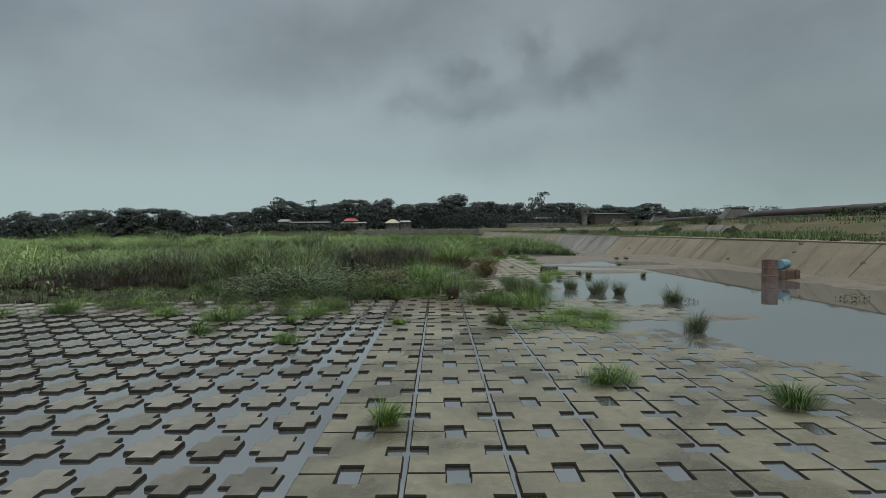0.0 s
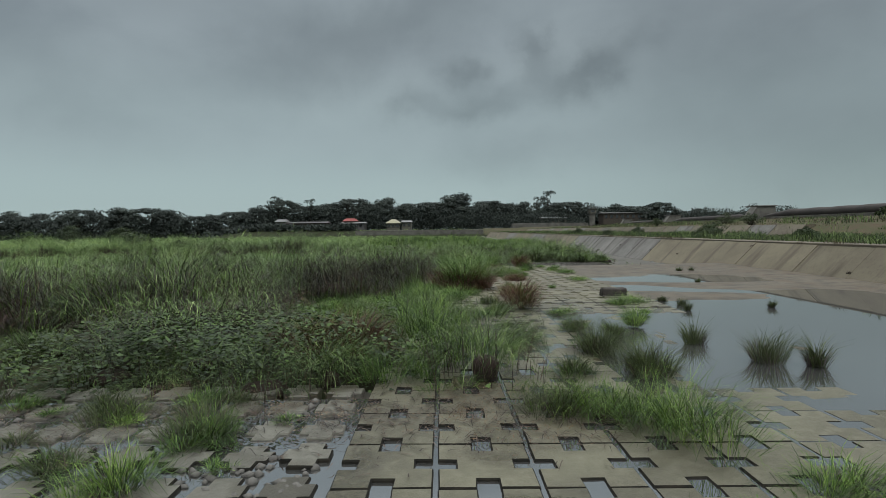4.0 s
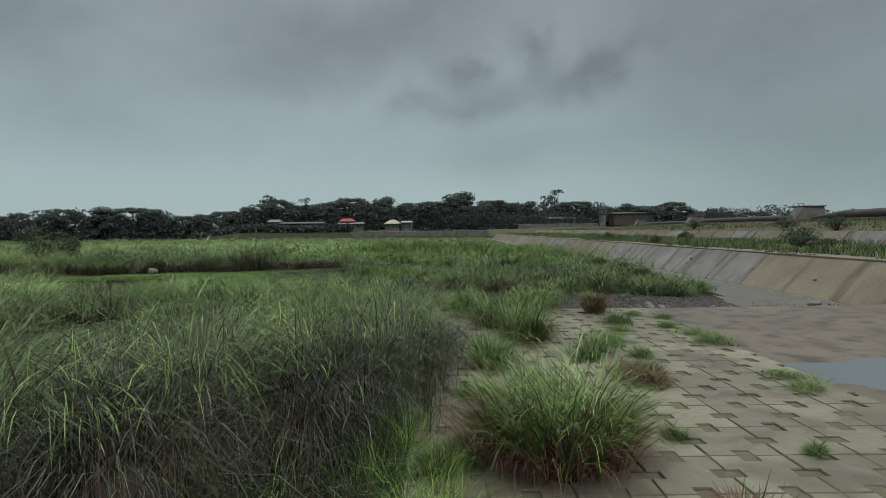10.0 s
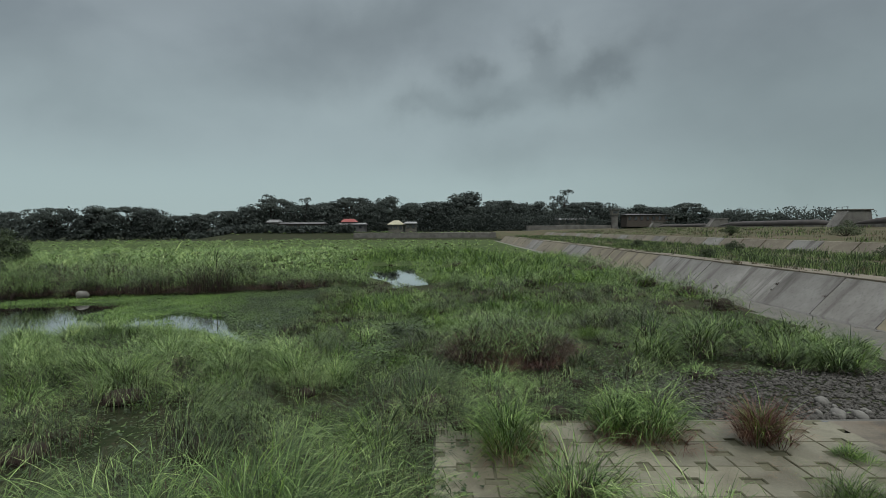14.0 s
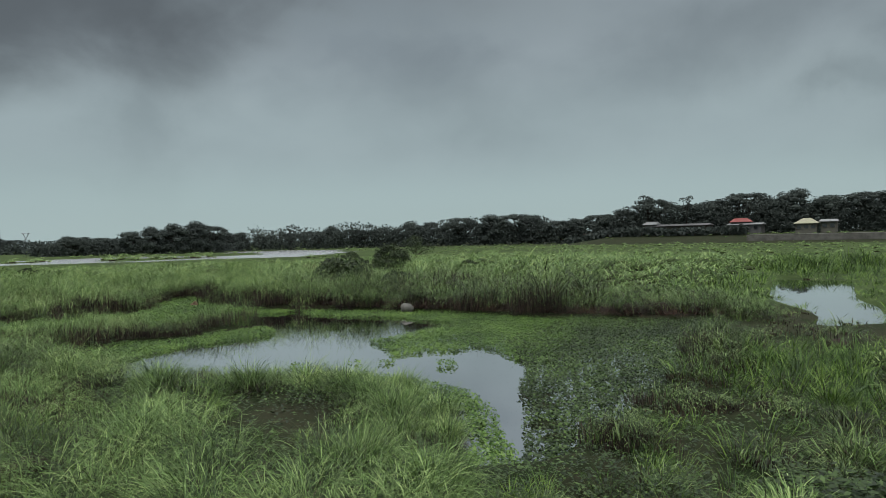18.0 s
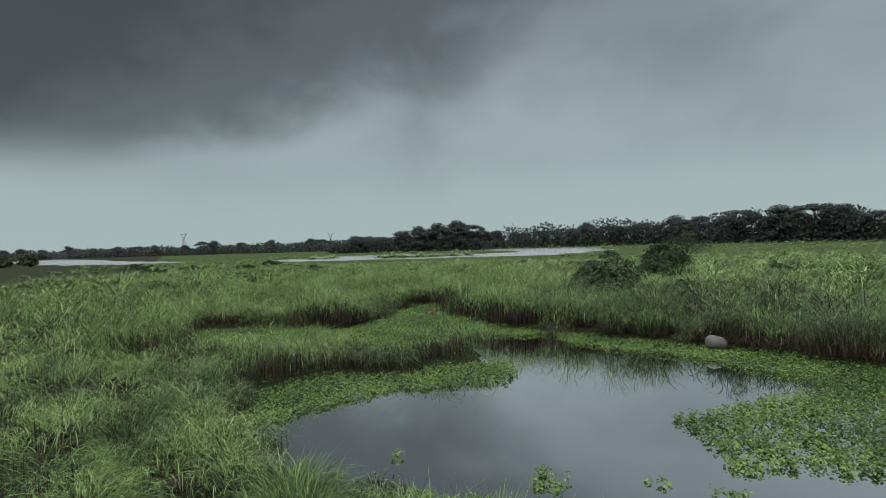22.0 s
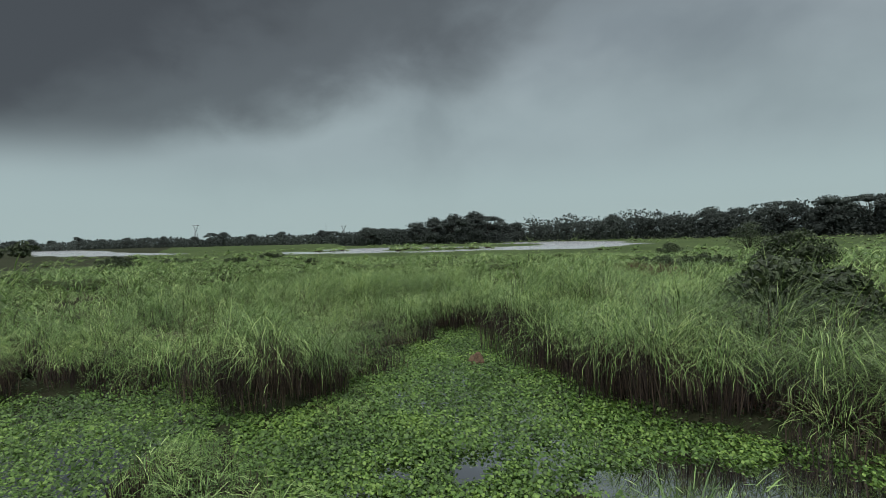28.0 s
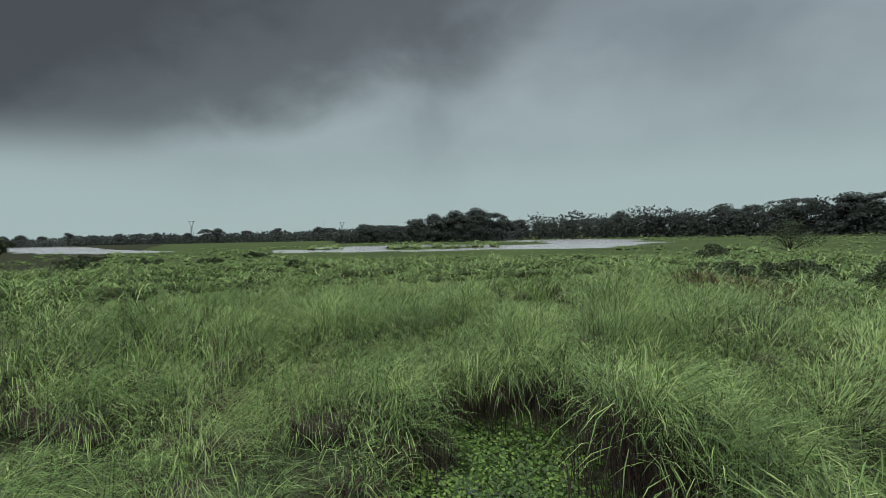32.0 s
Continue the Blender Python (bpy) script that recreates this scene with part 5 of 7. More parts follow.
for k, (x, y, h, w) in enumerate(((4.17, 18.9, 0.5, 0.28), (4.6, 17.4, 0.6, 0.34), (5.27, 17.1, 0.55, 0.2), (6.09, 15.1, 0.55, 0.32), (4.75, 10.8, 0.44, 0.28), (2.11, 18.1, 0.55, 0.5), (2.45, 16.7, 0.6, 0.5), (6.17, 24.1, 0.26, 0.14), (5.91, 23.1, 0.24, 0.14), (5.95, 25.0, 0.2, 0.16), (8.3, 23.4, 0.24, 0.1), (9.6, 30.5, 0.2, 0.12), (11.2, 36.0, 0.28, 0.2), (11.9, 36.2, 0.26, 0.2))):
    clump("sedge_tuft", x, y, -0.06, 1.3 * h, 0.72 * w, 300 + k, REED_MIX, "dark sedge tuft standing in shallow water", group=SEDGE, droop=0.6, count=int(220 + 500 * w), thick=0.007)
for k, (x, y, h, w) in enumerate(((1.6, 23.5, 1.15, 0.50), (0.3, 28.0, 1.65, 0.75), (-0.2, 28.5, 1.45, 0.6), (0.75, 28.5, 1.4, 0.6), (2.6, 32.3, 0.42, 0.5), (3.9, 39.8, 1.05, 0.42), (1.69, 26.6, 0.6, 0.35), (-2.0, 17.9, 1.1, 0.7), (-2.6, 18.3, 1.0, 0.6), (2.5, 31.7, 0.45, 0.6))):
    clump("russet_grass_bush", x, y, 0.0, h, w, 400 + k, RUSSET_MIX if h < 1.3 else TALL_RUSSET_MIX, "reddish-brown dry grass bush on the paving", "grass bush", DRY, 0.8, int(420 + 1100 * w), 0.009)
# the pale clump beside the slabs, then the green ones further on
for k, (x, y, h, w) in enumerate(((0.95, 35.5, 1.5, 0.62), (0.33, 37.3, 1.35, 0.55), (1.04, 35.9, 1.1, 0.65), (2.1, 40.0, 1.15, 0.75), (0.3, 30.4, 0.9, 0.4), (-0.13, 32.85, 1.0, 0.45), (-0.3, 39.5, 1.2, 0.6), (1.6, 40.3, 1.1, 0.5), (-3.15, 36.4, 1.55, 1.1), (-4.3, 36.0, 1.5, 1.1), (-2.4, 37.6, 1.3, 0.9), (-5.6, 35.6, 1.4, 1.0), (-20.9, 46.4, 1.35, 0.6), (-5.6, 44.9, 1.05, 0.8), (-6.6, 44.2, 1.1, 0.9), (-7.2, 45.6, 1.1, 0.9), (-8.4, 45.0, 1.15, 1.0), (-5.0, 43.8, 1.0, 0.8), (-7.9, 46.9, 0.9, 0.8), (-9.3, 46.6, 1.0, 0.9), (-9.8, 44.2, 1.1, 0.9), (-10.9, 45.3, 1.1, 1.0), (-8.8, 43.6, 1.0, 0.9), (-12.2, 44.6, 1.1, 1.0), (-11.0, 43.6, 1.1, 1.0), (-13.4, 45.4, 1.1, 0.9), (-0.8, 47.8, 1.2, 0.9), (-0.1, 48.6, 1.2, 1.0), (-3.9, 43.7, 0.85, 0.6), (-7.0, 66.9, 1.2, 1.3), (-0.6, 65.2, 1.2, 1.2))):
    clump("arching_grass_clump", x, y, float(ground(x, y)) if x < -1.6 or y > 41 else 0.0, h, w, 500 + k, FRESH_MIX if y < 41 else WET_MIX, "arching bright green grass clump with a brown base", "grass clump", CANES, 0.95, int(620 + 1000 * w), 0.009)
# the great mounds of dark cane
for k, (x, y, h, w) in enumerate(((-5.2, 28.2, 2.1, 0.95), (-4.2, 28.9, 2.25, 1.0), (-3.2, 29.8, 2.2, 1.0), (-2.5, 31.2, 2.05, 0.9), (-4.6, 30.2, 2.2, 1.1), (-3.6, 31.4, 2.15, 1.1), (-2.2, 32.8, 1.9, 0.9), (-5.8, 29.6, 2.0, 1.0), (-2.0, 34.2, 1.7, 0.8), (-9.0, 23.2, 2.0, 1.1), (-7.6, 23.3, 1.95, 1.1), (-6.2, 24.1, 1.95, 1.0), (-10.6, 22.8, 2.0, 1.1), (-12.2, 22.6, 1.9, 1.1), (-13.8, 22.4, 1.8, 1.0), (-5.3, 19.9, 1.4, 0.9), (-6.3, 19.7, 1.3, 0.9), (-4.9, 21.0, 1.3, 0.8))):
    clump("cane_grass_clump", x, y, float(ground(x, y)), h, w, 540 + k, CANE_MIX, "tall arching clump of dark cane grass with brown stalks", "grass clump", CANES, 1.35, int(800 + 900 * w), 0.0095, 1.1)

DARK_MIX = (("foliage", M["cane"], 0.75, 1.0, 1.0), ("green_foliage", M["marsh"], 0.45, 1.1, 1.0), ("dry_foliage", M["russet"], 0.6, 0.55, 0.9))
spots = [(-0.2, 47.3, 1.25, 0.7), (0.7, 47.0, 1.3, 0.75), (1.5, 47.2, 1.2, 0.7), (0.3, 47.9, 1.35, 0.7), (1.1, 48.0, 1.3, 0.7), (-1.9, 47.2, 0.95, 0.5), (-2.3, 46.3, 0.8, 0.4), (2.2, 45.2, 0.7, 0.35), (3.0, 50.3, 1.0, 0.7), (4.0, 50.6, 1.1, 0.75), (5.0, 50.9, 1.1, 0.8), (6.1, 51.2, 1.2, 0.8),
         (4.6, 51.9, 1.0, 0.7), (5.9, 52.6, 1.1, 0.8), (4.0, 48.9, 0.6, 0.5), (5.2, 49.2, 0.6, 0.5), (2.4, 53.6, 0.7, 0.45), (-0.5, 53.0, 0.6, 0.4), (-3.4, 53.2, 0.6, 0.4), (-1.4, 56.5, 0.8, 0.5), (4.4, 57.2, 1.1, 0.7), (5.6, 57.8, 1.1, 0.7), (0.3, 58.6, 0.8, 0.5)]
for k, (x, y, h, w) in enumerate(spots):
    clump("cane_grass_clump", x, y, float(ground(x, y)), h, w * 1.2, 560 + k, DARK_MIX, "dark green arching grass clump with a shaded russet base", "grass clump", CANES, 1.1, int(380 + 700 * w), 0.014)
BANK_MIX = (("green_foliage", M["marsh"], 0.8, 1.0, 1.0), ("green_foliage", M["tall"], 0.35, 1.08, 1.0), ("dry_foliage", M["russet"], 0.25, 0.5, 0.9), ("dead_foliage", M["straw"], 0.6, 0.6, 1.0))
for k, (x, y, h, w) in enumerate(((-41.9, 59.5, 1.25, 0.7), (-41.6, 60.4, 1.3, 0.7), (-41.0, 61.3, 1.3, 0.7), (-42.8, 60.2, 1.35, 0.8), (-42.4, 61.3, 1.4, 0.8), (-41.7, 62.2, 1.3, 0.7), (-43.8, 60.9, 1.3, 0.8), (-39.6, 61.9, 1.2, 0.6), (-38.3, 61.3, 1.25, 0.65), (-36.9, 61.0, 1.3, 0.7), (-35.6, 60.6, 1.3, 0.7), (-34.4, 60.5, 1.35, 0.75),
                                  (-33.2, 60.3, 1.4, 0.8), (-32.0, 60.4, 1.4, 0.8), (-30.8, 60.6, 1.45, 0.8), (-29.7, 60.7, 1.5, 0.85), (-28.6, 60.9, 1.55, 0.9), (-27.4, 61.3, 1.6, 0.9), (-26.2, 61.7, 1.6, 0.9), (-25.0, 62.3, 1.6, 0.9), (-31.4, 61.7, 1.5, 0.9), (-29.0, 62.2, 1.6, 0.9), (-33.8, 61.9, 1.4, 0.8), (-35.4, 54.0, 0.9, 0.45), (-36.2, 54.4, 1.1, 0.6), (-37.6, 55.3, 1.1, 0.6), (-38.7, 56.6, 1.1, 0.6), (-40.1, 57.6, 1.1, 0.6), (-22.2, 45.9, 1.15, 0.6), (-27.3, 43.6, 1.2, 0.7), (-21.1, 45.0, 1.0, 0.6), (-25.3, 46.8, 1.0, 0.5))):
    clump("cane_grass_clump", x, y, float(ground(x, y)), h, w, 1560 + k, BANK_MIX, "arching green grass clump with dark brown base by the water", "grass clump", CANES, 1.1, int(430 + 520 * w), 0.0115)
DEEP_RUSSET_MIX = (("green_foliage", M["marsh"], 0.45, 1.0, 0.9), ("green_foliage", M["tall"], 0.2, 1.06, 0.85), ("dry_foliage", M["russet"], 0.9, 0.7, 1.05), ("dead_foliage", M["straw"], 1.0, 0.78, 1.0))
for k, (x, y, h, w) in enumerate(((-0.5, 45.7, 1.45, 0.85), (0.35, 46.0, 1.6, 0.95), (1.2, 46.2, 1.5, 0.9), (0.9, 45.3, 1.2, 0.7), (0.0, 45.2, 1.1, 0.6))):
    clump("russet_grass_bush", x, y, float(ground(x, y)), h, w, 1600 + k, DEEP_RUSSET_MIX, "large green grass bush with a dark russet base", "grass bush", CANES, 1.0, int(420 + 900 * w), 0.011)
for k, (x, y, h, w) in enumerate(((-2.3, 54.9, 1.0, 0.65), (-0.4, 65.3, 1.3, 0.9), (0.6, 61.2, 1.2, 0.8), (-0.3, 84.0, 1.3, 1.3), (3.9, 66.0, 1.3, 1.0), (8.0, 62.4, 1.3, 1.0), (-3.3, 51.2, 0.9, 0.55), (4.5, 55.2, 1.0, 0.7), (-7.6, 67.2, 1.2, 1.1), (2.7, 63.5, 1.1, 0.8), (9.6, 80.0, 1.3, 1.3), (5.9, 54.6, 1.0, 0.8), (6.6, 70.0, 1.2, 1.1), (1.8, 74.0, 1.2, 1.1), (10.4, 68.0, 1.2, 1.0), (4.4, 86.0, 1.3, 1.3), (7.4, 92.0, 1.3, 1.4), (-11.5, 70.0, 1.3, 1.2), (11.2, 56.0, 1.4, 1.1), (11.8, 61.0, 1.4, 1.2), (11.4, 66.0, 1.5, 1.2), (12.2, 72.0, 1.4, 1.3), (11.8, 79.0, 1.5, 1.4), (12.4, 87.0, 1.5, 1.5), (9.2, 57.0, 1.2, 0.9), (7.4, 58.6, 1.1, 0.9))):
    clump("cane_grass_clump", x, y, float(ground(x, y)), h, w, 1620 + k, BANK_MIX, "dark grass tussock with a brown base on the wet meadow", "grass clump", CANES, 1.1, int(300 + 260 * w), 0.014 if y < 58 else 0.024)
# brown-footed clumps along the pond's north bank
BROWN_MIX = (("green_foliage", M["marsh"], 0.75, 1.0, 1.0), ("green_foliage", M["tall"], 0.3, 1.08, 1.0), ("dry_foliage", M["russet"], 0.45, 0.6, 1.0), ("dead_foliage", M["straw"], 0.8, 0.68, 1.1))
q = random.Random(91)
for k in range(27):
    u = (k // 2 + 0.5 * (k % 2)) / 13
    x = -24.2 + 16.2 * u + q.uniform(-0.3, 0.3)
    y = float(np.interp(x, [-24.2, -21.6, -18.0, -14.4, -12.0, -8.0], [62.6, 63.3, 64.1, 64.6, 65.5, 67.4])) + (1.3 if k % 2 else 0.0) + q.uniform(-0.25, 0.25)
    clump("cane_grass_clump", x, y, float(ground(x, y)), q.uniform(1.05, 1.5), q.uniform(0.65, 0.95), 1820 + k, BROWN_MIX, "rounded green grass clump with a brown base by the pond", "grass clump", CANES, 1.2, 620, 0.014)
# the strip of grass between the pond and the walk
for k, (x, y, h, w) in enumerate(((-16.2, 48.5, 0.9, 0.5), (-15.3, 49.4, 0.85, 0.5), (-14.3, 50.4, 0.8, 0.45), (-13.3, 50.7, 0.75, 0.45), (-12.3, 50.9, 0.8, 0.45), (-11.3, 50.3, 0.75, 0.4), (-10.3, 50.0, 0.8, 0.45), (-9.3, 48.9, 0.75, 0.4), (-15.0, 48.4, 1.0, 0.6), (-14.0, 49.4, 0.95, 0.6), (-12.9, 49.6, 0.95, 0.6), (-11.8, 49.4, 0.9, 0.55), (-10.7, 48.9, 0.9, 0.55), (-9.7, 48.0, 0.85, 0.5), (-17.3, 47.4, 1.0, 0.7), (-18.4, 46.6, 1.05, 0.7), (-16.4, 47.3, 1.0, 0.65), (-19.6, 46.2, 1.1, 0.7))):
    clump("arching_grass_clump", x, y, max(float(ground(x, y)), WATER), h, w, 1780 + k, WET_MIX, "arching green grass clump at the pond's edge", "grass clump", CANES, 1.0, int(420 + 700 * w), 0.0095)
# bright soft tufts on the wet ground, by the paving and on the meadow
for k, (x, y, h, w) in enumerate(((-4.5, 22.2, 0.75, 0.55), (-4.0, 22.8, 0.7, 0.5), (-3.8, 23.6, 0.75, 0.55), (-2.8, 21.6, 0.7, 0.55), (-5.4, 24.3, 0.8, 0.6), (-2.7, 25.4, 0.7, 0.55), (-1.8, 24.2, 0.75, 0.6), (-1.5, 25.8, 0.65, 0.5), (-1.3, 23.4, 0.7, 0.55), (-0.1, 25.6, 0.6, 0.5), (-0.45, 25.9, 0.6, 0.45), (-1.9, 22.7, 0.6, 0.5), (-5.7, 23.4, 0.8, 0.6), (-3.3, 24.6, 0.7, 0.6), (-3.2, 26.4, 0.65, 0.6),
                                  (-0.2, 51.2, 0.85, 0.7), (-1.1, 51.0, 0.8, 0.65), (2.2, 59.3, 0.9, 0.9), (3.9, 58.2, 0.9, 0.9), (2.0, 53.0, 0.8, 0.7), (-4.3, 45.4, 0.8, 0.5), (-5.3, 58.0, 0.8, 0.7), (-1.8, 50.9, 0.8, 0.6), (-3.8, 54.6, 0.75, 0.6), (3.9, 52.0, 0.8, 0.7), (3.5, 49.4, 0.8, 0.6), (-2.1, 69.7, 0.9, 1.0), (-5.6, 45.2, 0.8, 0.5), (-8.1, 46.7, 0.8, 0.6), (0.8, 56.0, 0.8, 0.8), (2.6, 56.6, 0.8, 0.8))):
    clump("bright_grass_tuft", x, y, float(foot(x, y)) - 0.02, h * (0.8 if y < 30 else 1.0), w * (0.68 if y < 30 else 0.9), 1660 + k, LUSH_MIX, "soft bright green grass tuft on wet ground", group="bright tufts on wet ground", droop=1.05, count=int(360 + 700 * w), thick=0.008 if y < 50 else 0.013)
for k in range(30):
    x, y = r.uniform(-8.5, 1.2), r.uniform(14.3, 16.2)
    clump("dry_litter", x, y, 0.01, 0.07, r.uniform(0.2, 0.45), 1720 + k, (("stalks", M["litter"], 1.0, 1.0, 2.2),), "flattened patch of dry brown grass stalks on the slabs", "dry grass", "dry litter on the paving", 1.2, 130, 0.010)


# ---- water hyacinth ----


def hyacinth(name, rings, per_m2, size, seed, label, raggedness=0.5, mat="lily", spill=0.0, sides=5):
    r = np.random.default_rng(seed)
    xs, ys = [], []
    for ring in rings:
        px, py = [p[0] for p in ring], [p[1] for p in ring]
        x0, x1, y0, y1 = min(px) - 0.6, max(px) + 0.6, min(py) - 0.6, max(py) + 0.6
        n = int((x1 - x0) * (y1 - y0) * per_m2)
        x, y = r.uniform(x0, x1, n), r.uniform(y0, y1, n)
        d = depth_in(ring, x, y) + 1.6 * raggedness * (fbm(x, y, 0.9, 3) - 0.45)
        hole = fbm(x + 9, y + 3, 1.6, 3)
        ok = (d > -spill) & ((hole > 0.22) | (d > 1.0))
        for ox, oy, ow in POOLS:
            ok &= np.hypot(x - ox, y - oy) > ow * (0.7 + 0.6 * fbm(x, y, 0.5, 2))
        xs.append(x[ok])
        ys.append(y[ok])
    x, y = np.concatenate(xs), np.concatenate(ys)
    lift = 0.6 + 0.9 * fbm(x, y, 1.5, 2)
    per = 7
    who = np.repeat(np.arange(len(x)), per)
    n = len(who)
    a = np.tile(np.arange(per) * 2.4, len(x)) + r.random(n) * 0.8
    out = r.uniform(0.03, 0.17, n) * size
    c = np.stack([x[who] + np.cos(a) * out, y[who] + np.sin(a) * out, WATER + 0.01 + r.uniform(0.02, 0.27, n) * lift[who] * size], 1)
    tilt = r.uniform(0.15, 0.95, n)
    nrm = np.stack([np.cos(a) * np.sin(tilt), np.sin(a) * np.sin(tilt), np.cos(tilt)], 1)
    t1 = np.stack([-np.sin(a), np.cos(a), 0 * a], 1)
    t2 = np.cross(nrm, t1)
    rad = r.uniform(0.037, 0.069, n) * size
    ring_ = [np.cos(k * 2 * np.pi / sides + 0.3) for k in range(sides)], [np.sin(k * 2 * np.pi / sides + 0.3) for k in range(sides)]
    verts = np.stack([c + t1 * (rad * u)[:, None] + t2 * (rad * 1.15 * v)[:, None] + nrm * (0.25 * rad * (u * u))[:, None] for u, v in zip(*ring_)], 1)
    faces = (np.arange(n) * sides)[:, None] + np.arange(sides)[None]
    return tagged(sheet(name, verts.reshape(-1, 3), [faces], M[mat]), label, "water plants", kind="stuff")


hyacinth("water_hyacinth", [CORRIDOR, MAT_MID], 88, 0.53, 31, "dense mat of bright green water hyacinth filling the channel", 0.35, spill=0.7, sides=4)
hyacinth("water_hyacinth", [[(-13.2, 63.8), (-9.0, 66.0), (-8.0, 63.0), (-7.3, 58.0), (-6.8, 52.5), (-7.2, 49.2), (-9.5, 53.0), (-11.2, 56.0), (-12.9, 57.6), (-13.0, 60.5)]], 78, 0.54, 32, "wide dark green mat of water hyacinth", 0.4, "lily_dark", 0.5, 4)
hyacinth("water_hyacinth", [MAT_WEST, MAT_NORTH, MAT_FINGER], 92, 0.48, 33, "ragged fringe of green water hyacinth along the pond", 0.5, spill=0.5, sides=4)
hyacinth("water_hyacinth", [[(-17.5, 55.6), (-15.6, 54.4), (-14.0, 57.1), (-11.2, 55.8), (-12.0, 58.4), (-12.4, 60.5), (-13.4, 63.4), (-17.0, 61.4), (-17.4, 58.6)]], 80, 0.5, 36, "bright green water hyacinth along the edge of the wide mat", 0.4, spill=0.3, sides=4)
hyacinth("water_hyacinth", [MAT_SOUTH], 60, 0.52, 34, "green water plants among the grass", 0.5, spill=0.5, sides=4)
hyacinth("water_hyacinth", [[(x + 0.35 * math.cos(a), y + 0.3 * math.sin(a)) for a in (0, 1.57, 3.14, 4.71)] for x, y in ((-15.6, 52.6), (-14.9, 53.1), (-16.6, 51.2), (-18.9, 49.4), (-13.2, 53.9))], 60, 0.5, 35, "small floating rafts of water hyacinth", 0.4)


# ---- trees ----
def leaf_cloud(centres, radii, count, size, seed, flat_=1.0):
    """Small leaf sprays scattered over the skins of several lobes."""
    r = np.random.default_rng(seed)
    centres, radii = np.array(centres, float), np.array(radii, float)
    who = r.choice(len(centres), count, p=radii ** 2 / (radii ** 2).sum())
    d = r.normal(size=(count, 3))
    d /= np.linalg.norm(d, axis=1)[:, None]
    d[:, 2] = np.where(d[:, 2] < -0.4, -d[:, 2], d[:, 2])
    p = centres[who] + d * (radii[who] * r.uniform(0.66, 1.14, count))[:, None] * np.array([1, 1, flat_])
    t1 = np.cross(d, r.normal(size=(count, 3)))
    t1 /= np.linalg.norm(t1, axis=1)[:, None]
    t2 = np.cross(d, t1) + d * r.uniform(-1.5, 1.5, count)[:, None]
    a, b = t1 * (size * r.uniform(0.6, 1.3, count))[:, None], t2 * (size * r.uniform(0.4, 0.9, count))[:, None]
    verts = np.stack([p - a - 0.5 * b, p + a - 0.6 * b, p + b], 1).reshape(-1, 3)
    return verts, [np.arange(count * 3).reshape(-1, 3)]


def tree(name, kind, seed, label):
    """A tree 10 m high about its foot: trunk, limbs, and lobes of leaf sprays."""
    r = random.Random(seed)
    ob = thing(name, (0, 0, 0), 0, label, "tree", "trees along the river bank")
    bm = bmesh.new()
    tall = {"broad": 3.6, "round": 2.6, "lean": 5.0}[kind]
    tube(bm, (0, 0, -0.5), (0.1, 0.05, tall), 0.32, 0.20, 8)
    centres, radii = [], []
    limbs = {"broad": 18, "round": 20, "lean": 10}[kind]
    for i in range(limbs):
        a = i * 2.4 + r.uniform(-0.4, 0.4)
        u = (i + 0.5) / limbs
        if kind == "broad":
            d, rad = 4.6 * math.sqrt(u), r.uniform(1.1, 1.6)
            z = 8.6 - 2.6 * u * u + r.uniform(-0.5, 0.4)
        elif kind == "round":
            d, rad = 3.4 * math.sqrt(u) * r.uniform(0.7, 1.0), r.uniform(1.1, 1.7)
            z = 8.5 - 4.6 * u * u + r.uniform(-1.0, 0.3)
        else:
            d, rad = r.uniform(0.2, 2.0), r.uniform(0.5, 1.0)
            z = r.uniform(4.5, 9.3)
        c = (math.cos(a) * d, math.sin(a) * d, z)
        tube(bm, (0.1, 0.05, tall - r.uniform(0, 0.8)), (c[0] * 0.9, c[1] * 0.9, c[2] - 0.3), 0.13, 0.04, 5)
        centres.append(c)
        radii.append(rad)
    # leafy skirts down to the ground
    for i in range({"broad": 6, "round": 9, "lean": 0}[kind]):
        a = i * 2.4 + r.uniform(-0.3, 0.3)
        centres.append((math.cos(a) * 2.4, math.sin(a) * 2.4, r.uniform(1.2, 3.6)))
        radii.append(r.uniform(1.3, 1.8))
    part("trunk", bm, M["bark"], ob)
    if kind != "lean":
        bm = bmesh.new()
        for c, rad in zip(centres, radii):
            m = Matrix.Translation(c) @ Matrix.Rotation(r.uniform(0, 6), 4, "Z") @ Matrix.Diagonal((1, 1, 0.5 if kind == "broad" else 0.75, 1))
            bmesh.ops.create_icosphere(bm, subdivisions=1, radius=rad * 0.62, matrix=m)
        part("inner_foliage", bm, M["hazed_tree_leaf"], ob)
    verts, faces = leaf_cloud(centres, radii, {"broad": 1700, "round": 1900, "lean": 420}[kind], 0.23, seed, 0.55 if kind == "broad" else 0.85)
    sheet("crown", verts, faces, M["hazed_tree_leaf"]).parent = ob
    return ob


protos = [tree("tree", "broad", 1, "dark spreading rain tree on the far bank"), tree("tree", "broad", 2, "dark flat-topped tree on the far bank"), tree("tree", "round", 3, "dark rounded leafy tree on the far bank"),
          tree("tree", "round", 4, "dense dark mango tree on the far bank"), tree("tree", "round", 5, "dark bushy tree on the far bank"), tree("tree", "lean", 6, "thin feathery tree above the woods")]
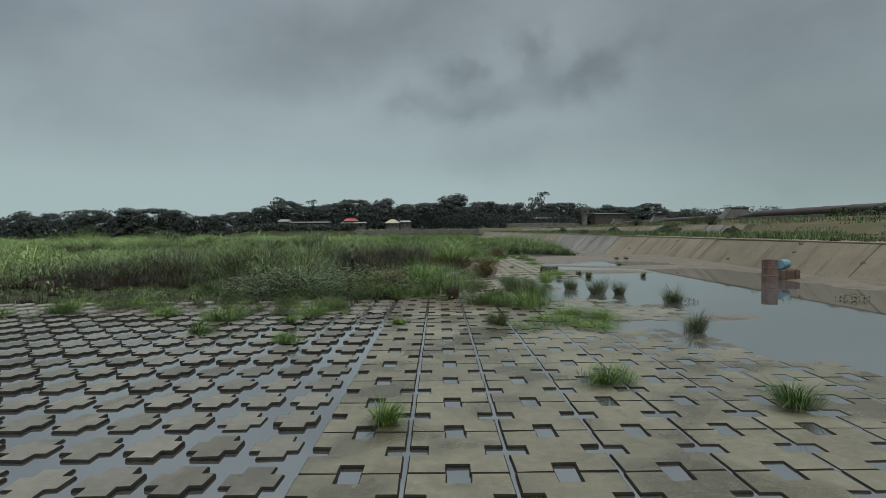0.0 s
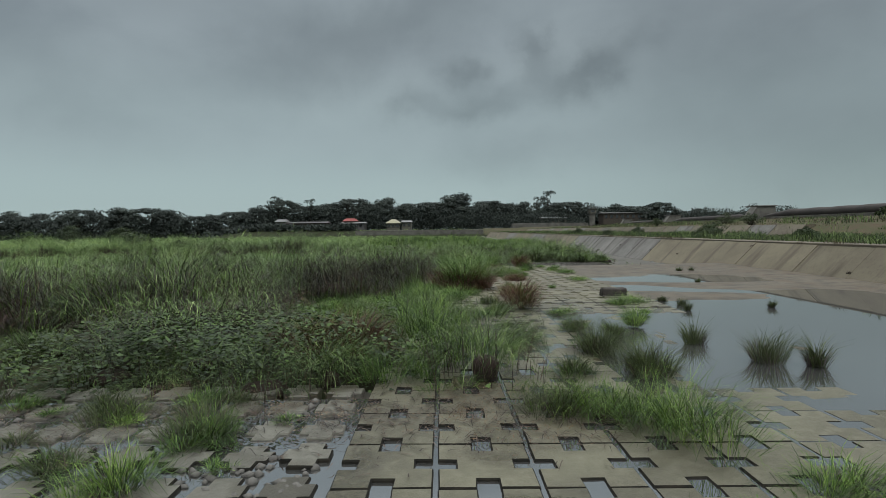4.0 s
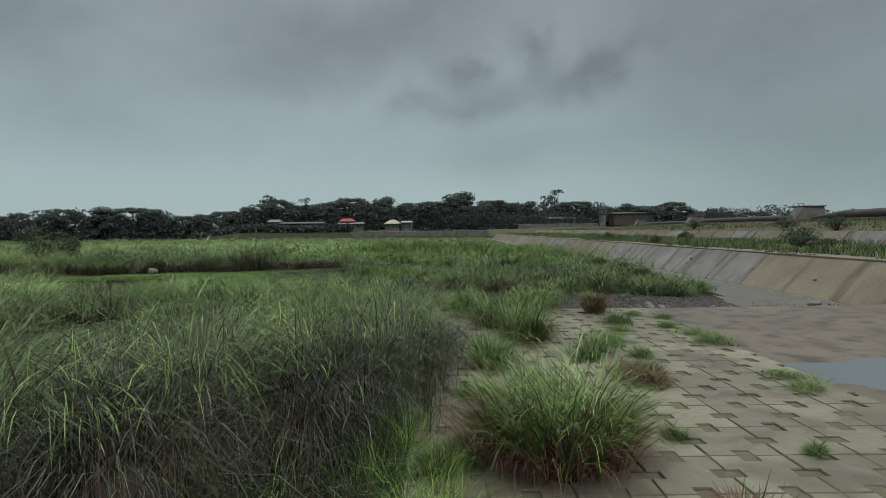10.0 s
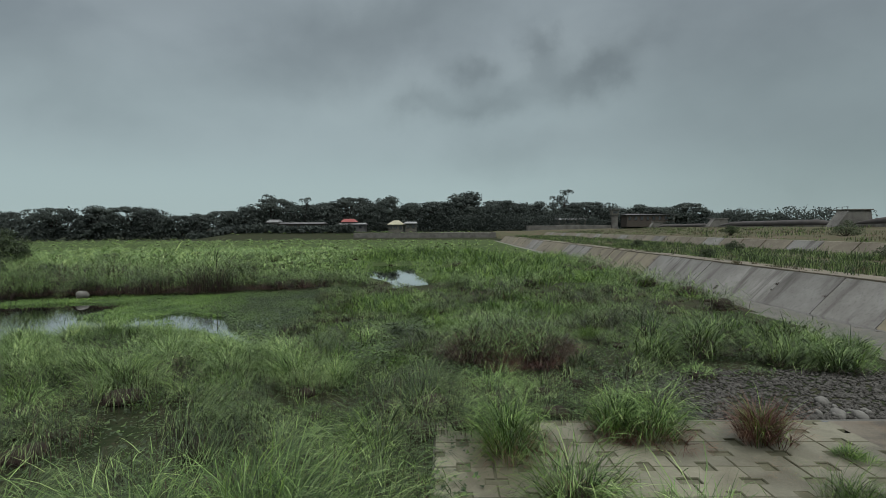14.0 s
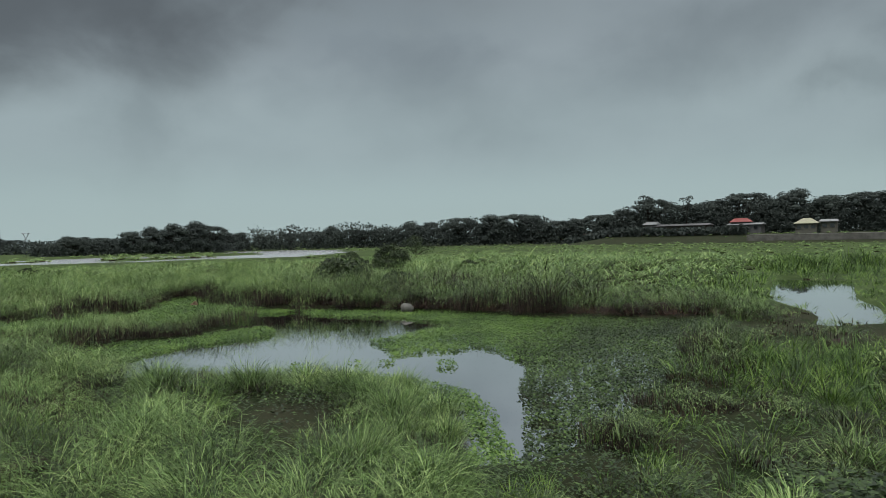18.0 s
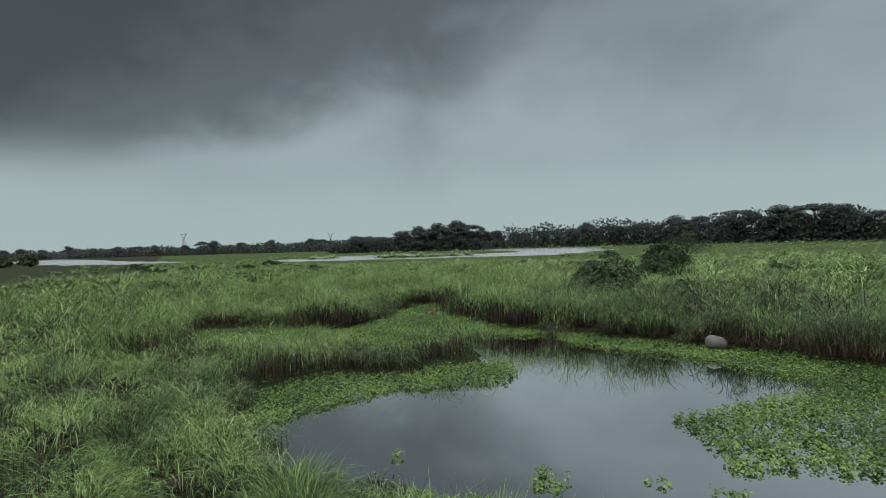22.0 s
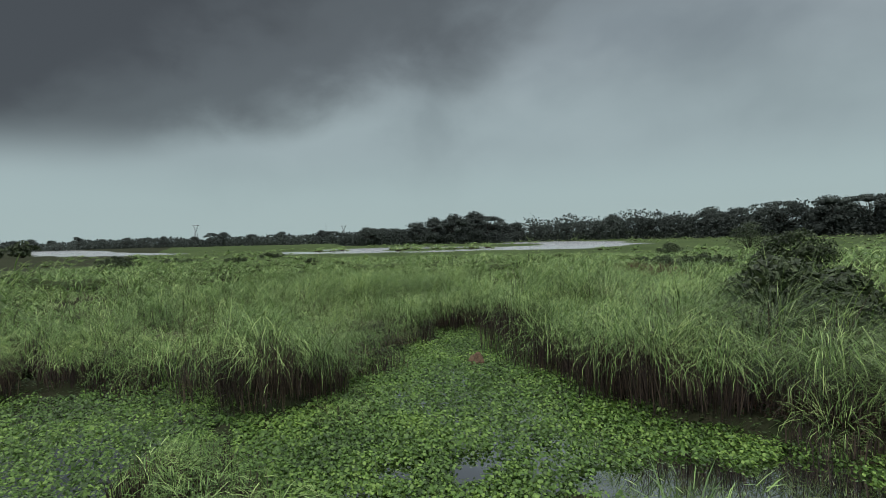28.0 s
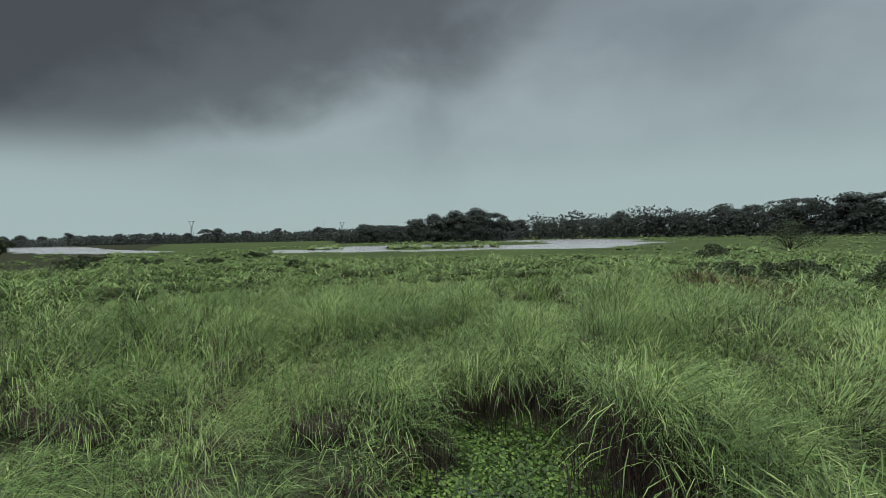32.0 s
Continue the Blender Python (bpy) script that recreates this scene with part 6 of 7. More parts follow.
BANK = [(190, 300, 8), (150, 288, 9), (118, 276, 10), (93, 271, 14), (76, 285, 12), (51, 283, 13.5), (25, 278, 14.5), (8, 272, 15.5), (-12, 274, 14), (-40, 272, 13.5), (-65, 270, 13.5), (-95, 264, 12.5), (-130, 256, 12.5), (-165, 246, 11.5), (-188, 240, 10.5), (-208, 226, 10), (-226, 212, 9.5), (-244, 201, 7.5)]
GROVE = [(-250, 196, 8), (-238, 176, 9), (-232, 160, 14.5), (-228, 146, 12.5), (-236, 130, 8), (-262, 112, 6)]
FAR_W = [(-300, 210, 8), (-380, 150, 7), (-470, 60, 7), (-520, 0, 7), (-560, -70, 7), (-640, -160, 7)]
used = []


def plant(line, gap, rows, deep, seed, size=1.0):
    r = random.Random(seed)
    for (ax, ay, ah), (bx, by, bh) in zip(line, line[1:]):
        long_ = math.hypot(bx - ax, by - ay)
        nx, ny = (by - ay) / long_, -(bx - ax) / long_
        n = max(1, int(long_ / gap))
        for i in range(n):
            for k in range(rows):
                u = (i + r.random()) / n
                off = (k - (rows - 1) / 2) * deep + r.uniform(-2, 2)
                h = (ah + (bh - ah) * u) * r.choice((0.72, 0.8, 0.88, 0.92, 1.0, 1.1)) * (0.85 if k % 2 else 1.03)
                x, y = ax + (bx - ax) * u + nx * off, ay + (by - ay) * u + ny * off
                p = protos[r.choice((0, 2, 2, 3, 4, 0, 1, 4, 3, 3))]
                s = h / 10.0 * size
                m = pose(x, y, float(ground(x, y)), 0, 0, r.uniform(0, 360)) @ Matrix.Diagonal((s * r.uniform(1.1, 1.5), s * r.uniform(1.1, 1.5), s, 1))
                if p not in used:
                    used.append(p)
                    p.matrix_basis = m
                else:
                    c = copy_thing(p, m)
                    c.matrix_basis = m


plant(BANK, 5.5, 2, 7.0, 5)
plant(GROVE, 5.0, 2, 6.0, 6)
plant(FAR_W, 16.0, 1, 6.0, 7, 1.3)


def hedge(name, line, per_m, high, deep, size, seed, label):
    """Undergrowth along a line, one mass of leaf sprays."""
    r = np.random.default_rng(seed)
    pts = []
    for (ax, ay, *_), (bx, by, *_) in zip(line, line[1:]):
        n = int(math.hypot(bx - ax, by - ay) * per_m)
        u = r.random(n)
        pts.append(np.stack([ax + (bx - ax) * u, ay + (by - ay) * u], 1))
    p = np.concatenate(pts)
    p = p + r.normal(0, deep, p.shape)
    h = high * (0.5 + fbm(p[:, 0], p[:, 1], 9.0, 3))
    z = ground(p[:, 0], p[:, 1]) + h * r.random(len(p))
    c = np.stack([p[:, 0], p[:, 1], z], 1)
    a, b = r.normal(size=(len(p), 3)), r.normal(size=(len(p), 3))
    a *= size / np.linalg.norm(a, axis=1)[:, None]
    b *= 0.7 * size / np.linalg.norm(b, axis=1)[:, None]
    verts = np.stack([c - a, c - b, c + a, c + b], 1).reshape(-1, 3)
    return tagged(sheet(name, verts, [np.arange(len(p) * 4).reshape(-1, 4)], M["hazed_tree_leaf"]), label, "shrubs", kind="stuff")


for x, y, h in ((51, 279, 18.5), (47, 281, 16), (68.5, 266, 12.5), (-74, 262, 16), (-60, 262, 14.5), (-268, 150, 9)):
    m = pose(x, y, float(ground(x, y)), 0, 0, x * 7) @ Matrix.Diagonal((h / 10, h / 10, h / 10, 1))
    if protos[5] in used:
        copy_thing(protos[5], m).matrix_basis = m
    else:
        used.append(protos[5])
        protos[5].matrix_basis = m
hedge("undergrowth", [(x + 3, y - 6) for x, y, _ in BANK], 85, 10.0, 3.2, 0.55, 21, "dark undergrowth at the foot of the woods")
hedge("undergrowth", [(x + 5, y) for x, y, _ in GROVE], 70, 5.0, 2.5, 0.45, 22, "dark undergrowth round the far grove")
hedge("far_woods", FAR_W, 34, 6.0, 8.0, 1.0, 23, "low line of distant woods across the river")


# ---- marsh weeds, shrubs, stones ----
def weeds(name, spots, per_m2, size, high, seed, label, mat):
    """Small leaves on unseen stems over round patches (x, y, radius)."""
    r = np.random.default_rng(seed)
    xs, ys = [], []
    for x, y, rad in spots:
        n = int(math.pi * rad * rad * per_m2)
        a, d = r.random(n) * 2 * np.pi, np.sqrt(r.random(n)) * rad
        xs.append(x + np.cos(a) * d)
        ys.append(y + np.sin(a) * d)
    x, y = np.concatenate(xs), np.concatenate(ys)
    n = len(x)
    z = np.maximum(ground(x, y), WATER) + r.random(n) ** 0.6 * high * (0.4 + 1.1 * fbm(x, y, 0.8, 2))
    c = np.stack([x, y, z], 1)
    a = r.random(n) * 2 * np.pi
    t1 = np.stack([np.cos(a), np.sin(a), r.normal(0, 0.25, n)], 1)
    t2 = np.stack([-np.sin(a), np.cos(a), r.normal(0, 0.35, n)], 1)
    s = (size * r.uniform(0.6, 1.3, n))[:, None]
    verts = np.stack([c - t1 * s, c - 0.1 * t1 * s - 0.55 * t2 * s, c + t1 * s, c - 0.1 * t1 * s + 0.55 * t2 * s], 1).reshape(-1, 3)
    return tagged(sheet(name, verts, [np.arange(n * 4).reshape(-1, 4)], mat), label, "weeds", kind="stuff")


weeds("leafy_weeds", [(-3.2, 17.0, 1.3), (-4.6, 18.6, 1.4), (-1.2, 17.2, 0.9), (-5.6, 16.6, 1.2), (-2.2, 18.6, 0.9)], 420, 0.042, 0.85, 41, "broad-leaved green weeds among the wet grass", M["lily_dark"])
q = np.random.default_rng(61)
n = 420000
x, y = q.uniform(-46, 9, n), q.uniform(15, 70, n)
ok = ((y > 36) | (q.random(n) < 0.3)) & (to_line(x, y, LANE) < 17) & (grass_high(x, y) > 0.25) & (q.random(n) < 0.5 + 0.8 * (fbm(x, y, 1.4, 2) - 0.4))
x, y = x[ok], y[ok]
z = foot(x, y) + q.random(len(x)) * 0.16
a = q.random(len(x)) * 2 * np.pi
c, s = np.stack([x, y, z], 1), q.uniform(0.025, 0.055, len(x))[:, None]
t1, t2 = np.stack([np.cos(a), np.sin(a), q.normal(0, 0.3, len(x))], 1), np.stack([-np.sin(a), np.cos(a), q.normal(0, 0.3, len(x))], 1)
tagged(sheet("ground_weeds", np.stack([c - t1 * s, c + t1 * s, c + 1.2 * t2 * s], 1).reshape(-1, 3), [np.arange(len(x) * 3).reshape(-1, 3)], M["lily_dark"]), "low green weeds covering the soil between the grass", "weeds", kind="stuff")
weeds("leafy_weeds", [(-3.5, 49.3, 0.7), (-2.7, 49.1, 0.8), (-2.2, 50.2, 0.5), (-2.7, 46.4, 0.6), (-3.2, 44.7, 0.5)], 420, 0.05, 0.6, 43, "dark broad-leaved weeds in a wet hollow", M["lily_dark"])
weeds("creeping_weeds", [(-6.0, 47.5, 1.6), (-4.0, 46.0, 1.6), (-9.0, 46.5, 1.2), (-2.5, 48.5, 1.8), (-1.0, 45.0, 1.4), (-16.5, 47.0, 1.4), (-12.5, 49.4, 1.4)], 380, 0.032, 0.36, 42, "dark creeping marsh weeds between the grass clumps", M["lily_dark"])


def shrub(x, y, z, wide, high, seed, label, count=900, leaf=0.09, group=""):
    r = random.Random(seed)
    ob = thing("shrub", (x, y, z), 0, label, "shrub", group)
    bm = bmesh.new()
    centres, radii = [], []
    for i in range(22):
        a, d = i * 2.4, r.uniform(0.1, 1.0) * wide * 0.42
        c = (math.cos(a) * d, math.sin(a) * d, high * r.uniform(0.12, 0.8) * (1 - 0.45 * d / (0.42 * wide)))
        tube(bm, (0.05 * math.cos(a), 0.05 * math.sin(a), -0.1), c, 0.02 + 0.01 * high, 0.01, 5)
        centres.append(c)
        radii.append(high * r.uniform(0.18, 0.32))
    part("stem", bm, M["bark"], ob)
    v, f = leaf_cloud(centres, radii, count, leaf, seed, 0.85)
    sheet("crown", v, f, M["shrub_leaf"]).parent = ob
    return ob


for k, (x, y, h, w) in enumerate(((4.4, 46.0, 1.2, 0.8), (6.0, 46.6, 1.5, 0.9), (7.6, 45.4, 1.15, 0.8), (9.0, 46.0, 1.05, 0.8), (5.2, 48.6, 1.35, 0.9), (7.4, 48.2, 1.3, 0.9), (8.6, 44.8, 0.95, 0.6), (10.2, 46.6, 0.9, 0.6), (9.6, 48.6, 1.1, 0.9))):
    clump("sedge_clump", x, y, float(ground(x, y)), h, w, 600 + k, (("foliage", M["marsh"], 0.7, 1.0, 1.0), ("green_foliage", M["lush"], 0.35, 1.05, 1.0), ("dry_foliage", M["straw"], 0.3, 0.6, 1.0)), "dark green sedge clump beside the gravel bar", "grass clump", "sedge clumps by the creek", 1.1, 900, 0.018)
for k, (x, y, w, h) in enumerate(((-43.7, 84.0, 4.6, 3.6), (-46.5, 85.5, 3.0, 2.2), (-33.6, 67.2, 3.0, 2.7), (-32.0, 67.4, 1.8, 2.3), (-28.8, 68.6, 1.8, 2.0), (-35.2, 68.2, 2.0, 1.9), (-52.0, 86.0, 5.0, 1.8), (-57.5, 87.5, 4.0, 1.6), (-72.0, 104.0, 4.0, 2.0), (-83.0, 133.0, 8.0, 5.0), (-36.5, 88.0, 2.2, 1.5))):
    shrub(x, y, float(ground(x, y)), w, h, 620 + k, "dark bush standing above the grass plain", 7500 if k < 4 else 2600, 0.10, "bushes on the plain")
for k, (x, y, w, h) in enumerate(((-108, 44, 6, 1.5), (-118, 50, 7, 1.6), (-124, 40, 7, 1.5), (-112, 58, 6, 1.4), (-135, 66, 8, 1.6), (-140, 40, 9, 1.8), (-96, 66, 3, 1.3))):
    shrub(x, y, float(ground(x, y)), w * 0.8, h * 0.75, 680 + k, "low dark shrub on the distant plain", 1100, 0.16, "bushes on the plain")
for k, (x, y, w, h) in enumerate(((-237, 4.5, 9, 6.0), (-233, -3, 8, 4.5), (-246, -8, 10, 5.5))):
    shrub(x, y, float(ground(x, y)), w, h, 640 + k, "dark tree clump at the river bend", 700, 0.5, "bushes on the plain")
for k, (x, y, h, w) in enumerate(((-50.6, 80.2, 1.5, 1.3), (-53.2, 80.8, 1.45, 1.3), (-48.0, 79.2, 1.3, 1.1), (-55.6, 82.0, 1.3, 1.2))):
    clump("russet_grass_bush", x, y, float(ground(x, y)), h, w, 660 + k, RUSSET_MIX, "reddish-brown dry reed bush in the green plain", "grass bush", "dry reeds on the plain", 0.6, 420, 0.03)


def rock_mesh(name, seed, subdivisions=2, rough=0.16):
    bm = bmesh.new()
    bmesh.ops.create_icosphere(bm, subdivisions=subdivisions, radius=0.5)
    off = Vector((seed * 3.1, seed * 1.7, seed * 0.9))
    for v in bm.verts:
        v.co *= 1 + rough * noise.noise(v.co * 2.2 + off) * 2 + 0.4 * rough * noise.noise(v.co * 6 + off)
    me = bpy.data.meshes.new(name)
    bm.normal_update()
    bm.to_mesh(me)
    bm.free()
    me.materials.append(M["stone"])
    me.polygons.foreach_set("use_smooth", [True] * len(me.polygons))
    return me


boulder = tagged(new("boulder", rock_mesh("boulder", 2, 3, 0.10)), "large smooth pale river boulder at the pond edge", "boulder")
boulder.matrix_basis = pose(-21.9, 61.9, 0.0, 4, 6, 35) @ Matrix.Diagonal((0.62, 0.48, 0.5, 1))
rocks = [rock_mesh("rock", s, 2, 0.2) for s in (3, 4, 5)]
r = random.Random(9)
for k in range(34):
    x = r.uniform(5.2, 14.4)
    y = 41.35 + abs(r.gauss(0, 0.55)) + max(0, x - 11.5) * 0.9 * r.random()
    s = r.uniform(0.08, 0.26)
    ob = tagged(new("rock", r.choice(rocks)), "rounded grey stone at the edge of the creek", "rock", "stones by the creek")
    ob.matrix_basis = pose(x, y, max(float(ground(x, y)), -0.36) + s * 0.15, r.uniform(0, 40), r.uniform(0, 40), r.uniform(0, 360)) @ Matrix.Diagonal((s * 1.3, s, s * 0.8, 1))
for k in range(26):
    y = 42 + k * 0.9
    x, s = 14.55 + r.uniform(-0.45, 0.1), r.uniform(0.14, 0.34)
    ob = tagged(new("rock", r.choice(rocks)), "grey stone at the foot of the sloping wall", "rock", "stones by the creek")
    ob.matrix_basis = pose(x, y, -0.42 + s * 0.3, r.uniform(0, 40), 0, r.uniform(0, 360)) @ Matrix.Diagonal((s * 1.3, s, s * 0.8, 1))
# the gravel bar and the pebbles strewn between the blocks
def pebbles(name, xs, ys, zs, sizes, seed, mat, label):
    q = np.random.default_rng(seed)
    n = len(xs)
    octa = np.array([(1, 0, 0), (0, 1, 0), (-1, 0, 0), (0, -1, 0), (0, 0, 1), (0, 0, -1)], float)
    tri = np.array([(0, 1, 4), (1, 2, 4), (2, 3, 4), (3, 0, 4), (1, 0, 5), (2, 1, 5), (3, 2, 5), (0, 3, 5)])
    a = q.random(n) * 2 * np.pi
    shape = octa[None] * (q.uniform(0.6, 1.2, (n, 6, 1)) * np.array([1.2, 0.9, 0.6]))
    rot = np.stack([shape[..., 0] * np.cos(a)[:, None] - shape[..., 1] * np.sin(a)[:, None], shape[..., 0] * np.sin(a)[:, None] + shape[..., 1] * np.cos(a)[:, None], shape[..., 2]], -1)
    verts = rot * sizes[:, None, None] + np.stack([xs, ys, zs], 1)[:, None]
    faces = (np.arange(n) * 6)[:, None, None] + tri[None]
    return tagged(sheet(name, verts.reshape(-1, 3), [faces.reshape(-1, 3)], mat), label, "gravel", kind="stuff")


q = np.random.default_rng(44)
x, y = q.uniform(2.6, 10.2, 5200), 41.3 + q.random(5200) ** 1.2 * 3.6
pebbles("gravel", x, y, ground(x, y) + 0.01, q.uniform(0.025, 0.085, 5200), 45, M["gravel"], "bar of loose grey river gravel below the apron")
x, y = q.uniform(-15, -1.7, 5200), q.uniform(8.0, 15.6, 5200)
keep = fbm(x, y, 1.6, 3) + 0.06 * (y - 12) > 0.58
pebbles("river_pebbles", x[keep], y[keep], np.full(keep.sum(), -0.01), q.uniform(0.02, 0.075, keep.sum()), 46, M["stone"], "loose pebbles washed between the concrete blocks")
# dry plant litter at the edge of the grass
x, y = q.uniform(-8, 2.2, 2600), 14.9 + q.normal(0, 0.55, 2600)
litter = np.stack([x, y, np.full(2600, 0.035)], 1)
a = q.random(2600) * 2 * np.pi
long = q.uniform(0.08, 0.3, 2600)
v, f = blades(litter, np.full(2600, 0.03), np.stack([np.cos(a) * long, np.sin(a) * long], 1), np.full(2600, 0.012), a + 1.57, 2)
tagged(sheet("plant_litter", v, f, M["straw"]), "brown washed-up plant litter on the blocks", "litter", kind="stuff")
heap = tagged(new("straw_mound", rock_mesh("straw_mound", 8, 3, 0.3)), "small heap of rotting brown straw on the water plants", "straw mound")
heap.data.materials[0] = M["heap"]
heap.matrix_basis = pose(-35.95, 58.2, WATER + 0.08, 0, 0, 20) @ Matrix.Diagonal((0.5, 0.4, 0.4, 1))


# ---- things on the apron ----
def drum(x, y, z, turn_z, high, rad, label):
    ob = thing("oil_drum", (x, y, z), turn_z, label, "drum")
    bm = bmesh.new()
    prof = [(rad * 0.97, 0.0), (rad, 0.02), (rad, high * 0.30), (rad * 1.05, high * 0.33), (rad, high * 0.36), (rad, high * 0.63), (rad * 1.05, high * 0.66), (rad, high * 0.69), (rad, high * 0.98), (rad * 1.03, high), (rad * 0.95, high), (rad * 0.94, high - 0.03)]
    rings = [[bm.verts.new((math.cos(k * math.pi / 12) * rr * (1 + 0.03 * math.sin(3 * k + zz * 5)), math.sin(k * math.pi / 12) * rr, zz)) for k in range(24)] for rr, zz in prof]
    for lo, hi in zip(rings, rings[1:]):
        for k in range(24):
            bm.faces.new((lo[k], lo[(k + 1) % 24], hi[(k + 1) % 24], hi[k]))
    part("shell", bm, M["rust"], ob)
    bm = bmesh.new()
    tube(bm, (0, 0, high - 0.05), (0, 0, high - 0.03), rad * 0.95, rad * 0.95, 24)
    tube(bm, (rad * 0.5, 0, high - 0.03), (rad * 0.5, 0, high - 0.005), 0.04, 0.04, 10)
    part("lid", bm, M["rust"], ob)
    return ob


drum(11.95, 20.5, -0.06, 20, 0.86, 0.27, "rusty upright oil drum standing in the water")
crate = thing("rusty_tank", (13.15, 21.5, -0.04), 12, "low rusty steel tank on the wet apron", "tank")
part("body", boxes((-0.42, -0.3, 0, 0.42, 0.3, 0.40), bevel=0.04), M["rust"], crate)
for s in (-0.2, 0.2):
    part("rib", boxes((s - 0.025, -0.32, 0.0, s + 0.025, 0.32, 0.42), bevel=0.01), M["rust"], crate)
bucket = thing("blue_container", (13.1, 21.55, 0.38), 30, "faded blue plastic container lying on the rusty tank", "container")
bm = bmesh.new()
tube(bm, (-0.28, 0, 0.19), (0.24, 0, 0.19), 0.19, 0.17, 18)
part("body", bm, M["blue"], bucket, smooth=False)
bm = bmesh.new()
tube(bm, (0.24, 0, 0.19), (0.31, 0, 0.22), 0.07, 0.07, 12)
part("cap", bm, M["blue"], bucket)
stump = thing("concrete_block", (4.83, 25.95, 0.02), 6, "dark weathered concrete block lying on the slabs", "block")
bm = boxes((-0.40, -0.16, 0.0, 0.40, 0.16, 0.27), bevel=0.05)
bmesh.ops.subdivide_edges(bm, edges=bm.edges[:], cuts=2, use_grid_fill=True)
for v in bm.verts:
    v.co += 0.03 * Vector((noise.noise(v.co * 5), noise.noise(v.co * 5 + Vector((9, 0, 0))), noise.noise(v.co * 5 + Vector((0, 9, 0)))))
part("body", bm, M["tar"], stump)
part("broken_edge", boxes((-0.42, -0.20, 0.0, 0.28, -0.14, 0.07), bevel=0.02), M["tar"], stump)

# ---- growth on the walls and the terrace ----
q = np.random.default_rng(50)
spots_x, spots_y, spots_h = [], [], []
y, k = -26.0, 0
while y < 200:
    long_ = 4.3 + 0.9 * math.sin(k * 2.3)
    n = q.integers(0, 7)
    u = q.random(n)
    spots_x.append(14.6 + 2.0 * u)
    spots_y.append(np.full(n, y) + q.normal(0, 0.05, n))
    spots_h.append(np.full(n, 0.16))
    y, k = y + long_, k + 1
sx, sy = np.concatenate(spots_x), np.concatenate(spots_y)
v, f = tussocks(sx, sy, (sx - 14.5) / 2.18 * 2.18 - 0.9, np.full(len(sx), 0.17), 22, np.full(len(sx), 0.10), 1.1, 0.02, (-0.3, 0.0), 51, 2)
tagged(sheet("joint_weeds", v, f, M["straw"]), "dry weeds growing in the joints of the sloping wall", "weeds", kind="stuff")
def bank_growth(name, n, x0, x1, y0, y1, low, high, per, spread, wide, mat, seed, cover, label):
    q = np.random.default_rng(seed)
    x, y = q.uniform(x0, x1, n), q.uniform(y0, y1, n)
    h = low + (high - low) * np.clip(fbm(x, y, 4.0, 3) * 1.8 - 0.5, 0, 1) * q.uniform(0.6, 1.2, n)
    ok = fbm(x + 5, y, 5.0, 3) > cover
    x, y, h = x[ok], y[ok], h[ok]
    v, f = tussocks(x, y, ground(x, y), h, per, spread * q.uniform(0.6, 1.3, len(x)), 1.0, wide, (0.1, 0.05), seed + 1, 2)
    return tagged(sheet(name, v, f, mat), label, "grass", kind="stuff")


bank_growth("terrace_grass", 1900, 17.4, 31.0, 8, 110, 0.2, 1.0, 20, 0.6, 0.04, M["marsh"], 52, 0.36, "bright green grass on the terrace above the wall")
bank_growth("terrace_grass", 1100, 17.6, 31.0, 100, 205, 0.2, 0.9, 13, 0.8, 0.075, M["marsh"], 57, 0.42, "green grass on the far terrace")
bank_growth("dry_grass", 800, 17.0, 31.0, 8, 120, 0.12, 0.45, 14, 0.6, 0.045, M["dry"], 58, 0.40, "low brown dry grass on the terrace")
bank_growth("bank_grass", 1200, 30.5, 60, 14, 230, 0.25, 1.1, 13, 0.9, 0.055, M["marsh"], 53, 0.44, "rough green grass on the upper bank")
bank_growth("dry_grass", 1100, 31, 64, 14, 230, 0.2, 0.7, 13, 0.9, 0.05, M["dry"], 59, 0.38, "rough brown grass on the upper bank")
q = np.random.default_rng(71)
x, y = q.uniform(16.75, 17.5, 420), q.uniform(0, 190, 420)
ok = fbm(x, y, 7.0, 2) > 0.47
v, f = tussocks(x[ok], y[ok], np.full(ok.sum(), WALL_TOP + 0.03), q.uniform(0.1, 0.4, ok.sum()), 26, np.full(ok.sum(), 0.22), 1.3, 0.025, (-0.35, 0.0), 72, 2)
tagged(sheet("coping_grass", v, f, M["dry"]), "dry grass spilling over the wall's coping", "grass", kind="stuff")
for k, (x, y, w, h) in enumerate(((25, 62, 2.4, 1.3), (27.5, 66, 3.0, 1.5), (23, 57, 1.6, 0.9), (26, 84, 2.2, 1.2), (36, 74, 3.0, 1.6), (41, 90, 3.4, 1.8), (38, 108, 3.0, 1.7), (24, 46, 1.8, 1.0), (21, 96, 1.8, 1.1), (19, 74, 1.4, 0.9))):
    shrub(x, y, float(ground(x, y)), w, h, 700 + k, "dark green shrub on the grassy terrace", 2600, 0.05, "shrubs on the terrace")


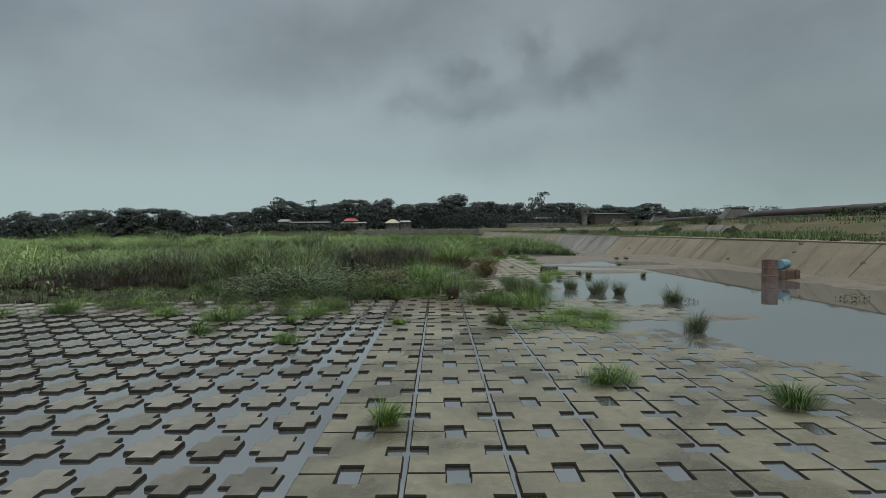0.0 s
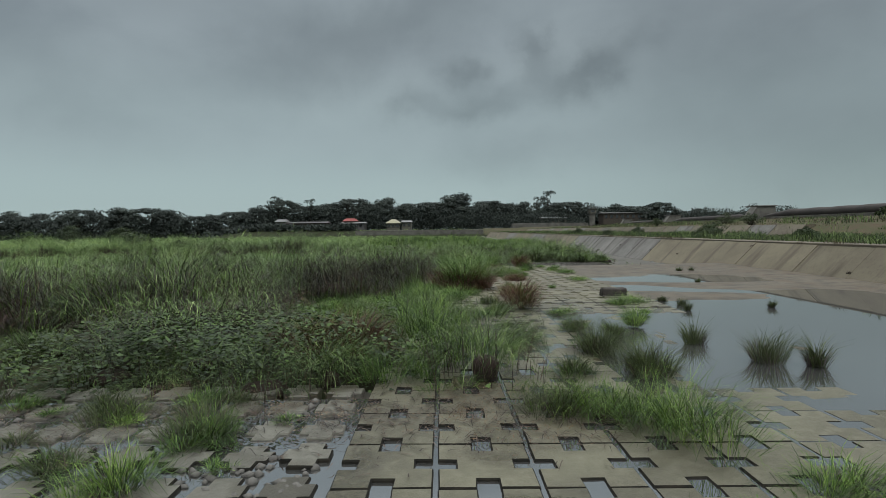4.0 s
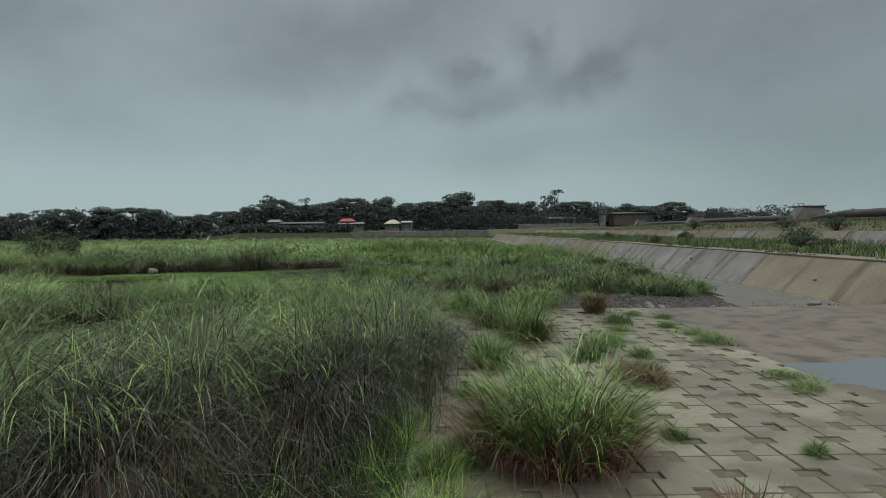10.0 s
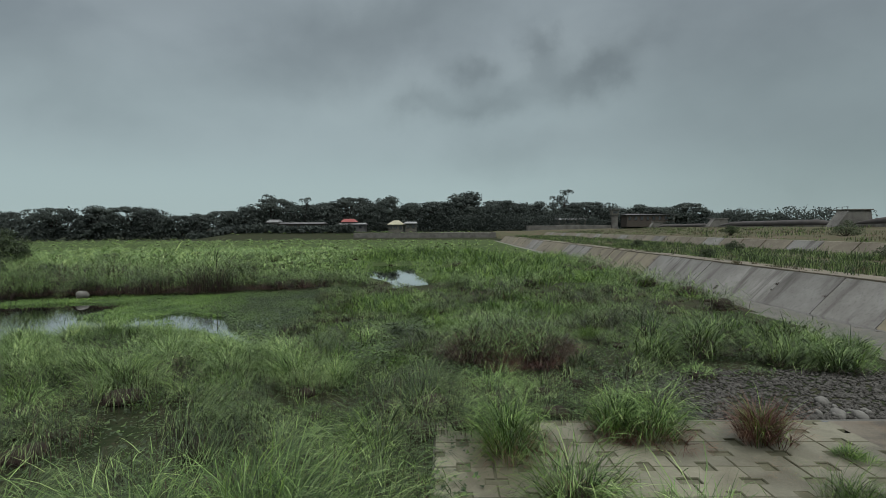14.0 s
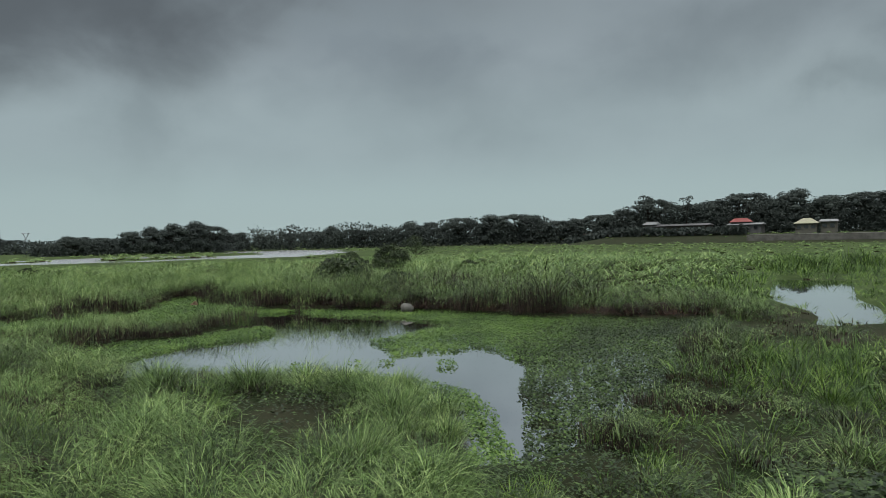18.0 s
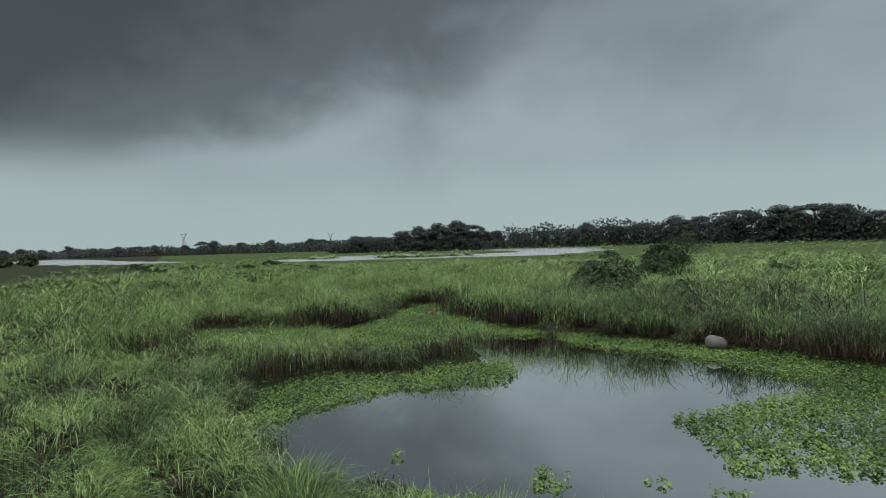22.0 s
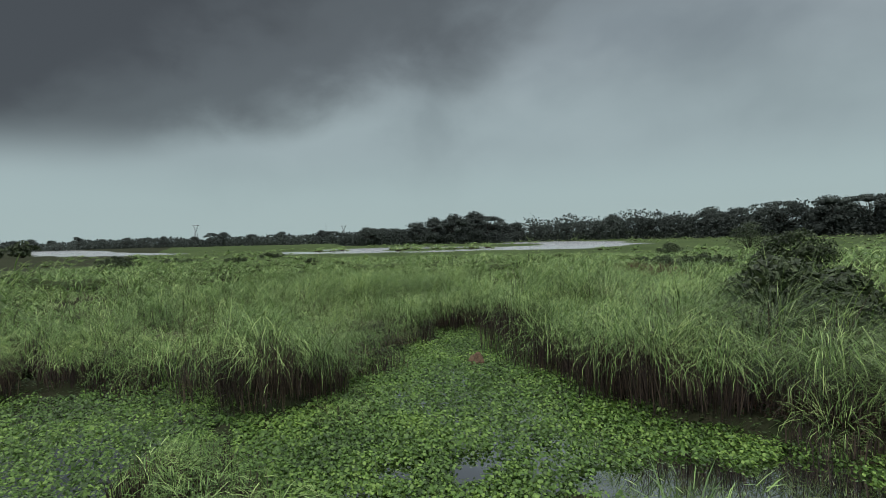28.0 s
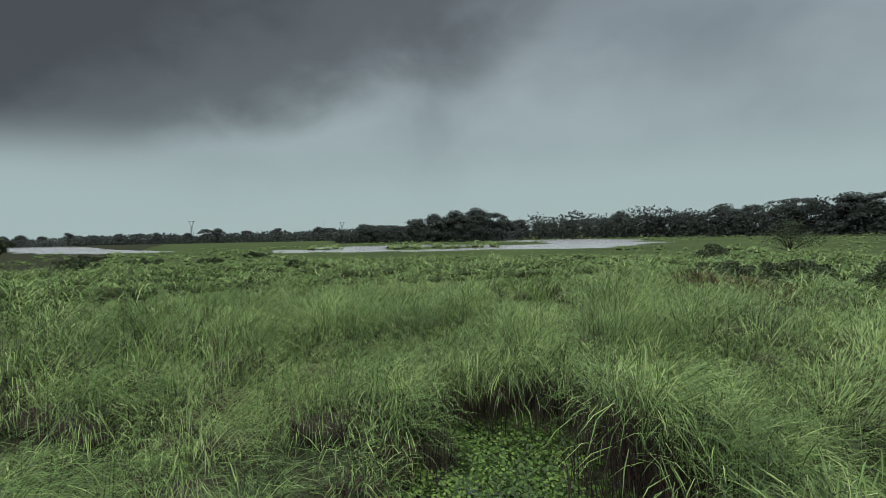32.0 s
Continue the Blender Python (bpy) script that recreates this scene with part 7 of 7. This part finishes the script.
# ---- the rubber weir on the crest ----
def pier(x, y, z, s, label):
    ob = thing("weir_pier", (x, y, z), 0, label, "pier", "piers of the rubber weir")
    bm = bmesh.new()
    ring = [(-3.4 * s, 0.0), (2.6 * s, 0.0), (2.2 * s, 2.7 * s), (-1.4 * s, 2.7 * s)]
    lo = [bm.verts.new((px, -1.3 * s, pz)) for px, pz in ring]
    hi = [bm.verts.new((px, 1.3 * s, pz)) for px, pz in ring]
    bm.faces.new(lo)
    bm.faces.new(hi[::-1])
    for i in range(4):
        j = (i + 1) % 4
        bm.faces.new((lo[j], lo[i], hi[i], hi[j]))
    part("body", bm, M["old"], ob)
    part("deck", boxes((-1.5 * s, -1.5 * s, 2.72 * s, 2.5 * s, 3.4 * s, 2.92 * s), bevel=0.04), M["old"], ob)
    for u in (-1.3, 0, 1.3):
        part("rail_post", boxes((-1.6 * s, (u - 0.04) * s, 2.9 * s, -1.52 * s, (u + 0.04) * s, 3.3 * s)), M["steel"], ob)
    part("rail", boxes((-1.6 * s, -1.4 * s, 3.27 * s, -1.52 * s, 1.4 * s, 3.33 * s)), M["steel"], ob)
    return ob


def bladder(x0, y0, x1, y1, z, rad, label):
    ob = thing("rubber_weir", (x0, y0, z), 0, label, "weir", "rubber weir sections")
    n, sides = 26, 16
    bm = bmesh.new()
    rings = []
    for i in range(n + 1):
        u = i / n
        rr = rad * (0.35 + 0.65 * min(1, 7 * min(u, 1 - u))) * (1 + 0.03 * math.sin(i * 2.1))
        rings.append([bm.verts.new(((x1 - x0) * u + math.cos(a) * rr * 1.25, (y1 - y0) * u, rr * 0.8 + math.sin(a) * rr)) for a in [k * 2 * math.pi / sides for k in range(sides)]])
    for lo, hi in zip(rings, rings[1:]):
        for k in range(sides):
            bm.faces.new((lo[k], hi[k], hi[(k + 1) % sides], lo[(k + 1) % sides]))
    part("bag", bm, M["rubber"], ob, smooth=True)
    part("sill", boxes((-1.6, 0.3, -0.7, x1 - x0 + 1.6, y1 - y0 - 0.3, 0.08), bevel=0.03), M["old"], ob)
    return ob


pier(64.5, 121.7, 3.5, 1.0, "pale concrete pier with a railed deck on the crest")
pier(69.0, 175.8, 3.3, 0.9, "weathered concrete pier between black weir bags")
pier(72.0, 226.0, 3.2, 0.85, "distant concrete pier on the crest")
bladder(62.0, 62.0, 64.0, 119.5, 3.9, 0.78, "long black inflated rubber weir bag")
bladder(65.0, 124.0, 68.4, 173.6, 3.75, 0.66, "black inflated rubber weir bag between two piers")
bladder(69.6, 178.0, 71.6, 224.0, 3.6, 0.6, "distant black rubber weir bag")
for k, (x, y, w, h) in enumerate(((60, 66, 7, 1.9), (60.5, 74, 7, 1.8), (61, 83, 6, 1.5), (59.5, 58, 8, 2.1), (62, 50, 8, 2.2))):
    shrub(x, y, float(ground(x, y)), w, h, 740 + k, "dark scrub on the crest beside the weir", 1600, 0.16, "scrub on the crest")


# ---- buildings on the far bank ----
def house(x, y, z, long_, deep, high, roof_high, wall_mat, roof_mat, turn_z, label, windows=3, hip=0.0):
    ob = thing("house", (x, y, z), turn_z, label, "house")
    part("wall", boxes((-long_ / 2, -deep / 2, -1.5, long_ / 2, deep / 2, high)), wall_mat, ob)
    bm = bmesh.new()
    a, b, o = long_ / 2 + 0.5, deep / 2 + 0.6, hip
    lo = [bm.verts.new(p) for p in ((-a, -b, high), (a, -b, high), (a, b, high), (-a, b, high))]
    lo2 = [bm.verts.new(p) for p in ((-a, -b, high + 0.12), (a, -b, high + 0.12), (a, b, high + 0.12), (-a, b, high + 0.12))]
    top = [bm.verts.new((-a + o, 0, high + roof_high)), bm.verts.new((a - o, 0, high + roof_high))]
    bm.faces.new(lo[::-1])
    for i in range(4):
        j = (i + 1) % 4
        bm.faces.new((lo[i], lo[j], lo2[j], lo2[i]))
    bm.faces.new((lo2[0], lo2[1], top[1], top[0]))
    bm.faces.new((lo2[2], lo2[3], top[0], top[1]))
    bm.faces.new((lo2[1], lo2[2], top[1]))
    bm.faces.new((lo2[3], lo2[0], top[0]))
    part("roof", bm, roof_mat, ob)
    for i in range(windows):
        u = -long_ / 2 + long_ * (i + 0.5) / windows
        w = part("window", boxes((u - 0.55, -deep / 2 - 0.05, high * 0.38, u + 0.55, -deep / 2 + 0.1, high * 0.8)), M["pane"], ob)
        part("sill", boxes((u - 0.65, -deep / 2 - 0.14, high * 0.33, u + 0.65, -deep / 2 + 0.05, high * 0.38)), wall_mat, w)
    return ob


house(-20.4, 243, 2.9, 5.4, 6, 2.4, 1.7, M["plaster"], M["cream"], 0, "cream house with a pale hipped sheet roof", 3, 2.2)
house(-14.9, 244, 3.1, 3.9, 5, 2.6, 0.8, M["plaster"], M["white"], 0, "low house with a white sheet roof", 2, 0.4)
house(-41, 258, 4.2, 6, 7, 2.4, 1.4, M["grey"], M["red"], 10, "house with a red sheet roof among the trees", 3, 1.5)
house(-39.0, 256, 3.2, 10, 7, 2.4, 0.7, M["grey"], M["white"], 0, "long low shed with a pale roof", 3, 0.2)
house(-60, 256, 3.4, 19, 8, 2.5, 0.8, M["brown"], M["grey"], 0, "long open shed with a grey sheet roof", 6, 0.2)
house(-70.5, 255, 4.0, 4.2, 6, 2.6, 1.2, M["plaster"], M["white"], 0, "small white house beside the shed", 2, 0.6)
house(84, 268, 5.6, 20, 8, 3.4, 0.6, M["brown"], M["grey"], 0, "brown brick gatehouse building with a flat roof", 8, 0.1)
house(52, 272, 4.6, 12, 7, 2.6, 0.8, M["plaster"], M["white"], 0, "pale low building below the trees", 4, 0.3)
house(99, 292, 5.5, 13, 8, 4.2, 2.0, M["plaster"], M["grey"], 0, "pale two-storey house among the trees", 5, 1.0)
tower = thing("tower", (68.2, 262, 2.8), 0, "pale concrete gate tower with a railed top", "tower")
part("shaft", boxes((-1.1, -1.1, -1, 1.1, 1.1, 6.2), bevel=0.05), M["old"], tower)
part("cabin", boxes((-1.5, -1.5, 6.2, 1.5, 1.5, 8.2), bevel=0.05), M["plaster"], tower)
part("window", boxes((-0.9, -1.56, 6.8, 0.9, -1.4, 7.6)), M["pane"], tower)
part("roof", boxes((-1.8, -1.8, 8.2, 1.8, 1.8, 8.4), bevel=0.03), M["old"], tower)
for s in (-1.6, 0, 1.6):
    part("rail_post", boxes((s - 0.05, -1.7, 8.4, s + 0.05, -1.6, 9.2)), M["steel"], tower)
sill = tagged(part("sill_wall", boxes((-34, 226.0, -0.6, 16, 231, 2.35), bevel=0.1), M["old"]), "long low concrete sill across the far river bed", "wall", kind="structure")
stonewall = tagged(part("far_wall", boxes((30, 246.0, -0.6, 62, 250, 4.7), bevel=0.1), M["old"]), "grey stone retaining wall below the far woods", "wall", kind="structure")
hedge("undergrowth", [(-96, 263), (-20, 265), (40, 264), (64, 262)], 90, 6.5, 1.2, 0.4, 29, "dark undergrowth behind the houses on the far bank")
hedge("bank_scrub", [(-98, 239.5), (-70, 239.5), (-36, 239.0)], 26, 2.6, 0.8, 0.8, 24, "dark scrub below the sheds on the far bank")
lowwall = tagged(part("bank_wall", boxes((-92, 241.0, 0.0, -36, 243, 3.9), bevel=0.1), M["brown"]), "dark brick retaining wall below the sheds", "wall", kind="structure")


def pylon(x, y, high, label):
    ob = thing("pylon", (x, y, float(ground(x, y))), 40, label, "pylon", "power pylons")
    bm = bmesh.new()
    for sx in (-1, 1):
        for sy in (-1, 1):
            tube(bm, (sx * high * 0.1, sy * high * 0.1, 0), (sx * 0.6, sy * 0.6, high * 0.72), 0.28, 0.2, 4)
            tube(bm, (sx * 0.6, sy * 0.6, high * 0.72), (sx * high * 0.16, sy * 0.4, high), 0.24, 0.2, 4)
    part("frame", bm, M["steel"], ob)
    part("crossarm", tube(bmesh.new(), (-high * 0.24, 0, high * 0.97), (high * 0.24, 0, high * 0.97), 0.25, 0.25, 4), M["steel"], ob)
    bm = bmesh.new()
    for i in range(5):
        z0, z1 = high * 0.14 * i, high * 0.14 * (i + 1)
        w0, w1 = high * 0.1 * (1 - z0 / (high * 0.76)) + 0.5, high * 0.1 * (1 - z1 / (high * 0.76)) + 0.5
        tube(bm, (-w0, -w0, z0), (w1, -w1, z1), 0.14, 0.14, 4)
        tube(bm, (w0, -w0, z0), (-w1, -w1, z1), 0.14, 0.14, 4)
    part("bracing", bm, M["steel"], ob)
    return ob


pylon(-709, 62, 23, "distant steel lattice power pylon")
pylon(-760, 245, 21, "distant steel lattice power pylon")
mast = thing("mast", (-690, 205, 0), 0, "thin distant steel mast", "mast")
part("pole", tube(bmesh.new(), (0, 0, 0), (0, 0, 22), 0.35, 0.15, 6), M["steel"], mast)
part("antenna", tube(bmesh.new(), (-0.9, 0, 20.5), (0.9, 0, 20.5), 0.15, 0.15, 4), M["steel"], mast)

# ---- paving pieces last ----
# silt that has filled the joints of the drier slabs
sx_, sy_ = np.arange(-1.5, 5.66, 0.12), np.arange(21.6, 40.95, 0.12)
SX, SY = np.meshgrid(sx_, sy_)
idx = np.arange(SX.size).reshape(SX.shape)
quads = np.stack([idx[:-1, :-1], idx[:-1, 1:], idx[1:, 1:], idx[1:, :-1]], -1).reshape(-1, 4)
low_ = 1 - step(21.5, 26.5, SY)
silt_z = 0.022 * (1 - low_) - 0.06 * low_ + 0.026 * (fbm(SX, SY, 2.8, 3) - 0.5) + 0.05 * (fbm(SX, SY, 0.6, 3) - 0.5)
silt = sheet("silt", np.stack([SX.ravel(), SY.ravel(), silt_z.ravel()], 1), [quads], M["silt"])
tagged(silt, "dry olive silt filling the joints of the paving", "silt", kind="structure")
mx_, my_ = np.arange(1.6, 5.74, 0.09), np.arange(2.6, 22.0, 0.09)
MX, MY = np.meshgrid(mx_, my_)
idx = np.arange(MX.size).reshape(MX.shape)
quads = np.stack([idx[:-1, :-1], idx[:-1, 1:], idx[1:, 1:], idx[1:, :-1]], -1).reshape(-1, 4)
mud_z = FILM - 0.034 + 0.07 * (fbm(MX * 0.9 + 0.3 * MY, MY * 1.2, 1.7, 5) - 0.5)
film = sheet("mud_patches", np.stack([MX.ravel(), MY.ravel(), mud_z.ravel()], 1), [quads], M["mud"])
tagged(film, "patches of grey mud silted over the slabs at the water's edge", "mud", kind="structure")
pavement = tagged(part("pavement", boxes((-1.56, PAVE_Y[0] - 9.6, -0.26, 5.70, PAVE_Y[1], -0.14)), M["bed"]), "wet concrete paving of interlocking notched slabs", "paving", kind="structure")
r = random.Random(3)
rows = int((PAVE_Y[1] - PAVE_Y[0]) / PH)
for j in range(-10, rows):
    for i in range(8):
        x, y = PAVE_X[0] + PW * (i + 0.5), PAVE_Y[0] + 0.1 + PH * (j + 0.5)
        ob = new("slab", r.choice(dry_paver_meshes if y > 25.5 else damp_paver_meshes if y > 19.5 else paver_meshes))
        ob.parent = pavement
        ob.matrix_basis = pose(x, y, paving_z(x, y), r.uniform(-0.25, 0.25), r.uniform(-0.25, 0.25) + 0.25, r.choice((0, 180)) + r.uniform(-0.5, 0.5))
blockmat = tagged(part("block_bed", boxes((-16.4, -6.2, -0.3, -1.58, 16.5, -0.16)), M["bed"]), "mat of spaced cross-shaped concrete blocks in shallow water", "block paving", kind="structure")
rest = []
for j in range(-12, 19):
    for i in range(25):
        x, y = -1.86 - 0.578 * i, 3.0 + 0.722 * j
        m = pose(x, y, 0.010 + r.uniform(-0.010, 0.012), r.uniform(-1.0, 1.0), r.uniform(-1.0, 1.0), r.choice((0, 180)) + r.uniform(-2.5, 2.5))
        if 0 <= j < 16 and i < 19:
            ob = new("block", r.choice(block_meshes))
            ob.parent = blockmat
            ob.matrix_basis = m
        else:
            rest.append(m)
bm = bmesh.new()
for m in rest:
    n = len(bm.verts)
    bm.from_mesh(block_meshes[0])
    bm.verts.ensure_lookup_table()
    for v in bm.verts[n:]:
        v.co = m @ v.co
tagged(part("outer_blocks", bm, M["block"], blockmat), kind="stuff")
